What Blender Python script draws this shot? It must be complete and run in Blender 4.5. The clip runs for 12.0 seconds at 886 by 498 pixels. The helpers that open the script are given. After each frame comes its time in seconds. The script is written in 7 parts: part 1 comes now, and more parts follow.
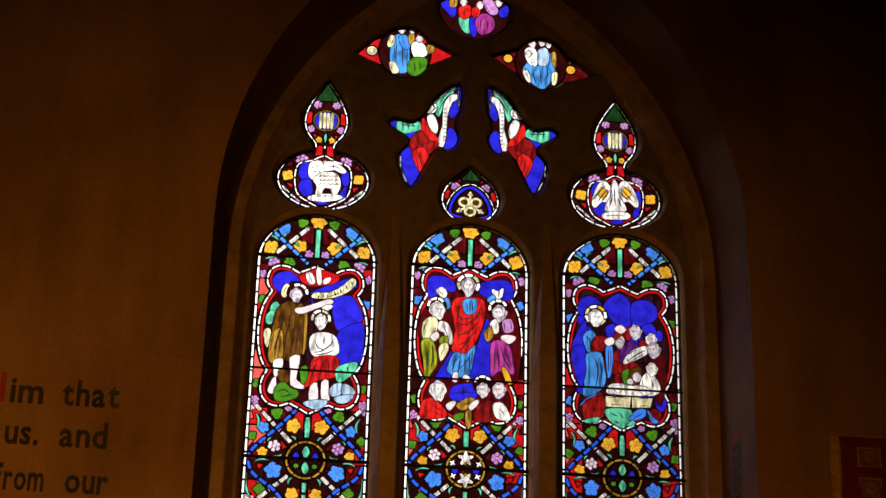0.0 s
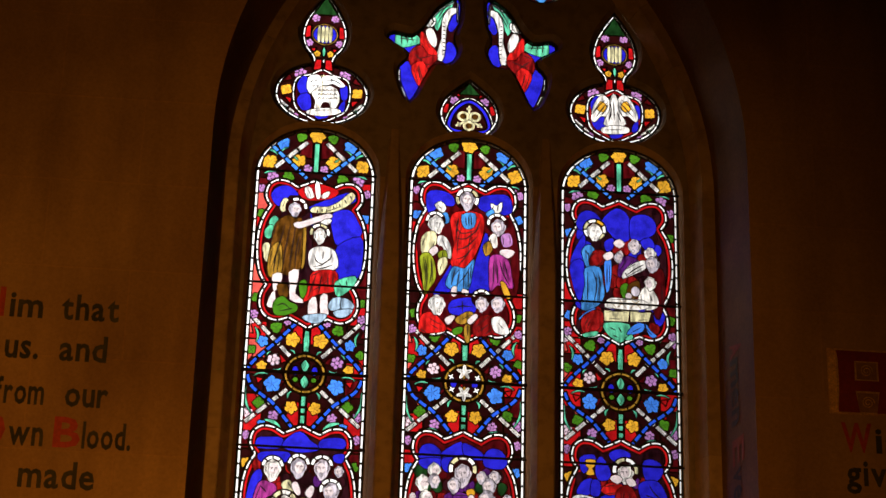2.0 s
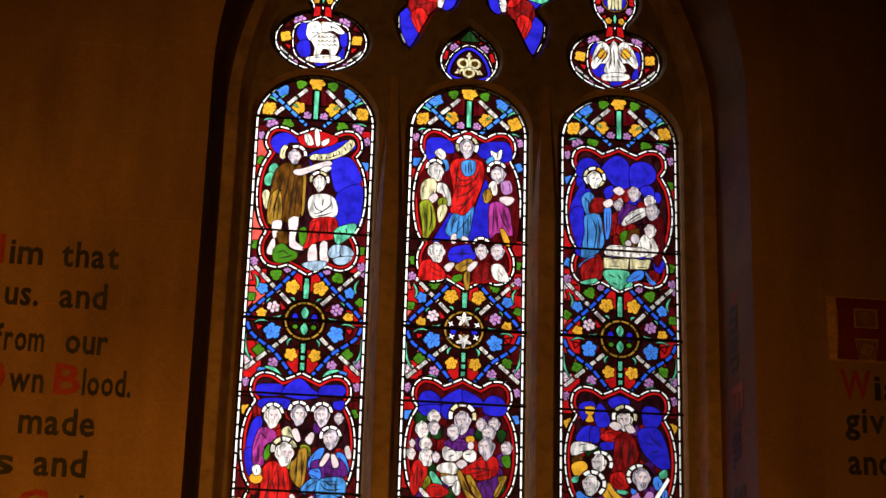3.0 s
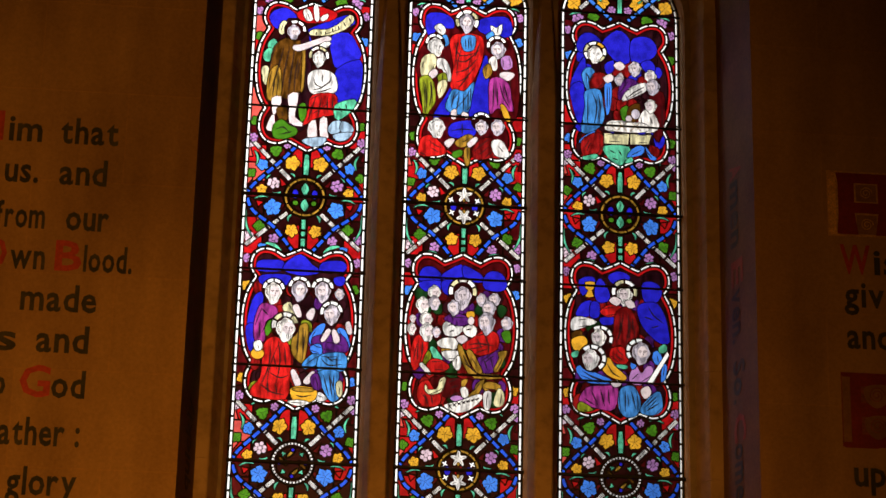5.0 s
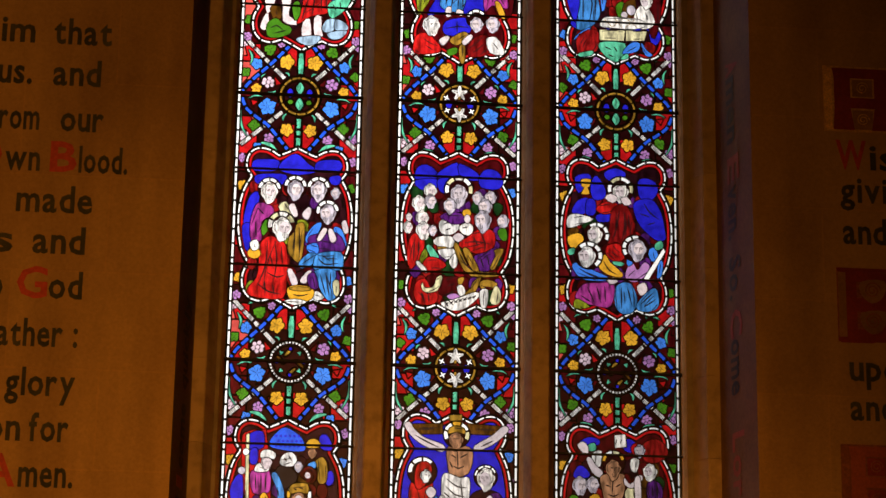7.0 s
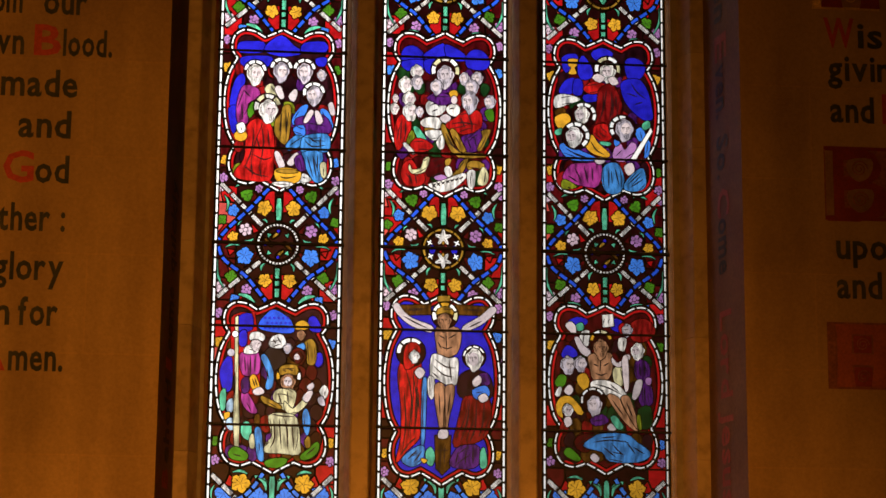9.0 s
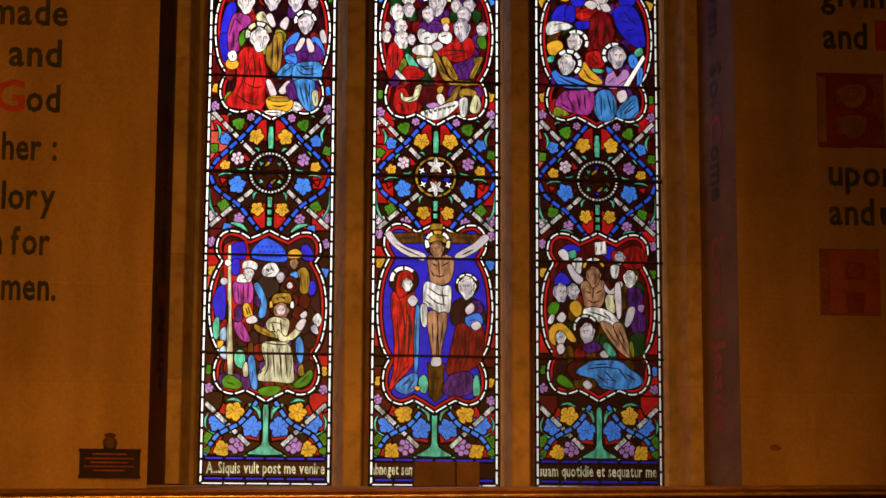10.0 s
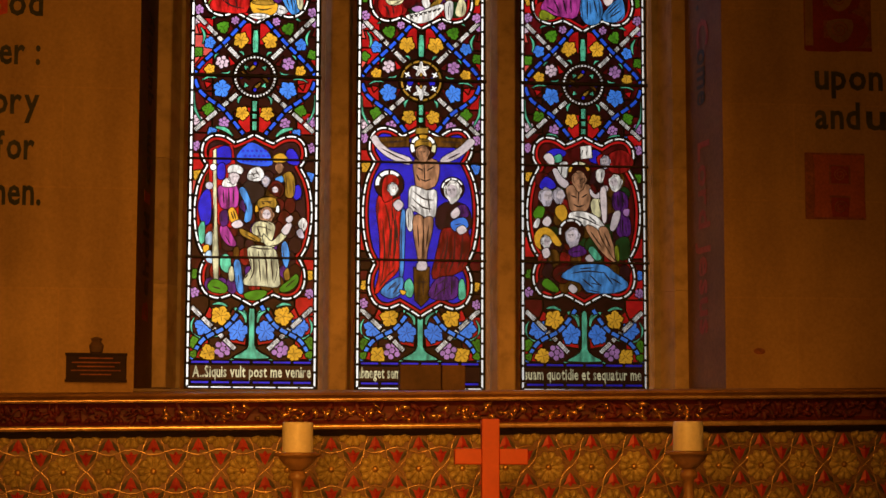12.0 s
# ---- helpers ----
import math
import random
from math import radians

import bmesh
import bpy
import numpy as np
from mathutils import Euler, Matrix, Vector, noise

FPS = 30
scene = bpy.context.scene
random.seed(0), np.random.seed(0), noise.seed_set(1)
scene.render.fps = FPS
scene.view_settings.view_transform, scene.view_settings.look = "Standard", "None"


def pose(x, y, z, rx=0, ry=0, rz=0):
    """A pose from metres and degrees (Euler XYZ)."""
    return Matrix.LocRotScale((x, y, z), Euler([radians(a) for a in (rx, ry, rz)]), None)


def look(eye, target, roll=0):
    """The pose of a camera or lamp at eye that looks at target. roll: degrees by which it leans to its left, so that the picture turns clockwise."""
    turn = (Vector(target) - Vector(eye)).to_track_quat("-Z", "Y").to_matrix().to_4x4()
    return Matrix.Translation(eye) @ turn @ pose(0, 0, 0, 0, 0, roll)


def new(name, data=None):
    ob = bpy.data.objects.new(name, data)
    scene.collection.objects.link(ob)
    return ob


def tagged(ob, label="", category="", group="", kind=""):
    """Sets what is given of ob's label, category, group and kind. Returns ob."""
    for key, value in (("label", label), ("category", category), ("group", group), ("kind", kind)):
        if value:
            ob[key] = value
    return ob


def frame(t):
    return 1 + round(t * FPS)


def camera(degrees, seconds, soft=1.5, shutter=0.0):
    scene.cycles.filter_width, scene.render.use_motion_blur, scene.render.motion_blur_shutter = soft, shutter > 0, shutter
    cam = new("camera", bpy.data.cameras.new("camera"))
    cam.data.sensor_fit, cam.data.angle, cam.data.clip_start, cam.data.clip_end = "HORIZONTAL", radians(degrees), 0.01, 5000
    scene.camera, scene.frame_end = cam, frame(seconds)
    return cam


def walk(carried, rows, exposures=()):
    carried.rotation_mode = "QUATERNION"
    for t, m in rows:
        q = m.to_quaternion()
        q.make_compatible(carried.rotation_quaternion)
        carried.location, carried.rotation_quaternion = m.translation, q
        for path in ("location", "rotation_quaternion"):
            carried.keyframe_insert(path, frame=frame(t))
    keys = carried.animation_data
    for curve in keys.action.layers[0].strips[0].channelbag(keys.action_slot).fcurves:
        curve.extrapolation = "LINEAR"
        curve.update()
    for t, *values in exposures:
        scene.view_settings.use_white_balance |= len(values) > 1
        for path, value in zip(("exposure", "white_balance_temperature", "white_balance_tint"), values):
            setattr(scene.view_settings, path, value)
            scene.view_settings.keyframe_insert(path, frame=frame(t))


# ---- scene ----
cam = camera(24.68, 12.0, soft=1.5)
EYE = Vector((-0.7266, -7.1567, 1.3748))
# seconds, turn to the left, tilt upwards, lean (degrees)
ROWS = [
    (0, -4.919, 25.036, -1.645),
    (0.5, -4.945, 24.451, -1.638),
    (1, -4.970, 23.862, -1.706),
    (1.5, -5.006, 23.267, -1.629),
    (2, -5.029, 22.616, -1.621),
    (2.5, -5.054, 21.905, -1.637),
    (3, -5.082, 21.126, -1.625),
    (5, -5.176, 17.616, -1.454),
    (5.5, -5.168, 16.888, -1.299),
    (6, -5.192, 16.198, -1.226),
    (6.5, -5.258, 15.490, -1.152),
    (7, -5.357, 14.743, -0.994),
    (9, -5.767, 11.390, -0.496),
    (9.5, -5.877, 10.373, -0.399),
    (10, -5.994, 9.355, -0.255),
    (10.5, -6.103, 8.431, -0.266),
    (11, -6.215, 7.587, -0.232),
    (11.5, -6.320, 6.948, -0.156),
    (12, -6.416, 6.647, -0.156),
]


def aim(turn, tilt):
    a, b = radians(turn), radians(tilt)
    return Vector((-math.sin(a) * math.cos(b), math.cos(a) * math.cos(b), math.sin(b)))


walk(cam, [(t, look(EYE, EYE + aim(turn, tilt), -lean)) for t, turn, tilt, lean in ROWS], exposures=[(0.0, 1.15), (12.0, 1.15)])

# ---- light ----
world = bpy.data.worlds.new("sky")
scene.world = world
world.use_nodes = True
wn = world.node_tree
sky = wn.nodes.new("ShaderNodeTexSky")
sky.sky_type, sky.sun_disc = "NISHITA", False
sky.sun_elevation, sky.sun_rotation = radians(55), radians(-38.7)
sky.dust_density, sky.air_density, sky.ozone_density = 6.0, 1.0, 0.4
wn.nodes["Background"].inputs["Strength"].default_value = 0.05
wn.links.new(sky.outputs[0], wn.nodes["Background"].inputs["Color"])

sun_data = bpy.data.lights.new("sun", "SUN")
sun_data.energy, sun_data.angle, sun_data.color = 0.5, radians(12), (1.0, 0.95, 0.88)
sun = new("sun", sun_data)
sun.matrix_world = look((-4.0, 5.0, 12.34), (0.0, 0.0, 3.2))


def spot(name, place, target, power, cone, colour, size):
    data = bpy.data.lights.new(name, "SPOT")
    data.spot_size, data.spot_blend, data.shadow_soft_size, data.energy, data.color = radians(cone), 1.0, size, power, colour
    ob = new(name, data)
    ob.matrix_world = look(place, target)


WARM = (1.0, 0.40, 0.055)
spot("chancel_lamp", (-1.15, -4.6, 1.8), (-1.15, 0.0, 2.15), 108.0, 94.0, WARM, 0.60)
spot("altar_lamp", (-0.4, -5.2, 3.2), (0.10, -0.3, 1.34), 245.0, 36.0, WARM, 0.75)

# ---- overcast brightness outside the window ----
haze = bpy.data.materials.new("overcast_sky")
haze.use_nodes = True
ht = haze.node_tree
ht.nodes.remove(ht.nodes["Principled BSDF"])
shine = ht.nodes.new("ShaderNodeEmission")
shine.inputs["Color"].default_value = (1.0, 0.98, 0.95, 1)
spread = ht.nodes.new("ShaderNodeVectorMath")
spread.operation = "DOT_PRODUCT"
spread.inputs[1].default_value = (-0.030, 0.0, 0.019)
lift = ht.nodes.new("ShaderNodeMath")
lift.operation, lift.use_clamp = "ADD", False
lift.inputs[1].default_value = 0.59
ht.links.new(ht.nodes.new("ShaderNodeNewGeometry").outputs["Position"], spread.inputs[0])
ht.links.new(spread.outputs["Value"], lift.inputs[0])
ht.links.new(lift.outputs[0], shine.inputs["Strength"])
ht.links.new(shine.outputs[0], ht.nodes["Material Output"].inputs["Surface"])
sky_sheet = bpy.data.meshes.new("backdrop")
sky_sheet.from_pydata([(-80, 60, -8), (90, 60, -8), (90, 60, 84), (-80, 60, 84)], [], [(0, 1, 2, 3)])
sky_sheet.materials.append(haze)
tagged(new("backdrop", sky_sheet), "bright overcast sky beyond the window", "sky", "", "structure")

# ---- materials ----


class Nodes:
    """A small help to wire a node material."""

    def __init__(self, name):
        self.mat = bpy.data.materials.new(name)
        self.mat.use_nodes = True
        self.tree = self.mat.node_tree
        self.bsdf = self.tree.nodes["Principled BSDF"]
        self.out = self.tree.nodes["Material Output"]
        self.place = self.tree.nodes.new("ShaderNodeNewGeometry").outputs["Position"]

    def add(self, kind, **values):
        node = self.tree.nodes.new(kind)
        for key, value in values.items():
            node.inputs[key.replace("_", " ")].default_value = value
        return node

    def link(self, a, b):
        self.tree.links.new(a, b)

    def stretched(self, x, y, z):
        m = self.tree.nodes.new("ShaderNodeMapping")
        m.inputs["Scale"].default_value = (x, y, z)
        self.link(self.place, m.inputs["Vector"])
        return m.outputs[0]

    def noise(self, scale, detail=4.0, where=None, rough=0.55):
        n = self.add("ShaderNodeTexNoise", Scale=scale, Detail=detail, Roughness=rough)
        self.link(where or self.place, n.inputs["Vector"])
        return n.outputs["Fac"]

    def ramp(self, fac, a, b, low=0.3, high=0.7):
        r = self.tree.nodes.new("ShaderNodeValToRGB")
        r.color_ramp.elements[0].position, r.color_ramp.elements[0].color = low, (*a, 1)
        r.color_ramp.elements[1].position, r.color_ramp.elements[1].color = high, (*b, 1)
        self.link(fac, r.inputs["Fac"])
        return r.outputs["Color"]

    def mix(self, fac, a, b, how="MIX"):
        m = self.tree.nodes.new("ShaderNodeMix")
        m.data_type, m.blend_type = "RGBA", how
        for value, socket in ((fac, m.inputs[0]), (a, m.inputs[6]), (b, m.inputs[7])):
            if isinstance(value, (int, float)):
                socket.default_value = value
            elif isinstance(value, tuple):
                socket.default_value = (*value, 1)
            else:
                self.link(value, socket)
        return m.outputs[2]

    def bump(self, fac, strength, distance=0.002):
        b = self.add("ShaderNodeBump", Strength=strength, Distance=distance)
        self.link(fac, b.inputs["Height"])
        self.link(b.outputs[0], self.bsdf.inputs["Normal"])


def solid(name, dark, light, rough=0.7, metal=0.0, scale=6.0, fine=60.0, relief=0.3, spread=0.12):
    n = Nodes(name)
    coarse = n.ramp(n.noise(scale), dark, light)
    grain = n.ramp(n.noise(fine, 6.0), (1 - spread * 2,) * 3, (1 + spread,) * 3)
    rand = n.tree.nodes.new("ShaderNodeObjectInfo").outputs["Random"]
    tone = n.ramp(rand, (1 - spread,) * 3, (1 + spread * 0.6,) * 3, 0.0, 1.0)
    n.link(n.mix(1.0, n.mix(1.0, coarse, grain, "MULTIPLY"), tone, "MULTIPLY"), n.bsdf.inputs["Base Color"])
    n.bsdf.inputs["Roughness"].default_value, n.bsdf.inputs["Metallic"].default_value = rough, metal
    n.bump(n.noise(fine, 6.0), relief)
    return n.mat


def wall_paint():
    """Old distempered plaster: ochre brown, blotched, with streaks and the courses of the stone telegraphing through."""
    n = Nodes("wall_paint")
    base = n.ramp(n.noise(1.3, 5.0), (0.32, 0.175, 0.062), (0.48, 0.28, 0.105), 0.35, 0.68)
    streak = n.ramp(n.noise(1.0, 5.0, n.stretched(5, 5, 0.9)), (0.74, 0.72, 0.70), (1.05, 1.05, 1.05), 0.32, 0.6)
    grain = n.ramp(n.noise(90.0, 6.0), (0.86,) * 3, (1.08,) * 3)
    brick = n.tree.nodes.new("ShaderNodeTexBrick")
    for key, value in (("Scale", 1.0), ("Mortar Size", 0.004), ("Mortar Smooth", 0.6), ("Brick Width", 0.62), ("Row Height", 0.335)):
        brick.inputs[key].default_value = value
    brick.inputs["Color1"].default_value = (0.93, 0.93, 0.93, 1)
    brick.inputs["Color2"].default_value = (1.06, 1.06, 1.06, 1)
    brick.inputs["Mortar"].default_value = (1.2, 1.15, 1.05, 1)
    sep = n.tree.nodes.new("ShaderNodeSeparateXYZ")
    com = n.tree.nodes.new("ShaderNodeCombineXYZ")
    n.link(n.place, sep.inputs[0])
    n.link(sep.outputs["X"], com.inputs["X"])
    n.link(sep.outputs["Z"], com.inputs["Y"])
    n.link(com.outputs[0], brick.inputs["Vector"])
    c = n.mix(1.0, n.mix(1.0, base, streak, "MULTIPLY"), grain, "MULTIPLY")
    n.link(n.mix(0.5, c, n.mix(1.0, c, brick.outputs["Color"], "MULTIPLY")), n.bsdf.inputs["Base Color"])
    n.bsdf.inputs["Roughness"].default_value = 0.86
    n.bump(n.mix(0.5, n.noise(40.0, 8.0), brick.outputs["Fac"]), 0.35, 0.003)
    return n.mat


def stone(name, dark, light):
    n = Nodes(name)
    base = n.ramp(n.noise(3.0, 6.0), dark, light, 0.3, 0.7)
    spots = n.ramp(n.noise(22.0, 5.0), (0.72, 0.70, 0.66), (1.06, 1.05, 1.03), 0.3, 0.55)
    rand = n.tree.nodes.new("ShaderNodeObjectInfo").outputs["Random"]
    tone = n.ramp(rand, (0.86, 0.85, 0.84), (1.08, 1.07, 1.05), 0.0, 1.0)
    n.link(n.mix(1.0, n.mix(1.0, base, spots, "MULTIPLY"), tone, "MULTIPLY"), n.bsdf.inputs["Base Color"])
    n.bsdf.inputs["Roughness"].default_value = 0.82
    n.bump(n.noise(120.0, 8.0), 0.3)
    return n.mat


def glass(name, colour, fold=0.0, mottle=0.35, speck=False):
    """Tinted pot-metal glass: light passes through it, with streaks, bubbles and fired-on shading."""
    n = Nodes(name)
    rand = n.tree.nodes.new("ShaderNodeObjectInfo").outputs["Random"]
    tint = n.mix(1.0, tuple(c * (0.80 if max(colour) < 0.9 else 1.0) for c in colour), n.ramp(rand, (0.74, 0.76, 0.8), (1.0, 1.0, 1.0), 0.0, 0.8), "MULTIPLY")
    d = 1.0 - mottle
    tint = n.mix(1.0, tint, n.ramp(n.noise(28.0, 3.0), (d, d, d), (1.0, 1.0, 1.0), 0.32, 0.58), "MULTIPLY")
    tint = n.mix(1.0, tint, n.ramp(n.noise(240.0, 3.0), (0.78,) * 3, (1.0,) * 3, 0.3, 0.6), "MULTIPLY")
    if fold:
        wave = n.noise(1.0, 1.5, n.stretched(60, 1, 16), 0.5)
        e = 1.0 - fold
        tint = n.mix(1.0, tint, n.ramp(wave, (e * 0.45, e * 0.45, e * 0.45), (1.0, 1.0, 1.0), 0.34, 0.60), "MULTIPLY")
    if speck:
        v = n.add("ShaderNodeTexVoronoi", Scale=170.0)
        n.link(n.place, v.inputs["Vector"])
        tint = n.mix(1.0, tint, n.ramp(v.outputs["Distance"], (1.0,) * 3, (0.15,) * 3, 0.38, 0.66), "MULTIPLY")
    through_it = n.tree.nodes.new("ShaderNodeBsdfTransparent")
    n.link(tint, through_it.inputs["Color"])
    gloss = n.add("ShaderNodeBsdfGlossy", Roughness=0.4, Color=(0.9, 0.9, 0.9, 1))
    both = n.tree.nodes.new("ShaderNodeMixShader")
    both.inputs[0].default_value = 0.015
    n.link(through_it.outputs[0], both.inputs[1])
    n.link(gloss.outputs[0], both.inputs[2])
    n.link(both.outputs[0], n.out.inputs["Surface"])
    return n.mat


GLASS = {
    "white": glass("white_glass", (0.96, 0.94, 0.90), 0.0, 0.12),
    "script": glass("lettered_white_glass", (0.89, 0.85, 0.74), 0.0, 0.2, True),
    "cream": glass("cream_glass", (0.89, 0.80, 0.46), 0.3, 0.3),
    "linen": glass("linen_glass", (0.90, 0.84, 0.78), 0.25, 0.25),
    "skin": glass("flesh_glass", (0.80, 0.66, 0.66), 0.0, 0.35),
    "tan": glass("tan_glass", (0.60, 0.28, 0.14), 0.3, 0.35),
    "hair": glass("grey_mauve_glass", (0.78, 0.68, 0.76), 0.18, 0.3),
    "blue": glass("cobalt_glass", (0.022, 0.018, 0.58), 0.0, 0.45),
    "strap": glass("royal_blue_glass", (0.025, 0.11, 0.78), 0.0, 0.35),
    "azure": glass("azure_glass", (0.06, 0.25, 0.89), 0.0, 0.3),
    "sky": glass("sky_blue_glass", (0.08, 0.34, 0.84), 0.3, 0.3),
    "ice": glass("pale_blue_glass", (0.50, 0.68, 0.86), 0.2, 0.3),
    "red": glass("ruby_glass", (0.52, 0.008, 0.010), 0.0, 0.45),
    "cloak": glass("deep_red_robe_glass", (0.34, 0.010, 0.010), 0.4, 0.4),
    "robe": glass("ruby_robe_glass", (0.72, 0.016, 0.014), 0.28, 0.35),
    "dark": glass("dark_ruby_glass", (0.024, 0.003, 0.003), 0.0, 0.6),
    "crimson": glass("crimson_glass", (0.11, 0.004, 0.006), 0.2, 0.4),
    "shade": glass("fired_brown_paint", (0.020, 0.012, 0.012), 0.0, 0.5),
    "pink": glass("salmon_glass", (0.70, 0.09, 0.07), 0.0, 0.3),
    "green": glass("leaf_green_glass", (0.07, 0.24, 0.012), 0.0, 0.45),
    "mint": glass("mint_glass", (0.14, 0.68, 0.40), 0.15, 0.4),
    "moss": glass("moss_glass", (0.012, 0.055, 0.012), 0.2, 0.5),
    "olive": glass("olive_glass", (0.30, 0.34, 0.02), 0.4, 0.3),
    "yellow": glass("silver_stain_glass", (0.85, 0.42, 0.03), 0.0, 0.4),
    "gold": glass("old_gold_glass", (0.50, 0.26, 0.03), 0.4, 0.4),
    "amber": glass("amber_glass", (0.15, 0.055, 0.007), 0.5, 0.5),
    "purple": glass("purple_glass", (0.12, 0.018, 0.20), 0.5, 0.35),
    "mauve": glass("mauve_glass", (0.50, 0.22, 0.52), 0.0, 0.4),
    "plum": glass("plum_glass", (0.034, 0.006, 0.010), 0.4, 0.4),
    "blossom": glass("overexposed_mauve_glass", (0.80, 0.58, 0.66), 0.0, 0.3),
    # mauve glass whitened as overexposure shows it
    "magenta": glass("magenta_glass", (0.50, 0.05, 0.32), 0.5, 0.3),
}
LEAD = solid("lead_came", (0.020, 0.020, 0.022), (0.05, 0.05, 0.052), 0.6, 0.4, 20, 200, 0.4)
IRON = solid("iron_bar", (0.012, 0.011, 0.010), (0.030, 0.026, 0.022), 0.65, 0.5, 20, 160, 0.5)
WALL = wall_paint()
# the splay is a darker brown than the wall face
SPLAYBROWN = solid("dark_splay_brown", (0.13, 0.062, 0.022), (0.20, 0.10, 0.036), 0.85, 0, 5, 70, 0.3)
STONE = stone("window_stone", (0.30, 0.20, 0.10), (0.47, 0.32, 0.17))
# same stone in a darker copy, for the dim tracery high up
DIMSTONE = stone("dimmed_window_stone", (0.20, 0.15, 0.10), (0.32, 0.24, 0.15))
INK = solid("black_lettering", (0.022, 0.022, 0.014), (0.07, 0.06, 0.035), 0.8, 0, 12, 90, 0.1)
OLDRED = solid("faded_red_lettering", (0.26, 0.045, 0.02), (0.36, 0.075, 0.03), 0.8, 0, 12, 90, 0.1)
RUBRIC = solid("red_lettering", (0.40, 0.035, 0.02), (0.55, 0.07, 0.04), 0.75, 0, 12, 90, 0.1)
GOLDPAINT = solid("gold_paint", (0.55, 0.28, 0.06), (0.85, 0.50, 0.14), 0.5, 0.1, 40, 140, 0.3, 0.2)
FADED = solid("faded_red_paint", (0.20, 0.05, 0.018), (0.30, 0.09, 0.03), 0.8, 0, 14, 90, 0.2, 0.2)
PANELRED = solid("dark_red_ground", (0.17, 0.012, 0.008), (0.26, 0.024, 0.014), 0.7, 0, 10, 90, 0.2)
GILT = solid("gilding", (0.40, 0.17, 0.045), (0.95, 0.58, 0.22), 0.22, 0.8, 30, 70, 0.7)
RIB = solid("worn_gilt_rib", (0.50, 0.27, 0.10), (0.95, 0.62, 0.30), 0.26, 0.6, 14, 90, 0.3)
OLDGILT = solid("tarnished_gilding", (0.30, 0.15, 0.04), (0.55, 0.32, 0.10), 0.42, 0.8, 9, 70, 0.5)
BOARDSHADE = solid("dark_wood_and_shade", (0.018, 0.007, 0.003), (0.036, 0.014, 0.006), 0.9, 0, 7, 60, 0.3)
OAK = solid("varnished_oak", (0.22, 0.10, 0.03), (0.36, 0.18, 0.06), 0.4, 0, 7, 60, 0.3)
CROSSRED = solid("red_brown_wood", (0.50, 0.060, 0.010), (0.58, 0.078, 0.014), 0.5, 0, 8, 70, 0.08, 0.04)
DULLWOOD = solid("dull_brown_wood", (0.085, 0.042, 0.015), (0.15, 0.075, 0.028), 0.8, 0, 8, 60, 0.2)
FRIEZE = solid("blackened_red", (0.07, 0.006, 0.004), (0.15, 0.012, 0.008), 0.6, 0, 14, 80, 0.3)
WAX = solid("candle_wax", (0.74, 0.62, 0.42), (0.84, 0.73, 0.54), 0.45, 0, 12, 80, 0.1, 0.05)
STAMPED = solid("stamped_tan_leather", (0.15, 0.065, 0.022), (0.25, 0.12, 0.045), 0.55, 0.1, 16, 110, 0.5)
PETAL = solid("tan_relief", (0.34, 0.24, 0.075), (0.54, 0.39, 0.13), 0.5, 0.15, 18, 110, 0.4)
DARKLEAF = solid("dark_relief", (0.05, 0.035, 0.02), (0.10, 0.07, 0.04), 0.6, 0.1, 18, 110, 0.4)
TULIP = solid("red_relief", (0.34, 0.018, 0.010), (0.48, 0.035, 0.02), 0.5, 0.1, 18, 110, 0.3)
LINENCLOTH = solid("altar_linen", (0.62, 0.58, 0.5), (0.76, 0.72, 0.64), 0.85, 0, 5, 200, 0.3)
FLOORSTONE = stone("floor_stone", (0.16, 0.12, 0.08), (0.28, 0.21, 0.14))

# ---- letters of the built-in font, one by one ----


def font_shapes(chars):
    """Outline faces of every character, at size 1, front face only, with few facets."""
    made = []
    for c in chars:
        curve = bpy.data.curves.new("shape", "FONT")
        curve.body, curve.size, curve.offset, curve.fill_mode, curve.resolution_u = c, 1.0, 0.022, "FRONT", 2
        made.append((c, new("shape", curve)))
    graph = bpy.context.evaluated_depsgraph_get()
    out = {}
    for c, ob in made:
        me = bpy.data.meshes.new_from_object(ob.evaluated_get(graph))
        joined = bmesh.new()
        joined.from_mesh(me)
        bmesh.ops.remove_doubles(joined, verts=joined.verts, dist=0.0005)
        joined.to_mesh(me)
        joined.free()
        low = min(v.co.x for v in me.vertices)
        flat = [(v.co.x - low, v.co.y) for v in me.vertices]
        out[c] = (flat, [tuple(f.vertices) for f in me.polygons], max(p[0] for p in flat))
        bpy.data.meshes.remove(me)
    for _, ob in made:
        bpy.data.objects.remove(ob)
    return out


FONT = font_shapes(sorted(set("abcdefghiklmnopqrstuvwyABCDEGHIJLORSUW.:")))


def layout(body):
    """Characters of a line with their places, for a line of length 1."""
    x, out = 0.0, []
    for c in body:
        if c == " ":
            x += 0.30
        else:
            out.append((c, x))
            x += FONT[c][2] + 0.075
    total = x - 0.075
    return out, total


# ---- mesh helpers ----


def mesh_object(name, verts, faces, material, parent=None, label=""):
    me = bpy.data.meshes.new(name)
    me.from_pydata([tuple(v) for v in verts], [], faces)
    me.materials.append(material)
    ob = new(name, me)
    ob.parent = parent
    return tagged(ob, label)


def part(name, bm, material, parent=None, label="", smooth=False):
    me = bpy.data.meshes.new(name)
    bm.to_mesh(me)
    bm.free()
    me.materials.append(material)
    if smooth:
        for poly in me.polygons:
            poly.use_smooth = True
    ob = new(name, me)
    ob.parent = parent
    return tagged(ob, label)


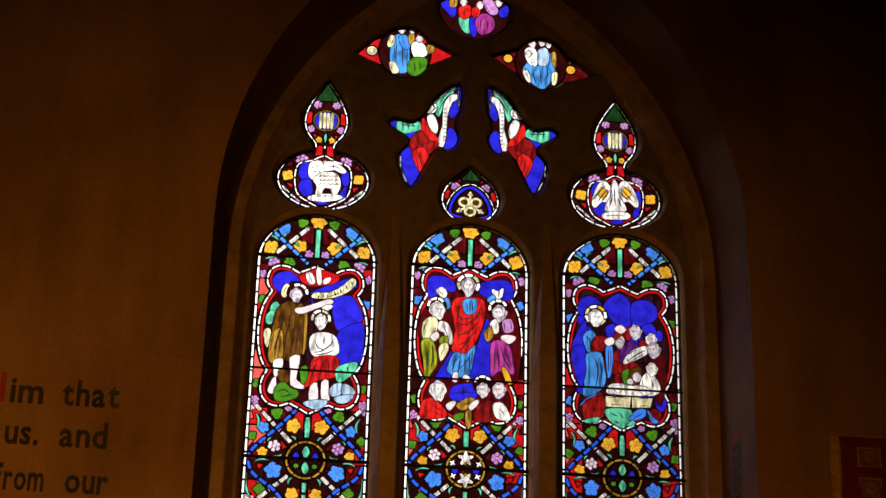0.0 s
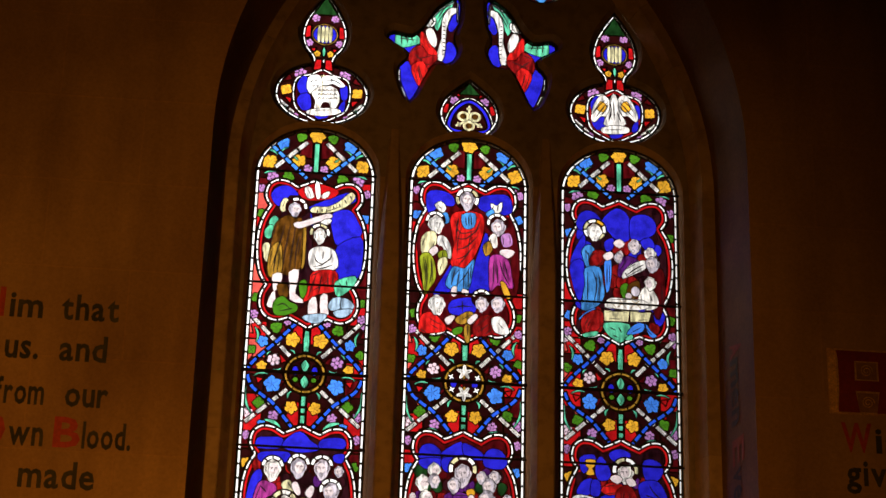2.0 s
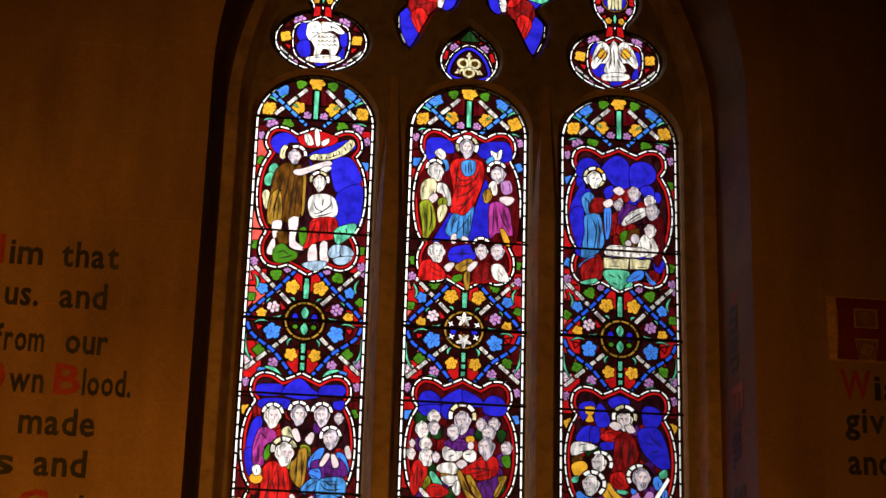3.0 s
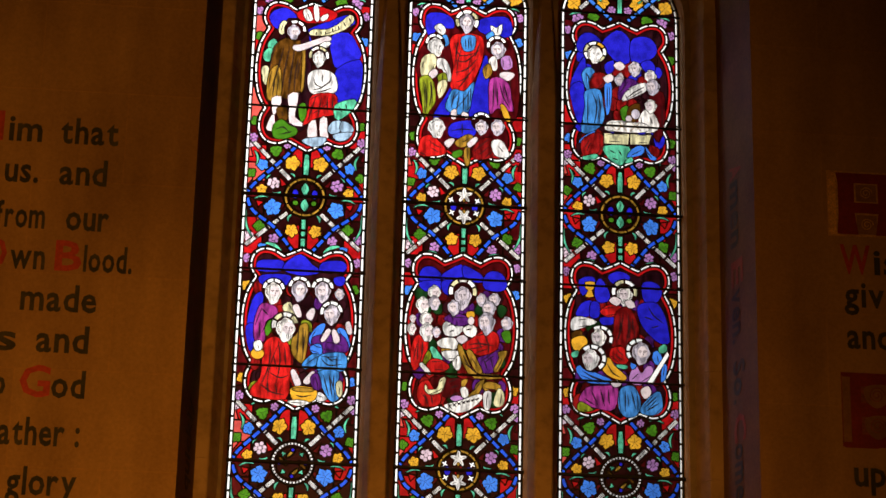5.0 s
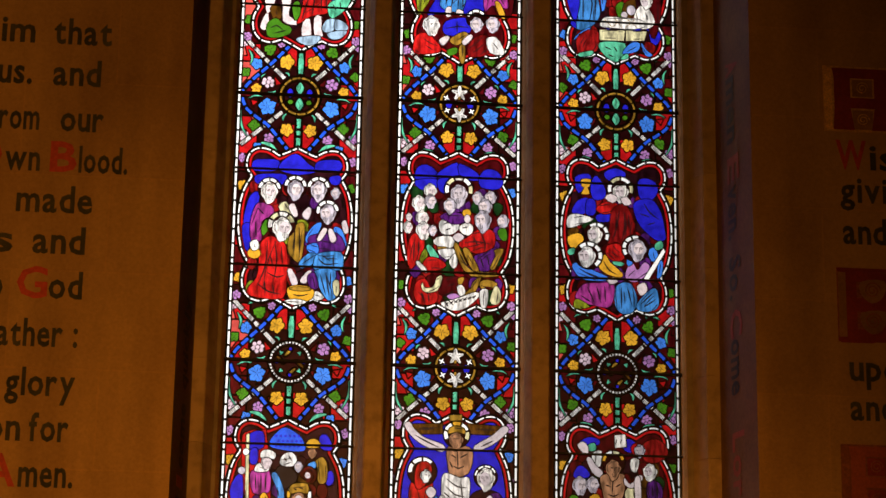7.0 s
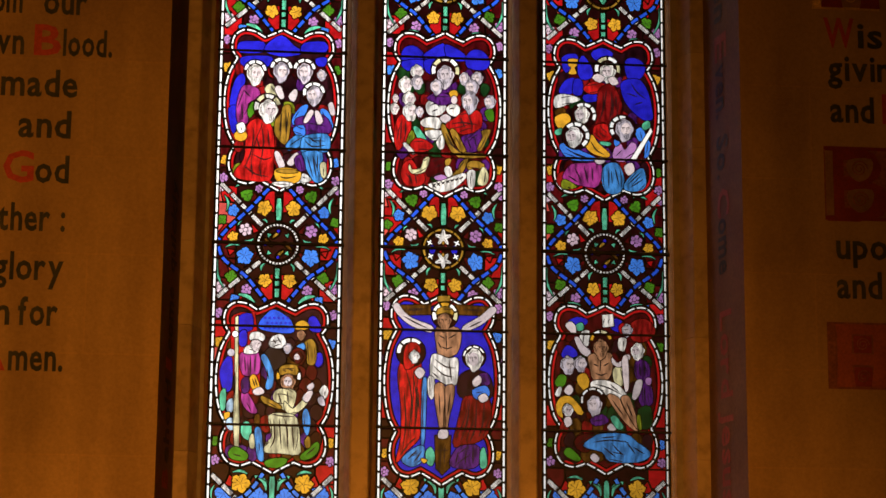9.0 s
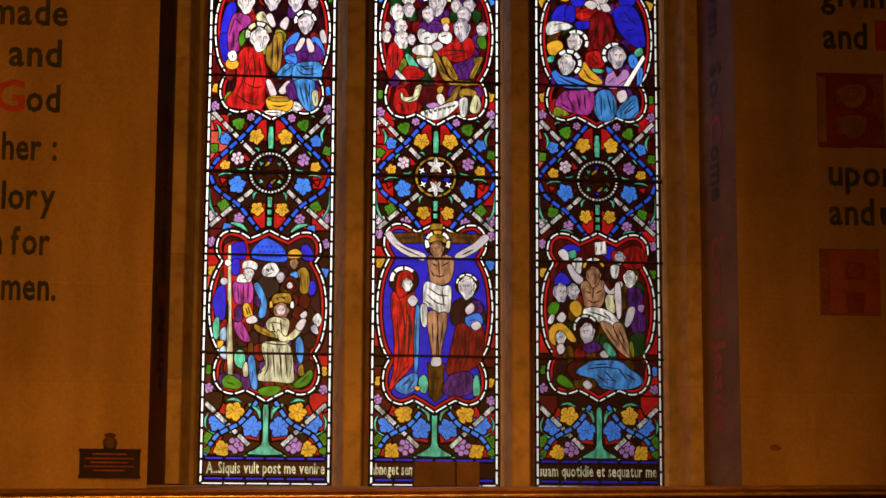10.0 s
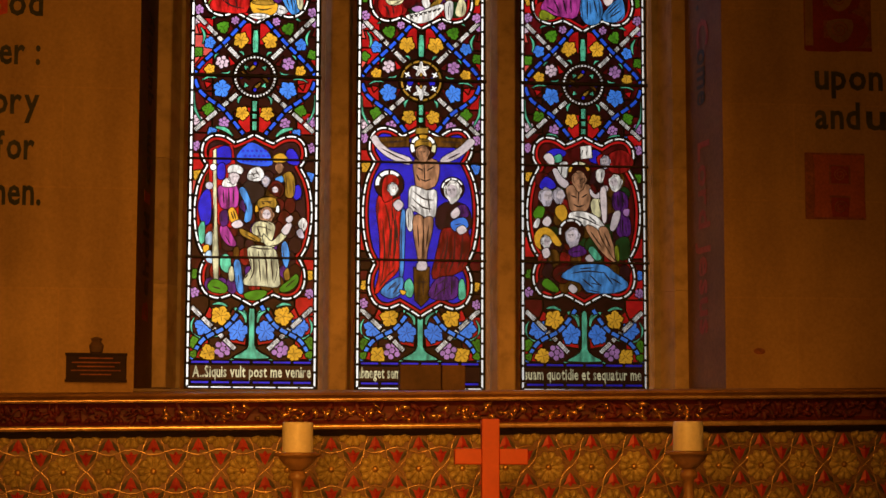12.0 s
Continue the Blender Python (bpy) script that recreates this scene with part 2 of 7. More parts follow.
def slab(x0, x1, y0, y1, z0, z1, bevel=0.0, bm=None):
    bm = bm or bmesh.new()
    made = bmesh.ops.create_cube(bm, size=1.0)["verts"]
    for v in made:
        v.co = Vector((x0 + (v.co.x + 0.5) * (x1 - x0), y0 + (v.co.y + 0.5) * (y1 - y0), z0 + (v.co.z + 0.5) * (z1 - z0)))
    if bevel:
        edges = list({e for v in made for e in v.link_edges})
        bmesh.ops.bevel(bm, geom=edges, offset=bevel, segments=2, affect="EDGES", profile=0.5)
    return bm


def turned(profile, steps=32, bm=None, at=(0, 0, 0)):
    """A turned body: profile of (radius, height) pairs about the z axis."""
    bm = bm or bmesh.new()
    rings = []
    for r, z in profile:
        rings.append([bm.verts.new((at[0] + r * math.cos(2 * math.pi * i / steps), at[1] + r * math.sin(2 * math.pi * i / steps), at[2] + z)) for i in range(steps)])
    for a, b in zip(rings, rings[1:]):
        for i in range(steps):
            bm.faces.new((a[i], a[(i + 1) % steps], b[(i + 1) % steps], b[i]))
    bm.faces.new(rings[0][::-1])
    bm.faces.new(rings[-1])
    return bm


def moulding(profile, x0, x1, bm=None):
    """A straight run along x with a section of (y, z) pairs."""
    bm = bm or bmesh.new()
    ends = [[bm.verts.new((x, y, z)) for y, z in profile] for x in (x0, x1)]
    n = len(profile)
    for i in range(n):
        bm.faces.new((ends[0][i], ends[0][(i + 1) % n], ends[1][(i + 1) % n], ends[1][i]))
    bm.faces.new(ends[0][::-1])
    bm.faces.new(ends[1])
    bmesh.ops.recalc_face_normals(bm, faces=bm.faces)
    return bm


def strip_tube(points, radius, bm=None, sides=6, closed=False):
    """A round rod along a polyline of 3D points."""
    bm = bm or bmesh.new()
    pts = [Vector(p) for p in points]
    rings = []
    for i, p in enumerate(pts):
        d = (pts[min(i + 1, len(pts) - 1)] - pts[max(i - 1, 0)]).normalized()
        side = d.cross(Vector((0, 1, 0)))
        side = side.normalized() if side.length > 1e-6 else Vector((1, 0, 0))
        up = side.cross(d)
        rings.append([bm.verts.new(p + radius * (side * math.cos(2 * math.pi * k / sides) + up * math.sin(2 * math.pi * k / sides))) for k in range(sides)])
    for a, b in zip(rings, rings[1:]):
        for k in range(sides):
            bm.faces.new((a[k], a[(k + 1) % sides], b[(k + 1) % sides], b[k]))
    return bm


# ---- flat outlines (x, z) ----


def ellipse(cx, cz, rx, rz, turn=0.0, steps=20, a0=0.0, a1=360.0):
    full = abs(a1 - a0) >= 360
    out = []
    for i in range(steps if full else steps + 1):
        a = radians(a0 + (a1 - a0) * i / steps)
        x, z = rx * math.cos(a), rz * math.sin(a)
        t = radians(turn)
        out.append((cx + x * math.cos(t) - z * math.sin(t), cz + x * math.sin(t) + z * math.cos(t)))
    return out


def smooth(points, steps=4, closed=True):
    """A rounded line through the points."""
    n = len(points)
    out = []
    for i in range(n if closed else n - 1):
        p = [points[(i + k) % n] if closed else points[min(max(i + k, 0), n - 1)] for k in (-1, 0, 1, 2)]
        for s in range(steps):
            t = s / steps
            out.append(tuple(0.5 * (2 * p[1][k] + (p[2][k] - p[0][k]) * t + (2 * p[0][k] - 5 * p[1][k] + 4 * p[2][k] - p[3][k]) * t * t + (3 * p[1][k] - p[0][k] - 3 * p[2][k] + p[3][k]) * t ** 3) for k in (0, 1)))
    if not closed:
        out.append(tuple(points[-1]))
    return out


def area2(poly):
    return sum(a[0] * b[1] - b[0] * a[1] for a, b in zip(poly, poly[1:] + poly[:1]))


def inset(poly, d):
    """The outline moved inwards by d (outwards for a negative d)."""
    sign = 1 if area2(poly) > 0 else -1
    n, out = len(poly), []
    for i in range(n):
        a, b, c = poly[i - 1], poly[i], poly[(i + 1) % n]
        n1 = Vector((-(b[1] - a[1]), b[0] - a[0]))
        n2 = Vector((-(c[1] - b[1]), c[0] - b[0]))
        n1 = n1.normalized() if n1.length > 1e-9 else n2.normalized()
        n2 = n2.normalized() if n2.length > 1e-9 else n1
        m = n1 + n2
        m = m.normalized() if m.length > 1e-6 else n1
        k = d / max(0.45, m.dot(n1))
        out.append((b[0] + sign * m.x * k, b[1] + sign * m.y * k))
    return out


def resample(line, step):
    pts = [Vector(p) for p in line]
    lengths = [0.0]
    for a, b in zip(pts, pts[1:]):
        lengths.append(lengths[-1] + (b - a).length)
    total = lengths[-1]
    count = max(2, round(total / step))
    out, k = [], 0
    for i in range(count + 1):
        s = total * i / count
        while k < len(pts) - 2 and lengths[k + 1] < s:
            k += 1
        span = max(1e-9, lengths[k + 1] - lengths[k])
        out.append(pts[k].lerp(pts[k + 1], min(1.0, (s - lengths[k]) / span)))
    return out


def band(line, width):
    """The outline of a stroke of that width along a line."""
    pts = [Vector(p) for p in line]
    left, right = [], []
    for i, p in enumerate(pts):
        d = pts[min(i + 1, len(pts) - 1)] - pts[max(i - 1, 0)]
        nrm = Vector((-d.y, d.x)).normalized() * width / 2 if d.length > 1e-9 else Vector((0, 0))
        left.append(tuple(p + nrm))
        right.append(tuple(p - nrm))
    return left + right[::-1]


def pieces_along(line, width, length, gap=0.0):
    """Short pieces of glass one after another along a line."""
    fine = resample(line, 0.006)
    per = max(1, round(length / 0.006))
    out = []
    i = 0
    while i < len(fine) - 1:
        j = min(i + per, len(fine) - 1)
        if len(fine) - 1 - j < per * 0.4:
            j = len(fine) - 1
        seg = [p.copy() for p in fine[i:j + 1]]
        if gap and len(seg) > 1:
            seg[0] = seg[0] + (seg[1] - seg[0]).normalized() * min(gap / 2, (seg[1] - seg[0]).length * 0.8)
            seg[-1] = seg[-1] + (seg[-2] - seg[-1]).normalized() * min(gap / 2, (seg[-2] - seg[-1]).length * 0.8)
        if len(seg) > 1:
            out.append(band(seg[::2] if len(seg) > 5 and (len(seg) % 2) else seg, width))
        i = j
    return out

# ---- glazing: pieces of coloured glass laid out flat, held by lead ----


def overlay(polys):
    """Cuts overlapping outlines into triangles; gives for each one the outlines that hold it, in order."""
    from mathutils.geometry import delaunay_2d_cdt
    verts, edges = [], []
    for poly in polys:
        n = len(verts)
        edges += [(n + i, n + (i + 1) % len(poly)) for i in range(len(poly))]
        verts += [Vector(p) for p in poly]
    pts, _, tris, _, _, _ = delaunay_2d_cdt(verts, edges, [], 0, 1e-5)
    flat = np.array([tuple(p) for p in pts])
    mids = flat[np.array([list(t) for t in tris])].mean(axis=1)
    owners = [[] for _ in tris]
    for n, poly in enumerate(polys):
        q = np.array(poly)
        low, high = q.min(axis=0), q.max(axis=0)
        near = np.nonzero(((mids > low) & (mids < high)).all(axis=1))[0]
        if not len(near):
            continue
        x, z = mids[near, 0][:, None], mids[near, 1][:, None]
        x0, z0 = q[:, 0][None], q[:, 1][None]
        x1, z1 = np.roll(q[:, 0], -1)[None], np.roll(q[:, 1], -1)[None]
        side = (x1 - x0) * (z - z0) - (x - x0) * (z1 - z0)
        wind = ((z0 <= z) & (z1 > z) & (side > 0)).sum(axis=1) - ((z0 > z) & (z1 <= z) & (side < 0)).sum(axis=1)
        for i in near[wind != 0]:
            owners[i].append(n)
    return pts, [list(t) for t in tris], owners


def union_line(polys):
    """The outline round overlapping shapes."""
    pts, tris, owners = overlay(polys)
    count = {}
    for tri, own in zip(tris, owners):
        if own:
            a, b, c = (pts[i] for i in tri)
            if (b - a).cross(c - a) < 0:
                tri = tri[::-1]
            for p, q in zip(tri, tri[1:] + tri[:1]):
                count[(p, q)] = True
    follow = {p: q for p, q in count if (q, p) not in count}
    start = next(iter(follow))
    line, here = [start], follow[start]
    while here != start and len(line) < 5000:
        line.append(here)
        here = follow[here]
    return [tuple(pts[i]) for i in line]


class Glazing:
    """Outlines in drawing order: what is added later lies over what came before, and the overlay is cut into real pieces."""

    def __init__(self, openings):
        self.openings = openings
        self.items = [("dark", o, 0.003, i) for i, o in enumerate(openings)]

    def add(self, colour, poly, lead=0.0034, group=None):
        if len(poly) > 2 and abs(area2(poly)) > 2e-6:
            self.items.append((colour, poly, lead, len(self.items) if group is None else group))

    def beads(self, line, width, length, colour="white", gap=0.003):
        for piece in pieces_along(line, width, length, gap):
            self.add(colour, piece, 0.0028)

    def letters(self, text, x, z, size, width, colour="cream"):
        chars, total = layout(text)
        k = width / total
        for n, (c, start) in enumerate(chars):
            flat, faces = FONT[c][:2]
            for f in faces:
                self.add(colour, [(x + (start + flat[i][0]) * k, z + flat[i][1] * size) for i in f], 0.0, ("letter", n))

    def build(self, name, label, parent, keep=300):
        pts, tris, owners = overlay([item[1] for item in self.items])
        count = len(self.openings)
        groups, sides, sizes = {}, {}, {}
        for tri, own in zip(tris, owners):
            if not own or own[0] >= count:
                continue
            top = own[-1]
            key = self.items[top][3]
            groups.setdefault(key, (top, []))[1].append(tri)
            for a, b in zip(tri, tri[1:] + tri[:1]):
                sides.setdefault((min(a, b), max(a, b)), []).append((key, top))
            a, b, c = (pts[i] for i in tri)
            sizes[key] = sizes.get(key, 0.0) + abs((b - a).cross(c - a))
        # lead cames along every line where two pieces meet
        lv, lf = [], []
        for (a, b), who in sides.items():
            if len(who) == 2 and who[0][0] == who[1][0]:
                continue
            half = self.items[max(w[1] for w in who)][2]
            if len(who) == 1:
                half = 0.004
            if half <= 0:
                continue
            p, q = pts[a], pts[b]
            d = q - p
            if d.length < 1e-6:
                continue
            d.normalize()
            p, q = p - d * half * 0.35, q + d * half * 0.35
            s = Vector((-d.y, d.x)) * half
            i = len(lv)
            lv += [(p.x + s.x, -0.0008, p.y + s.y), (q.x + s.x, -0.0008, q.y + s.y), (p.x, -0.0008 - half, p.y), (q.x, -0.0008 - half, q.y), (p.x - s.x, -0.0008, p.y - s.y), (q.x - s.x, -0.0008, q.y - s.y)]
            lf += [(i, i + 2, i + 3, i + 1), (i + 2, i + 4, i + 5, i + 3)]
        panel = mesh_object(name, lv, lf, LEAD, parent, label)
        ranked = sorted(groups, key=lambda g: -sizes[g])
        rest = {}
        for rank, key in enumerate(ranked):
            top, own = groups[key]
            used = {i: n for n, i in enumerate(sorted({i for t in own for i in t}))}
            vs = [(pts[i].x, 0.0, pts[i].y) for i in used]
            fs = [tuple(used[i] for i in t) for t in own]
            colour = self.items[top][0]
            if rank < keep:
                mesh_object("glass_piece", vs, fs, GLASS[colour], panel)
            else:
                v0, f0 = rest.setdefault(colour, ([], []))
                base = len(v0)
                v0 += vs
                f0 += [tuple(base + i for i in f) for f in fs]
        if rest:
            me = bpy.data.meshes.new("small_glass")
            allv, allf, index = [], [], []
            for n, (colour, (v0, f0)) in enumerate(rest.items()):
                me.materials.append(GLASS[colour])
                base = len(allv)
                allv += v0
                allf += [tuple(base + i for i in f) for f in f0]
                index += [n] * len(f0)
            me.from_pydata(allv, [], allf)
            me.polygons.foreach_set("material_index", index)
            ob = new("small_glass", me)
            ob.parent = panel
            tagged(ob, "many small coloured glass pieces", "", "", "stuff")
        return panel


def blossom(cx, cz, r, lobes=5, depth=0.26, turn=90.0, steps=30):
    out = []
    for i in range(steps):
        a = 2 * math.pi * i / steps
        k = r * (1 - depth + depth * math.cos(lobes * a))
        out.append((cx + k * math.cos(a + radians(turn)), cz + k * math.sin(a + radians(turn))))
    return out


def leaf_line(cx, cz, r, lobes, turn):
    """A lobed leaf with a ragged, toothed edge."""
    out, ph = [], random.uniform(0, 6.28)
    squash = random.uniform(0.88, 1.0)
    for i in range(40):
        a = 2 * math.pi * i / 40
        k = r * (0.86 + 0.10 * math.cos(lobes * a) + 0.06 * math.cos(3 * lobes * a) + 0.03 * math.cos(7 * a + ph))
        x, z = k * math.cos(a), k * math.sin(a) * squash
        t = radians(turn)
        out.append((cx + x * math.cos(t) - z * math.sin(t), cz + x * math.sin(t) + z * math.cos(t)))
    return out


def flower(g, colour, cx, cz, r, lobes=5, turn=90.0):
    turn += random.uniform(-25, 25)
    r *= 1.08
    g.add(colour, leaf_line(cx, cz, r, lobes, turn), 0.0020)
    for i in range(lobes):
        a = radians(turn + 360 / lobes * i + random.uniform(-8, 8))
        b = r * random.uniform(0.50, 0.74)
        g.add("shade", band([(cx + 0.05 * r * math.cos(a), cz + 0.05 * r * math.sin(a)), (cx + b * math.cos(a), cz + b * math.sin(a))], 0.0015), 0.0)
        a += math.pi / lobes
        g.add("shade", band([(cx + 0.45 * r * math.cos(a), cz + 0.45 * r * math.sin(a)), (cx + 0.8 * r * math.cos(a), cz + 0.8 * r * math.sin(a))], 0.0016), 0.0)


def grapes(g, cx, cz, r, colour="mauve"):
    """A bunch of small round berries, each picked out of the dark paint."""
    g.add("shade", blossom(cx, cz, r * 1.06, 7, 0.10, 60), 0.0016)
    b = r * 0.31
    g.add(colour, ellipse(cx, cz, b, b, 0, 8), 0.0)
    for i in range(6):
        a = radians(60 * i + 20 + random.uniform(-8, 8))
        k = r * random.uniform(0.60, 0.70)
        g.add(colour, ellipse(cx + k * math.cos(a), cz + k * math.sin(a), b, b, 0, 8), 0.0)


def vine(g, cx, cz, r, a0, a1, colour="mint", width=0.018):
    """A curled stem that thickens to its end."""
    line = ellipse(cx, cz, r, r, 0, 9, a0, a1)
    left, right = [], []
    n = len(line)
    for i, (x, z) in enumerate(line):
        d = Vector((x - cx, z - cz)).normalized() * width * (0.25 + 0.75 * i / (n - 1)) / 2
        left.append((x + d.x, z + d.y))
        right.append((x - d.x, z - d.y))
    g.add(colour, left + right[::-1], 0.0017)


def medallion_line(cx, ztop, zbot, wide=1.0):
    """The barbed, lobed outline round a picture."""
    h = ztop - zbot
    runs = (
        ((0, 0), (0.034, 0.028), (0.067, 0.052)),
        ((0.067, 0.052), (0.105, 0.016), (0.148, 0.012), (0.178, 0.055), (0.184, 0.13), (0.164, 0.188)),
        ((0.164, 0.188), (0.192, 0.28), (0.206, 0.40), (0.205, 0.53), (0.190, 0.65), (0.164, 0.727)),
        ((0.164, 0.727), (0.182, 0.79), (0.183, 0.87), (0.160, 0.935), (0.118, 0.958), (0.074, 0.935)),
        ((0.074, 0.935), (0.038, 0.965), (0, 1)),
    )
    half = []
    for run in runs:
        half += smooth(list(run), 4, False)[:-1]
    right = [(cx + x * wide, ztop - t * h) for x, t in half] + [(cx, zbot)]
    left = [(cx - x * wide, ztop - t * h) for x, t in half[1:]][::-1]
    return right, left


def medallion(g, cx, ztop, zbot, ground):
    right, left = medallion_line(cx, ztop, zbot)
    poly = right + left
    g.add("dark", inset(poly, -0.008))
    g.add("red", inset(poly, 0.0065), 0.0024)
    g.add("dark", inset(poly, 0.0165), 0.0)
    g.add(ground, inset(poly, 0.020), 0.0018)
    n = len(right)
    g.beads(right, 0.0105, 0.044)
    g.beads([right[-1]] + left + [right[0]], 0.0105, 0.044)


def side_fill(g, cx, z0, z1):
    """Ruby slips between the border and the medallions."""
    z, i = z0, 0
    while z < z1:
        step = 0.062 + 0.02 * random.random()
        for s in (-1, 1):
            g.add(random.choice(("red", "crimson", "dark", "red", "crimson", "pink" if cx < -0.3 and s < 0 else "dark")), [(cx + s * 0.150, z), (cx + s * 0.2195, z), (cx + s * 0.2195, min(z1, z + step)), (cx + s * 0.150, min(z1, z + step))])
        z += step
        i += 1


def script_bar(g, x0, z0, x1, z1, width=0.0185):
    """White bars painted with close black strokes like lettering."""
    d = (Vector((x1, z1)) - Vector((x0, z0))).normalized()
    side = Vector((-d.y, d.x))
    for piece in pieces_along([(x0, z0), (x1, z1)], width, 0.055, 0.006):
        g.add("linen", piece, 0.0024)
        mid = sum((Vector(p) for p in piece), Vector((0, 0))) / len(piece)
        for k in range(-3, 4):
            p = mid + d * 0.0062 * k + side * random.uniform(-0.0006, 0.0006)
            h = side * width * random.uniform(0.24, 0.36)
            g.add("shade", band([tuple(p - h), tuple(p + h)], random.uniform(0.0016, 0.0030)), 0.0)


def sprig(g, colour, x0, z0, x1, z1, bow, width=0.014):
    """A curved, tapering leaf from one point to another."""
    a, b = Vector((x0, z0)), Vector((x1, z1))
    d = b - a
    n = Vector((-d.y, d.x)).normalized()
    left, right = [], []
    for i in range(9):
        t = i / 8
        p = a + d * t + n * bow * math.sin(math.pi * t)
        w = n * width * (0.18 + 0.82 * math.sin(math.pi * (0.12 + 0.8 * t))) / 2
        left.append(tuple(p + w))
        right.append(tuple(p - w))
    g.add(colour, left + right[::-1], 0.0017)


def lattice(g, cx, zc, kind):
    """The field of leaves, blue straps and lettered bars between two pictures, round a roundel."""
    # left half gets paler, brighter glass: its overexposure is put into the colours
    overlit = "blossom"
    for s in (-1, 1):
        near = s < 0

        def quad(colour, *flat):
            g.add(colour, [(cx + s * x, zc + z) for x, z in zip(flat[::2], flat[1::2])], 0.0026)
        quad("red", 0.014, 0.115, 0.014, 0.200, 0.044, 0.190, 0.056, 0.160, 0.030, 0.118)
        quad("red", 0.014, -0.110, 0.014, -0.200, 0.030, -0.205, 0.062, -0.170, 0.040, -0.112)
        quad("red" if near else "crimson", 0.068, 0.045, 0.100, 0.080, 0.090, 0.036)
        quad("crimson", 0.070, -0.030, 0.095, -0.075, 0.120, -0.090, 0.086, -0.028)
        quad("pink" if near else "red", 0.196, 0.064, 0.220, 0.030, 0.220, 0.100)
        quad("pink" if near else "red", 0.150, -0.080, 0.180, -0.082, 0.170, -0.105)
        quad("red", 0.150, -0.026, 0.182, -0.020, 0.172, -0.048)
        quad("red" if near else "crimson", 0.172, 0.150, 0.192, 0.152, 0.182, 0.168)
        quad("crimson", 0.076, 0.168, 0.100, 0.150, 0.110, 0.165, 0.090, 0.195)
        quad("pink" if near else "crimson", 0.200, 0.150, 0.221, 0.150, 0.221, 0.220)
        quad("crimson", 0.060, -0.125, 0.078, -0.130, 0.068, -0.160)
        quad("red", 0.120, -0.195, 0.136, -0.180, 0.130, -0.215)
        flower(g, "yellow", cx + s * 0.052, zc + 0.132, 0.031, 5, 75)
        flower(g, "yellow", cx + s * 0.044, zc - 0.133, 0.027, 5, 255)
        flower(g, "green", cx + s * 0.116, zc + 0.178, 0.025, 3, 60)
        flower(g, "azure", cx + s * 0.163, zc + 0.120, 0.024, 5, 100)
        flower(g, "green", cx + s * 0.204, zc + 0.085, 0.021, 4, 30)
        grapes(g, cx + s * 0.118, zc + 0.050, 0.025, overlit if near else "mauve")
        flower(g, "yellow", cx + s * 0.162, zc + 0.024, 0.022, 5, 40)
        flower(g, "azure", cx + s * 0.118, zc - 0.046, 0.034, 5, 100)
        flower(g, "green", cx + s * 0.164, zc - 0.122, 0.024, 4, 100)
        grapes(g, cx + s * 0.205, zc - 0.160, 0.023, overlit if near else "mauve")
        grapes(g, cx + s * 0.108, zc - 0.168, 0.021)
        flower(g, "azure", cx + s * 0.150, zc - 0.203, 0.019, 4, 45)
        grapes(g, cx + s * 0.074, zc + 0.203, 0.016)
        grapes(g, cx + s * 0.212, zc + 0.200, 0.015, overlit if near else "mauve")
        sprig(g, "mint", cx + s * 0.196, zc + 0.175, cx + s * 0.188, zc + 0.115, -s * 0.010, 0.011)
        sprig(g, "mint", cx + s * 0.105, zc + 0.212, cx + s * 0.160, zc + 0.206, s * 0.010, 0.012)
        sprig(g, "mint", cx + s * 0.088, zc + 0.018, cx + s * 0.120, zc + 0.012, -s * 0.006, 0.010)
        sprig(g, "mint", cx + s * 0.135, zc - 0.008, cx + s * 0.190, zc - 0.018, s * 0.008, 0.009)
        sprig(g, "mint", cx + s * 0.214, zc - 0.060, cx + s * 0.188, zc - 0.165, s * 0.012, 0.011)
        sprig(g, "mint", cx + s * 0.138, zc - 0.186, cx + s * 0.076, zc - 0.216, -s * 0.008, 0.016)
        sprig(g, "mint", cx + s * 0.046, zc - 0.070, cx + s * 0.058, zc - 0.100, s * 0.006, 0.011)
        sprig(g, "mint", cx + s * 0.040, zc + 0.076, cx + s * 0.060, zc + 0.090, s * 0.005, 0.010)
        sprig(g, "mint", cx + s * 0.130, zc + 0.082, cx + s * 0.146, zc + 0.062, s * 0.004, 0.008)
        sprig(g, "green", cx + s * 0.090, zc - 0.100, cx + s * 0.112, zc - 0.118, s * 0.006, 0.010)
        script_bar(g, cx + s * 0.212, zc + 0.222, cx + s * 0.056, zc + 0.064, 0.0175)
        script_bar(g, cx + s * 0.214, zc - 0.200, cx + s * 0.060, zc - 0.062, 0.0175)
        upper = smooth([(cx + s * 0.034, zc + 0.208), (cx + s * 0.066, zc + 0.172), (cx + s * 0.107, zc + 0.126), (cx + s * 0.162, zc + 0.072), (cx + s * 0.196, zc + 0.036), (cx + s * 0.215, zc + 0.006)], 5, False)
        lower = smooth([(cx + s * 0.215, zc - 0.010), (cx + s * 0.195, zc - 0.056), (cx + s * 0.160, zc - 0.086), (cx + s * 0.112, zc - 0.120), (cx + s * 0.074, zc - 0.165), (cx + s * 0.036, zc - 0.212)], 5, False)
        g.beads(upper, 0.0165, 0.042, "strap", 0.005)
        g.beads(lower, 0.0165, 0.042, "strap", 0.005)
    g.add("mint", [(cx - 0.011, zc + 0.086), (cx + 0.011, zc + 0.086), (cx + 0.013, zc + 0.135), (cx + 0.009, zc + 0.172), (cx - 0.009, zc + 0.172), (cx - 0.013, zc + 0.135)])
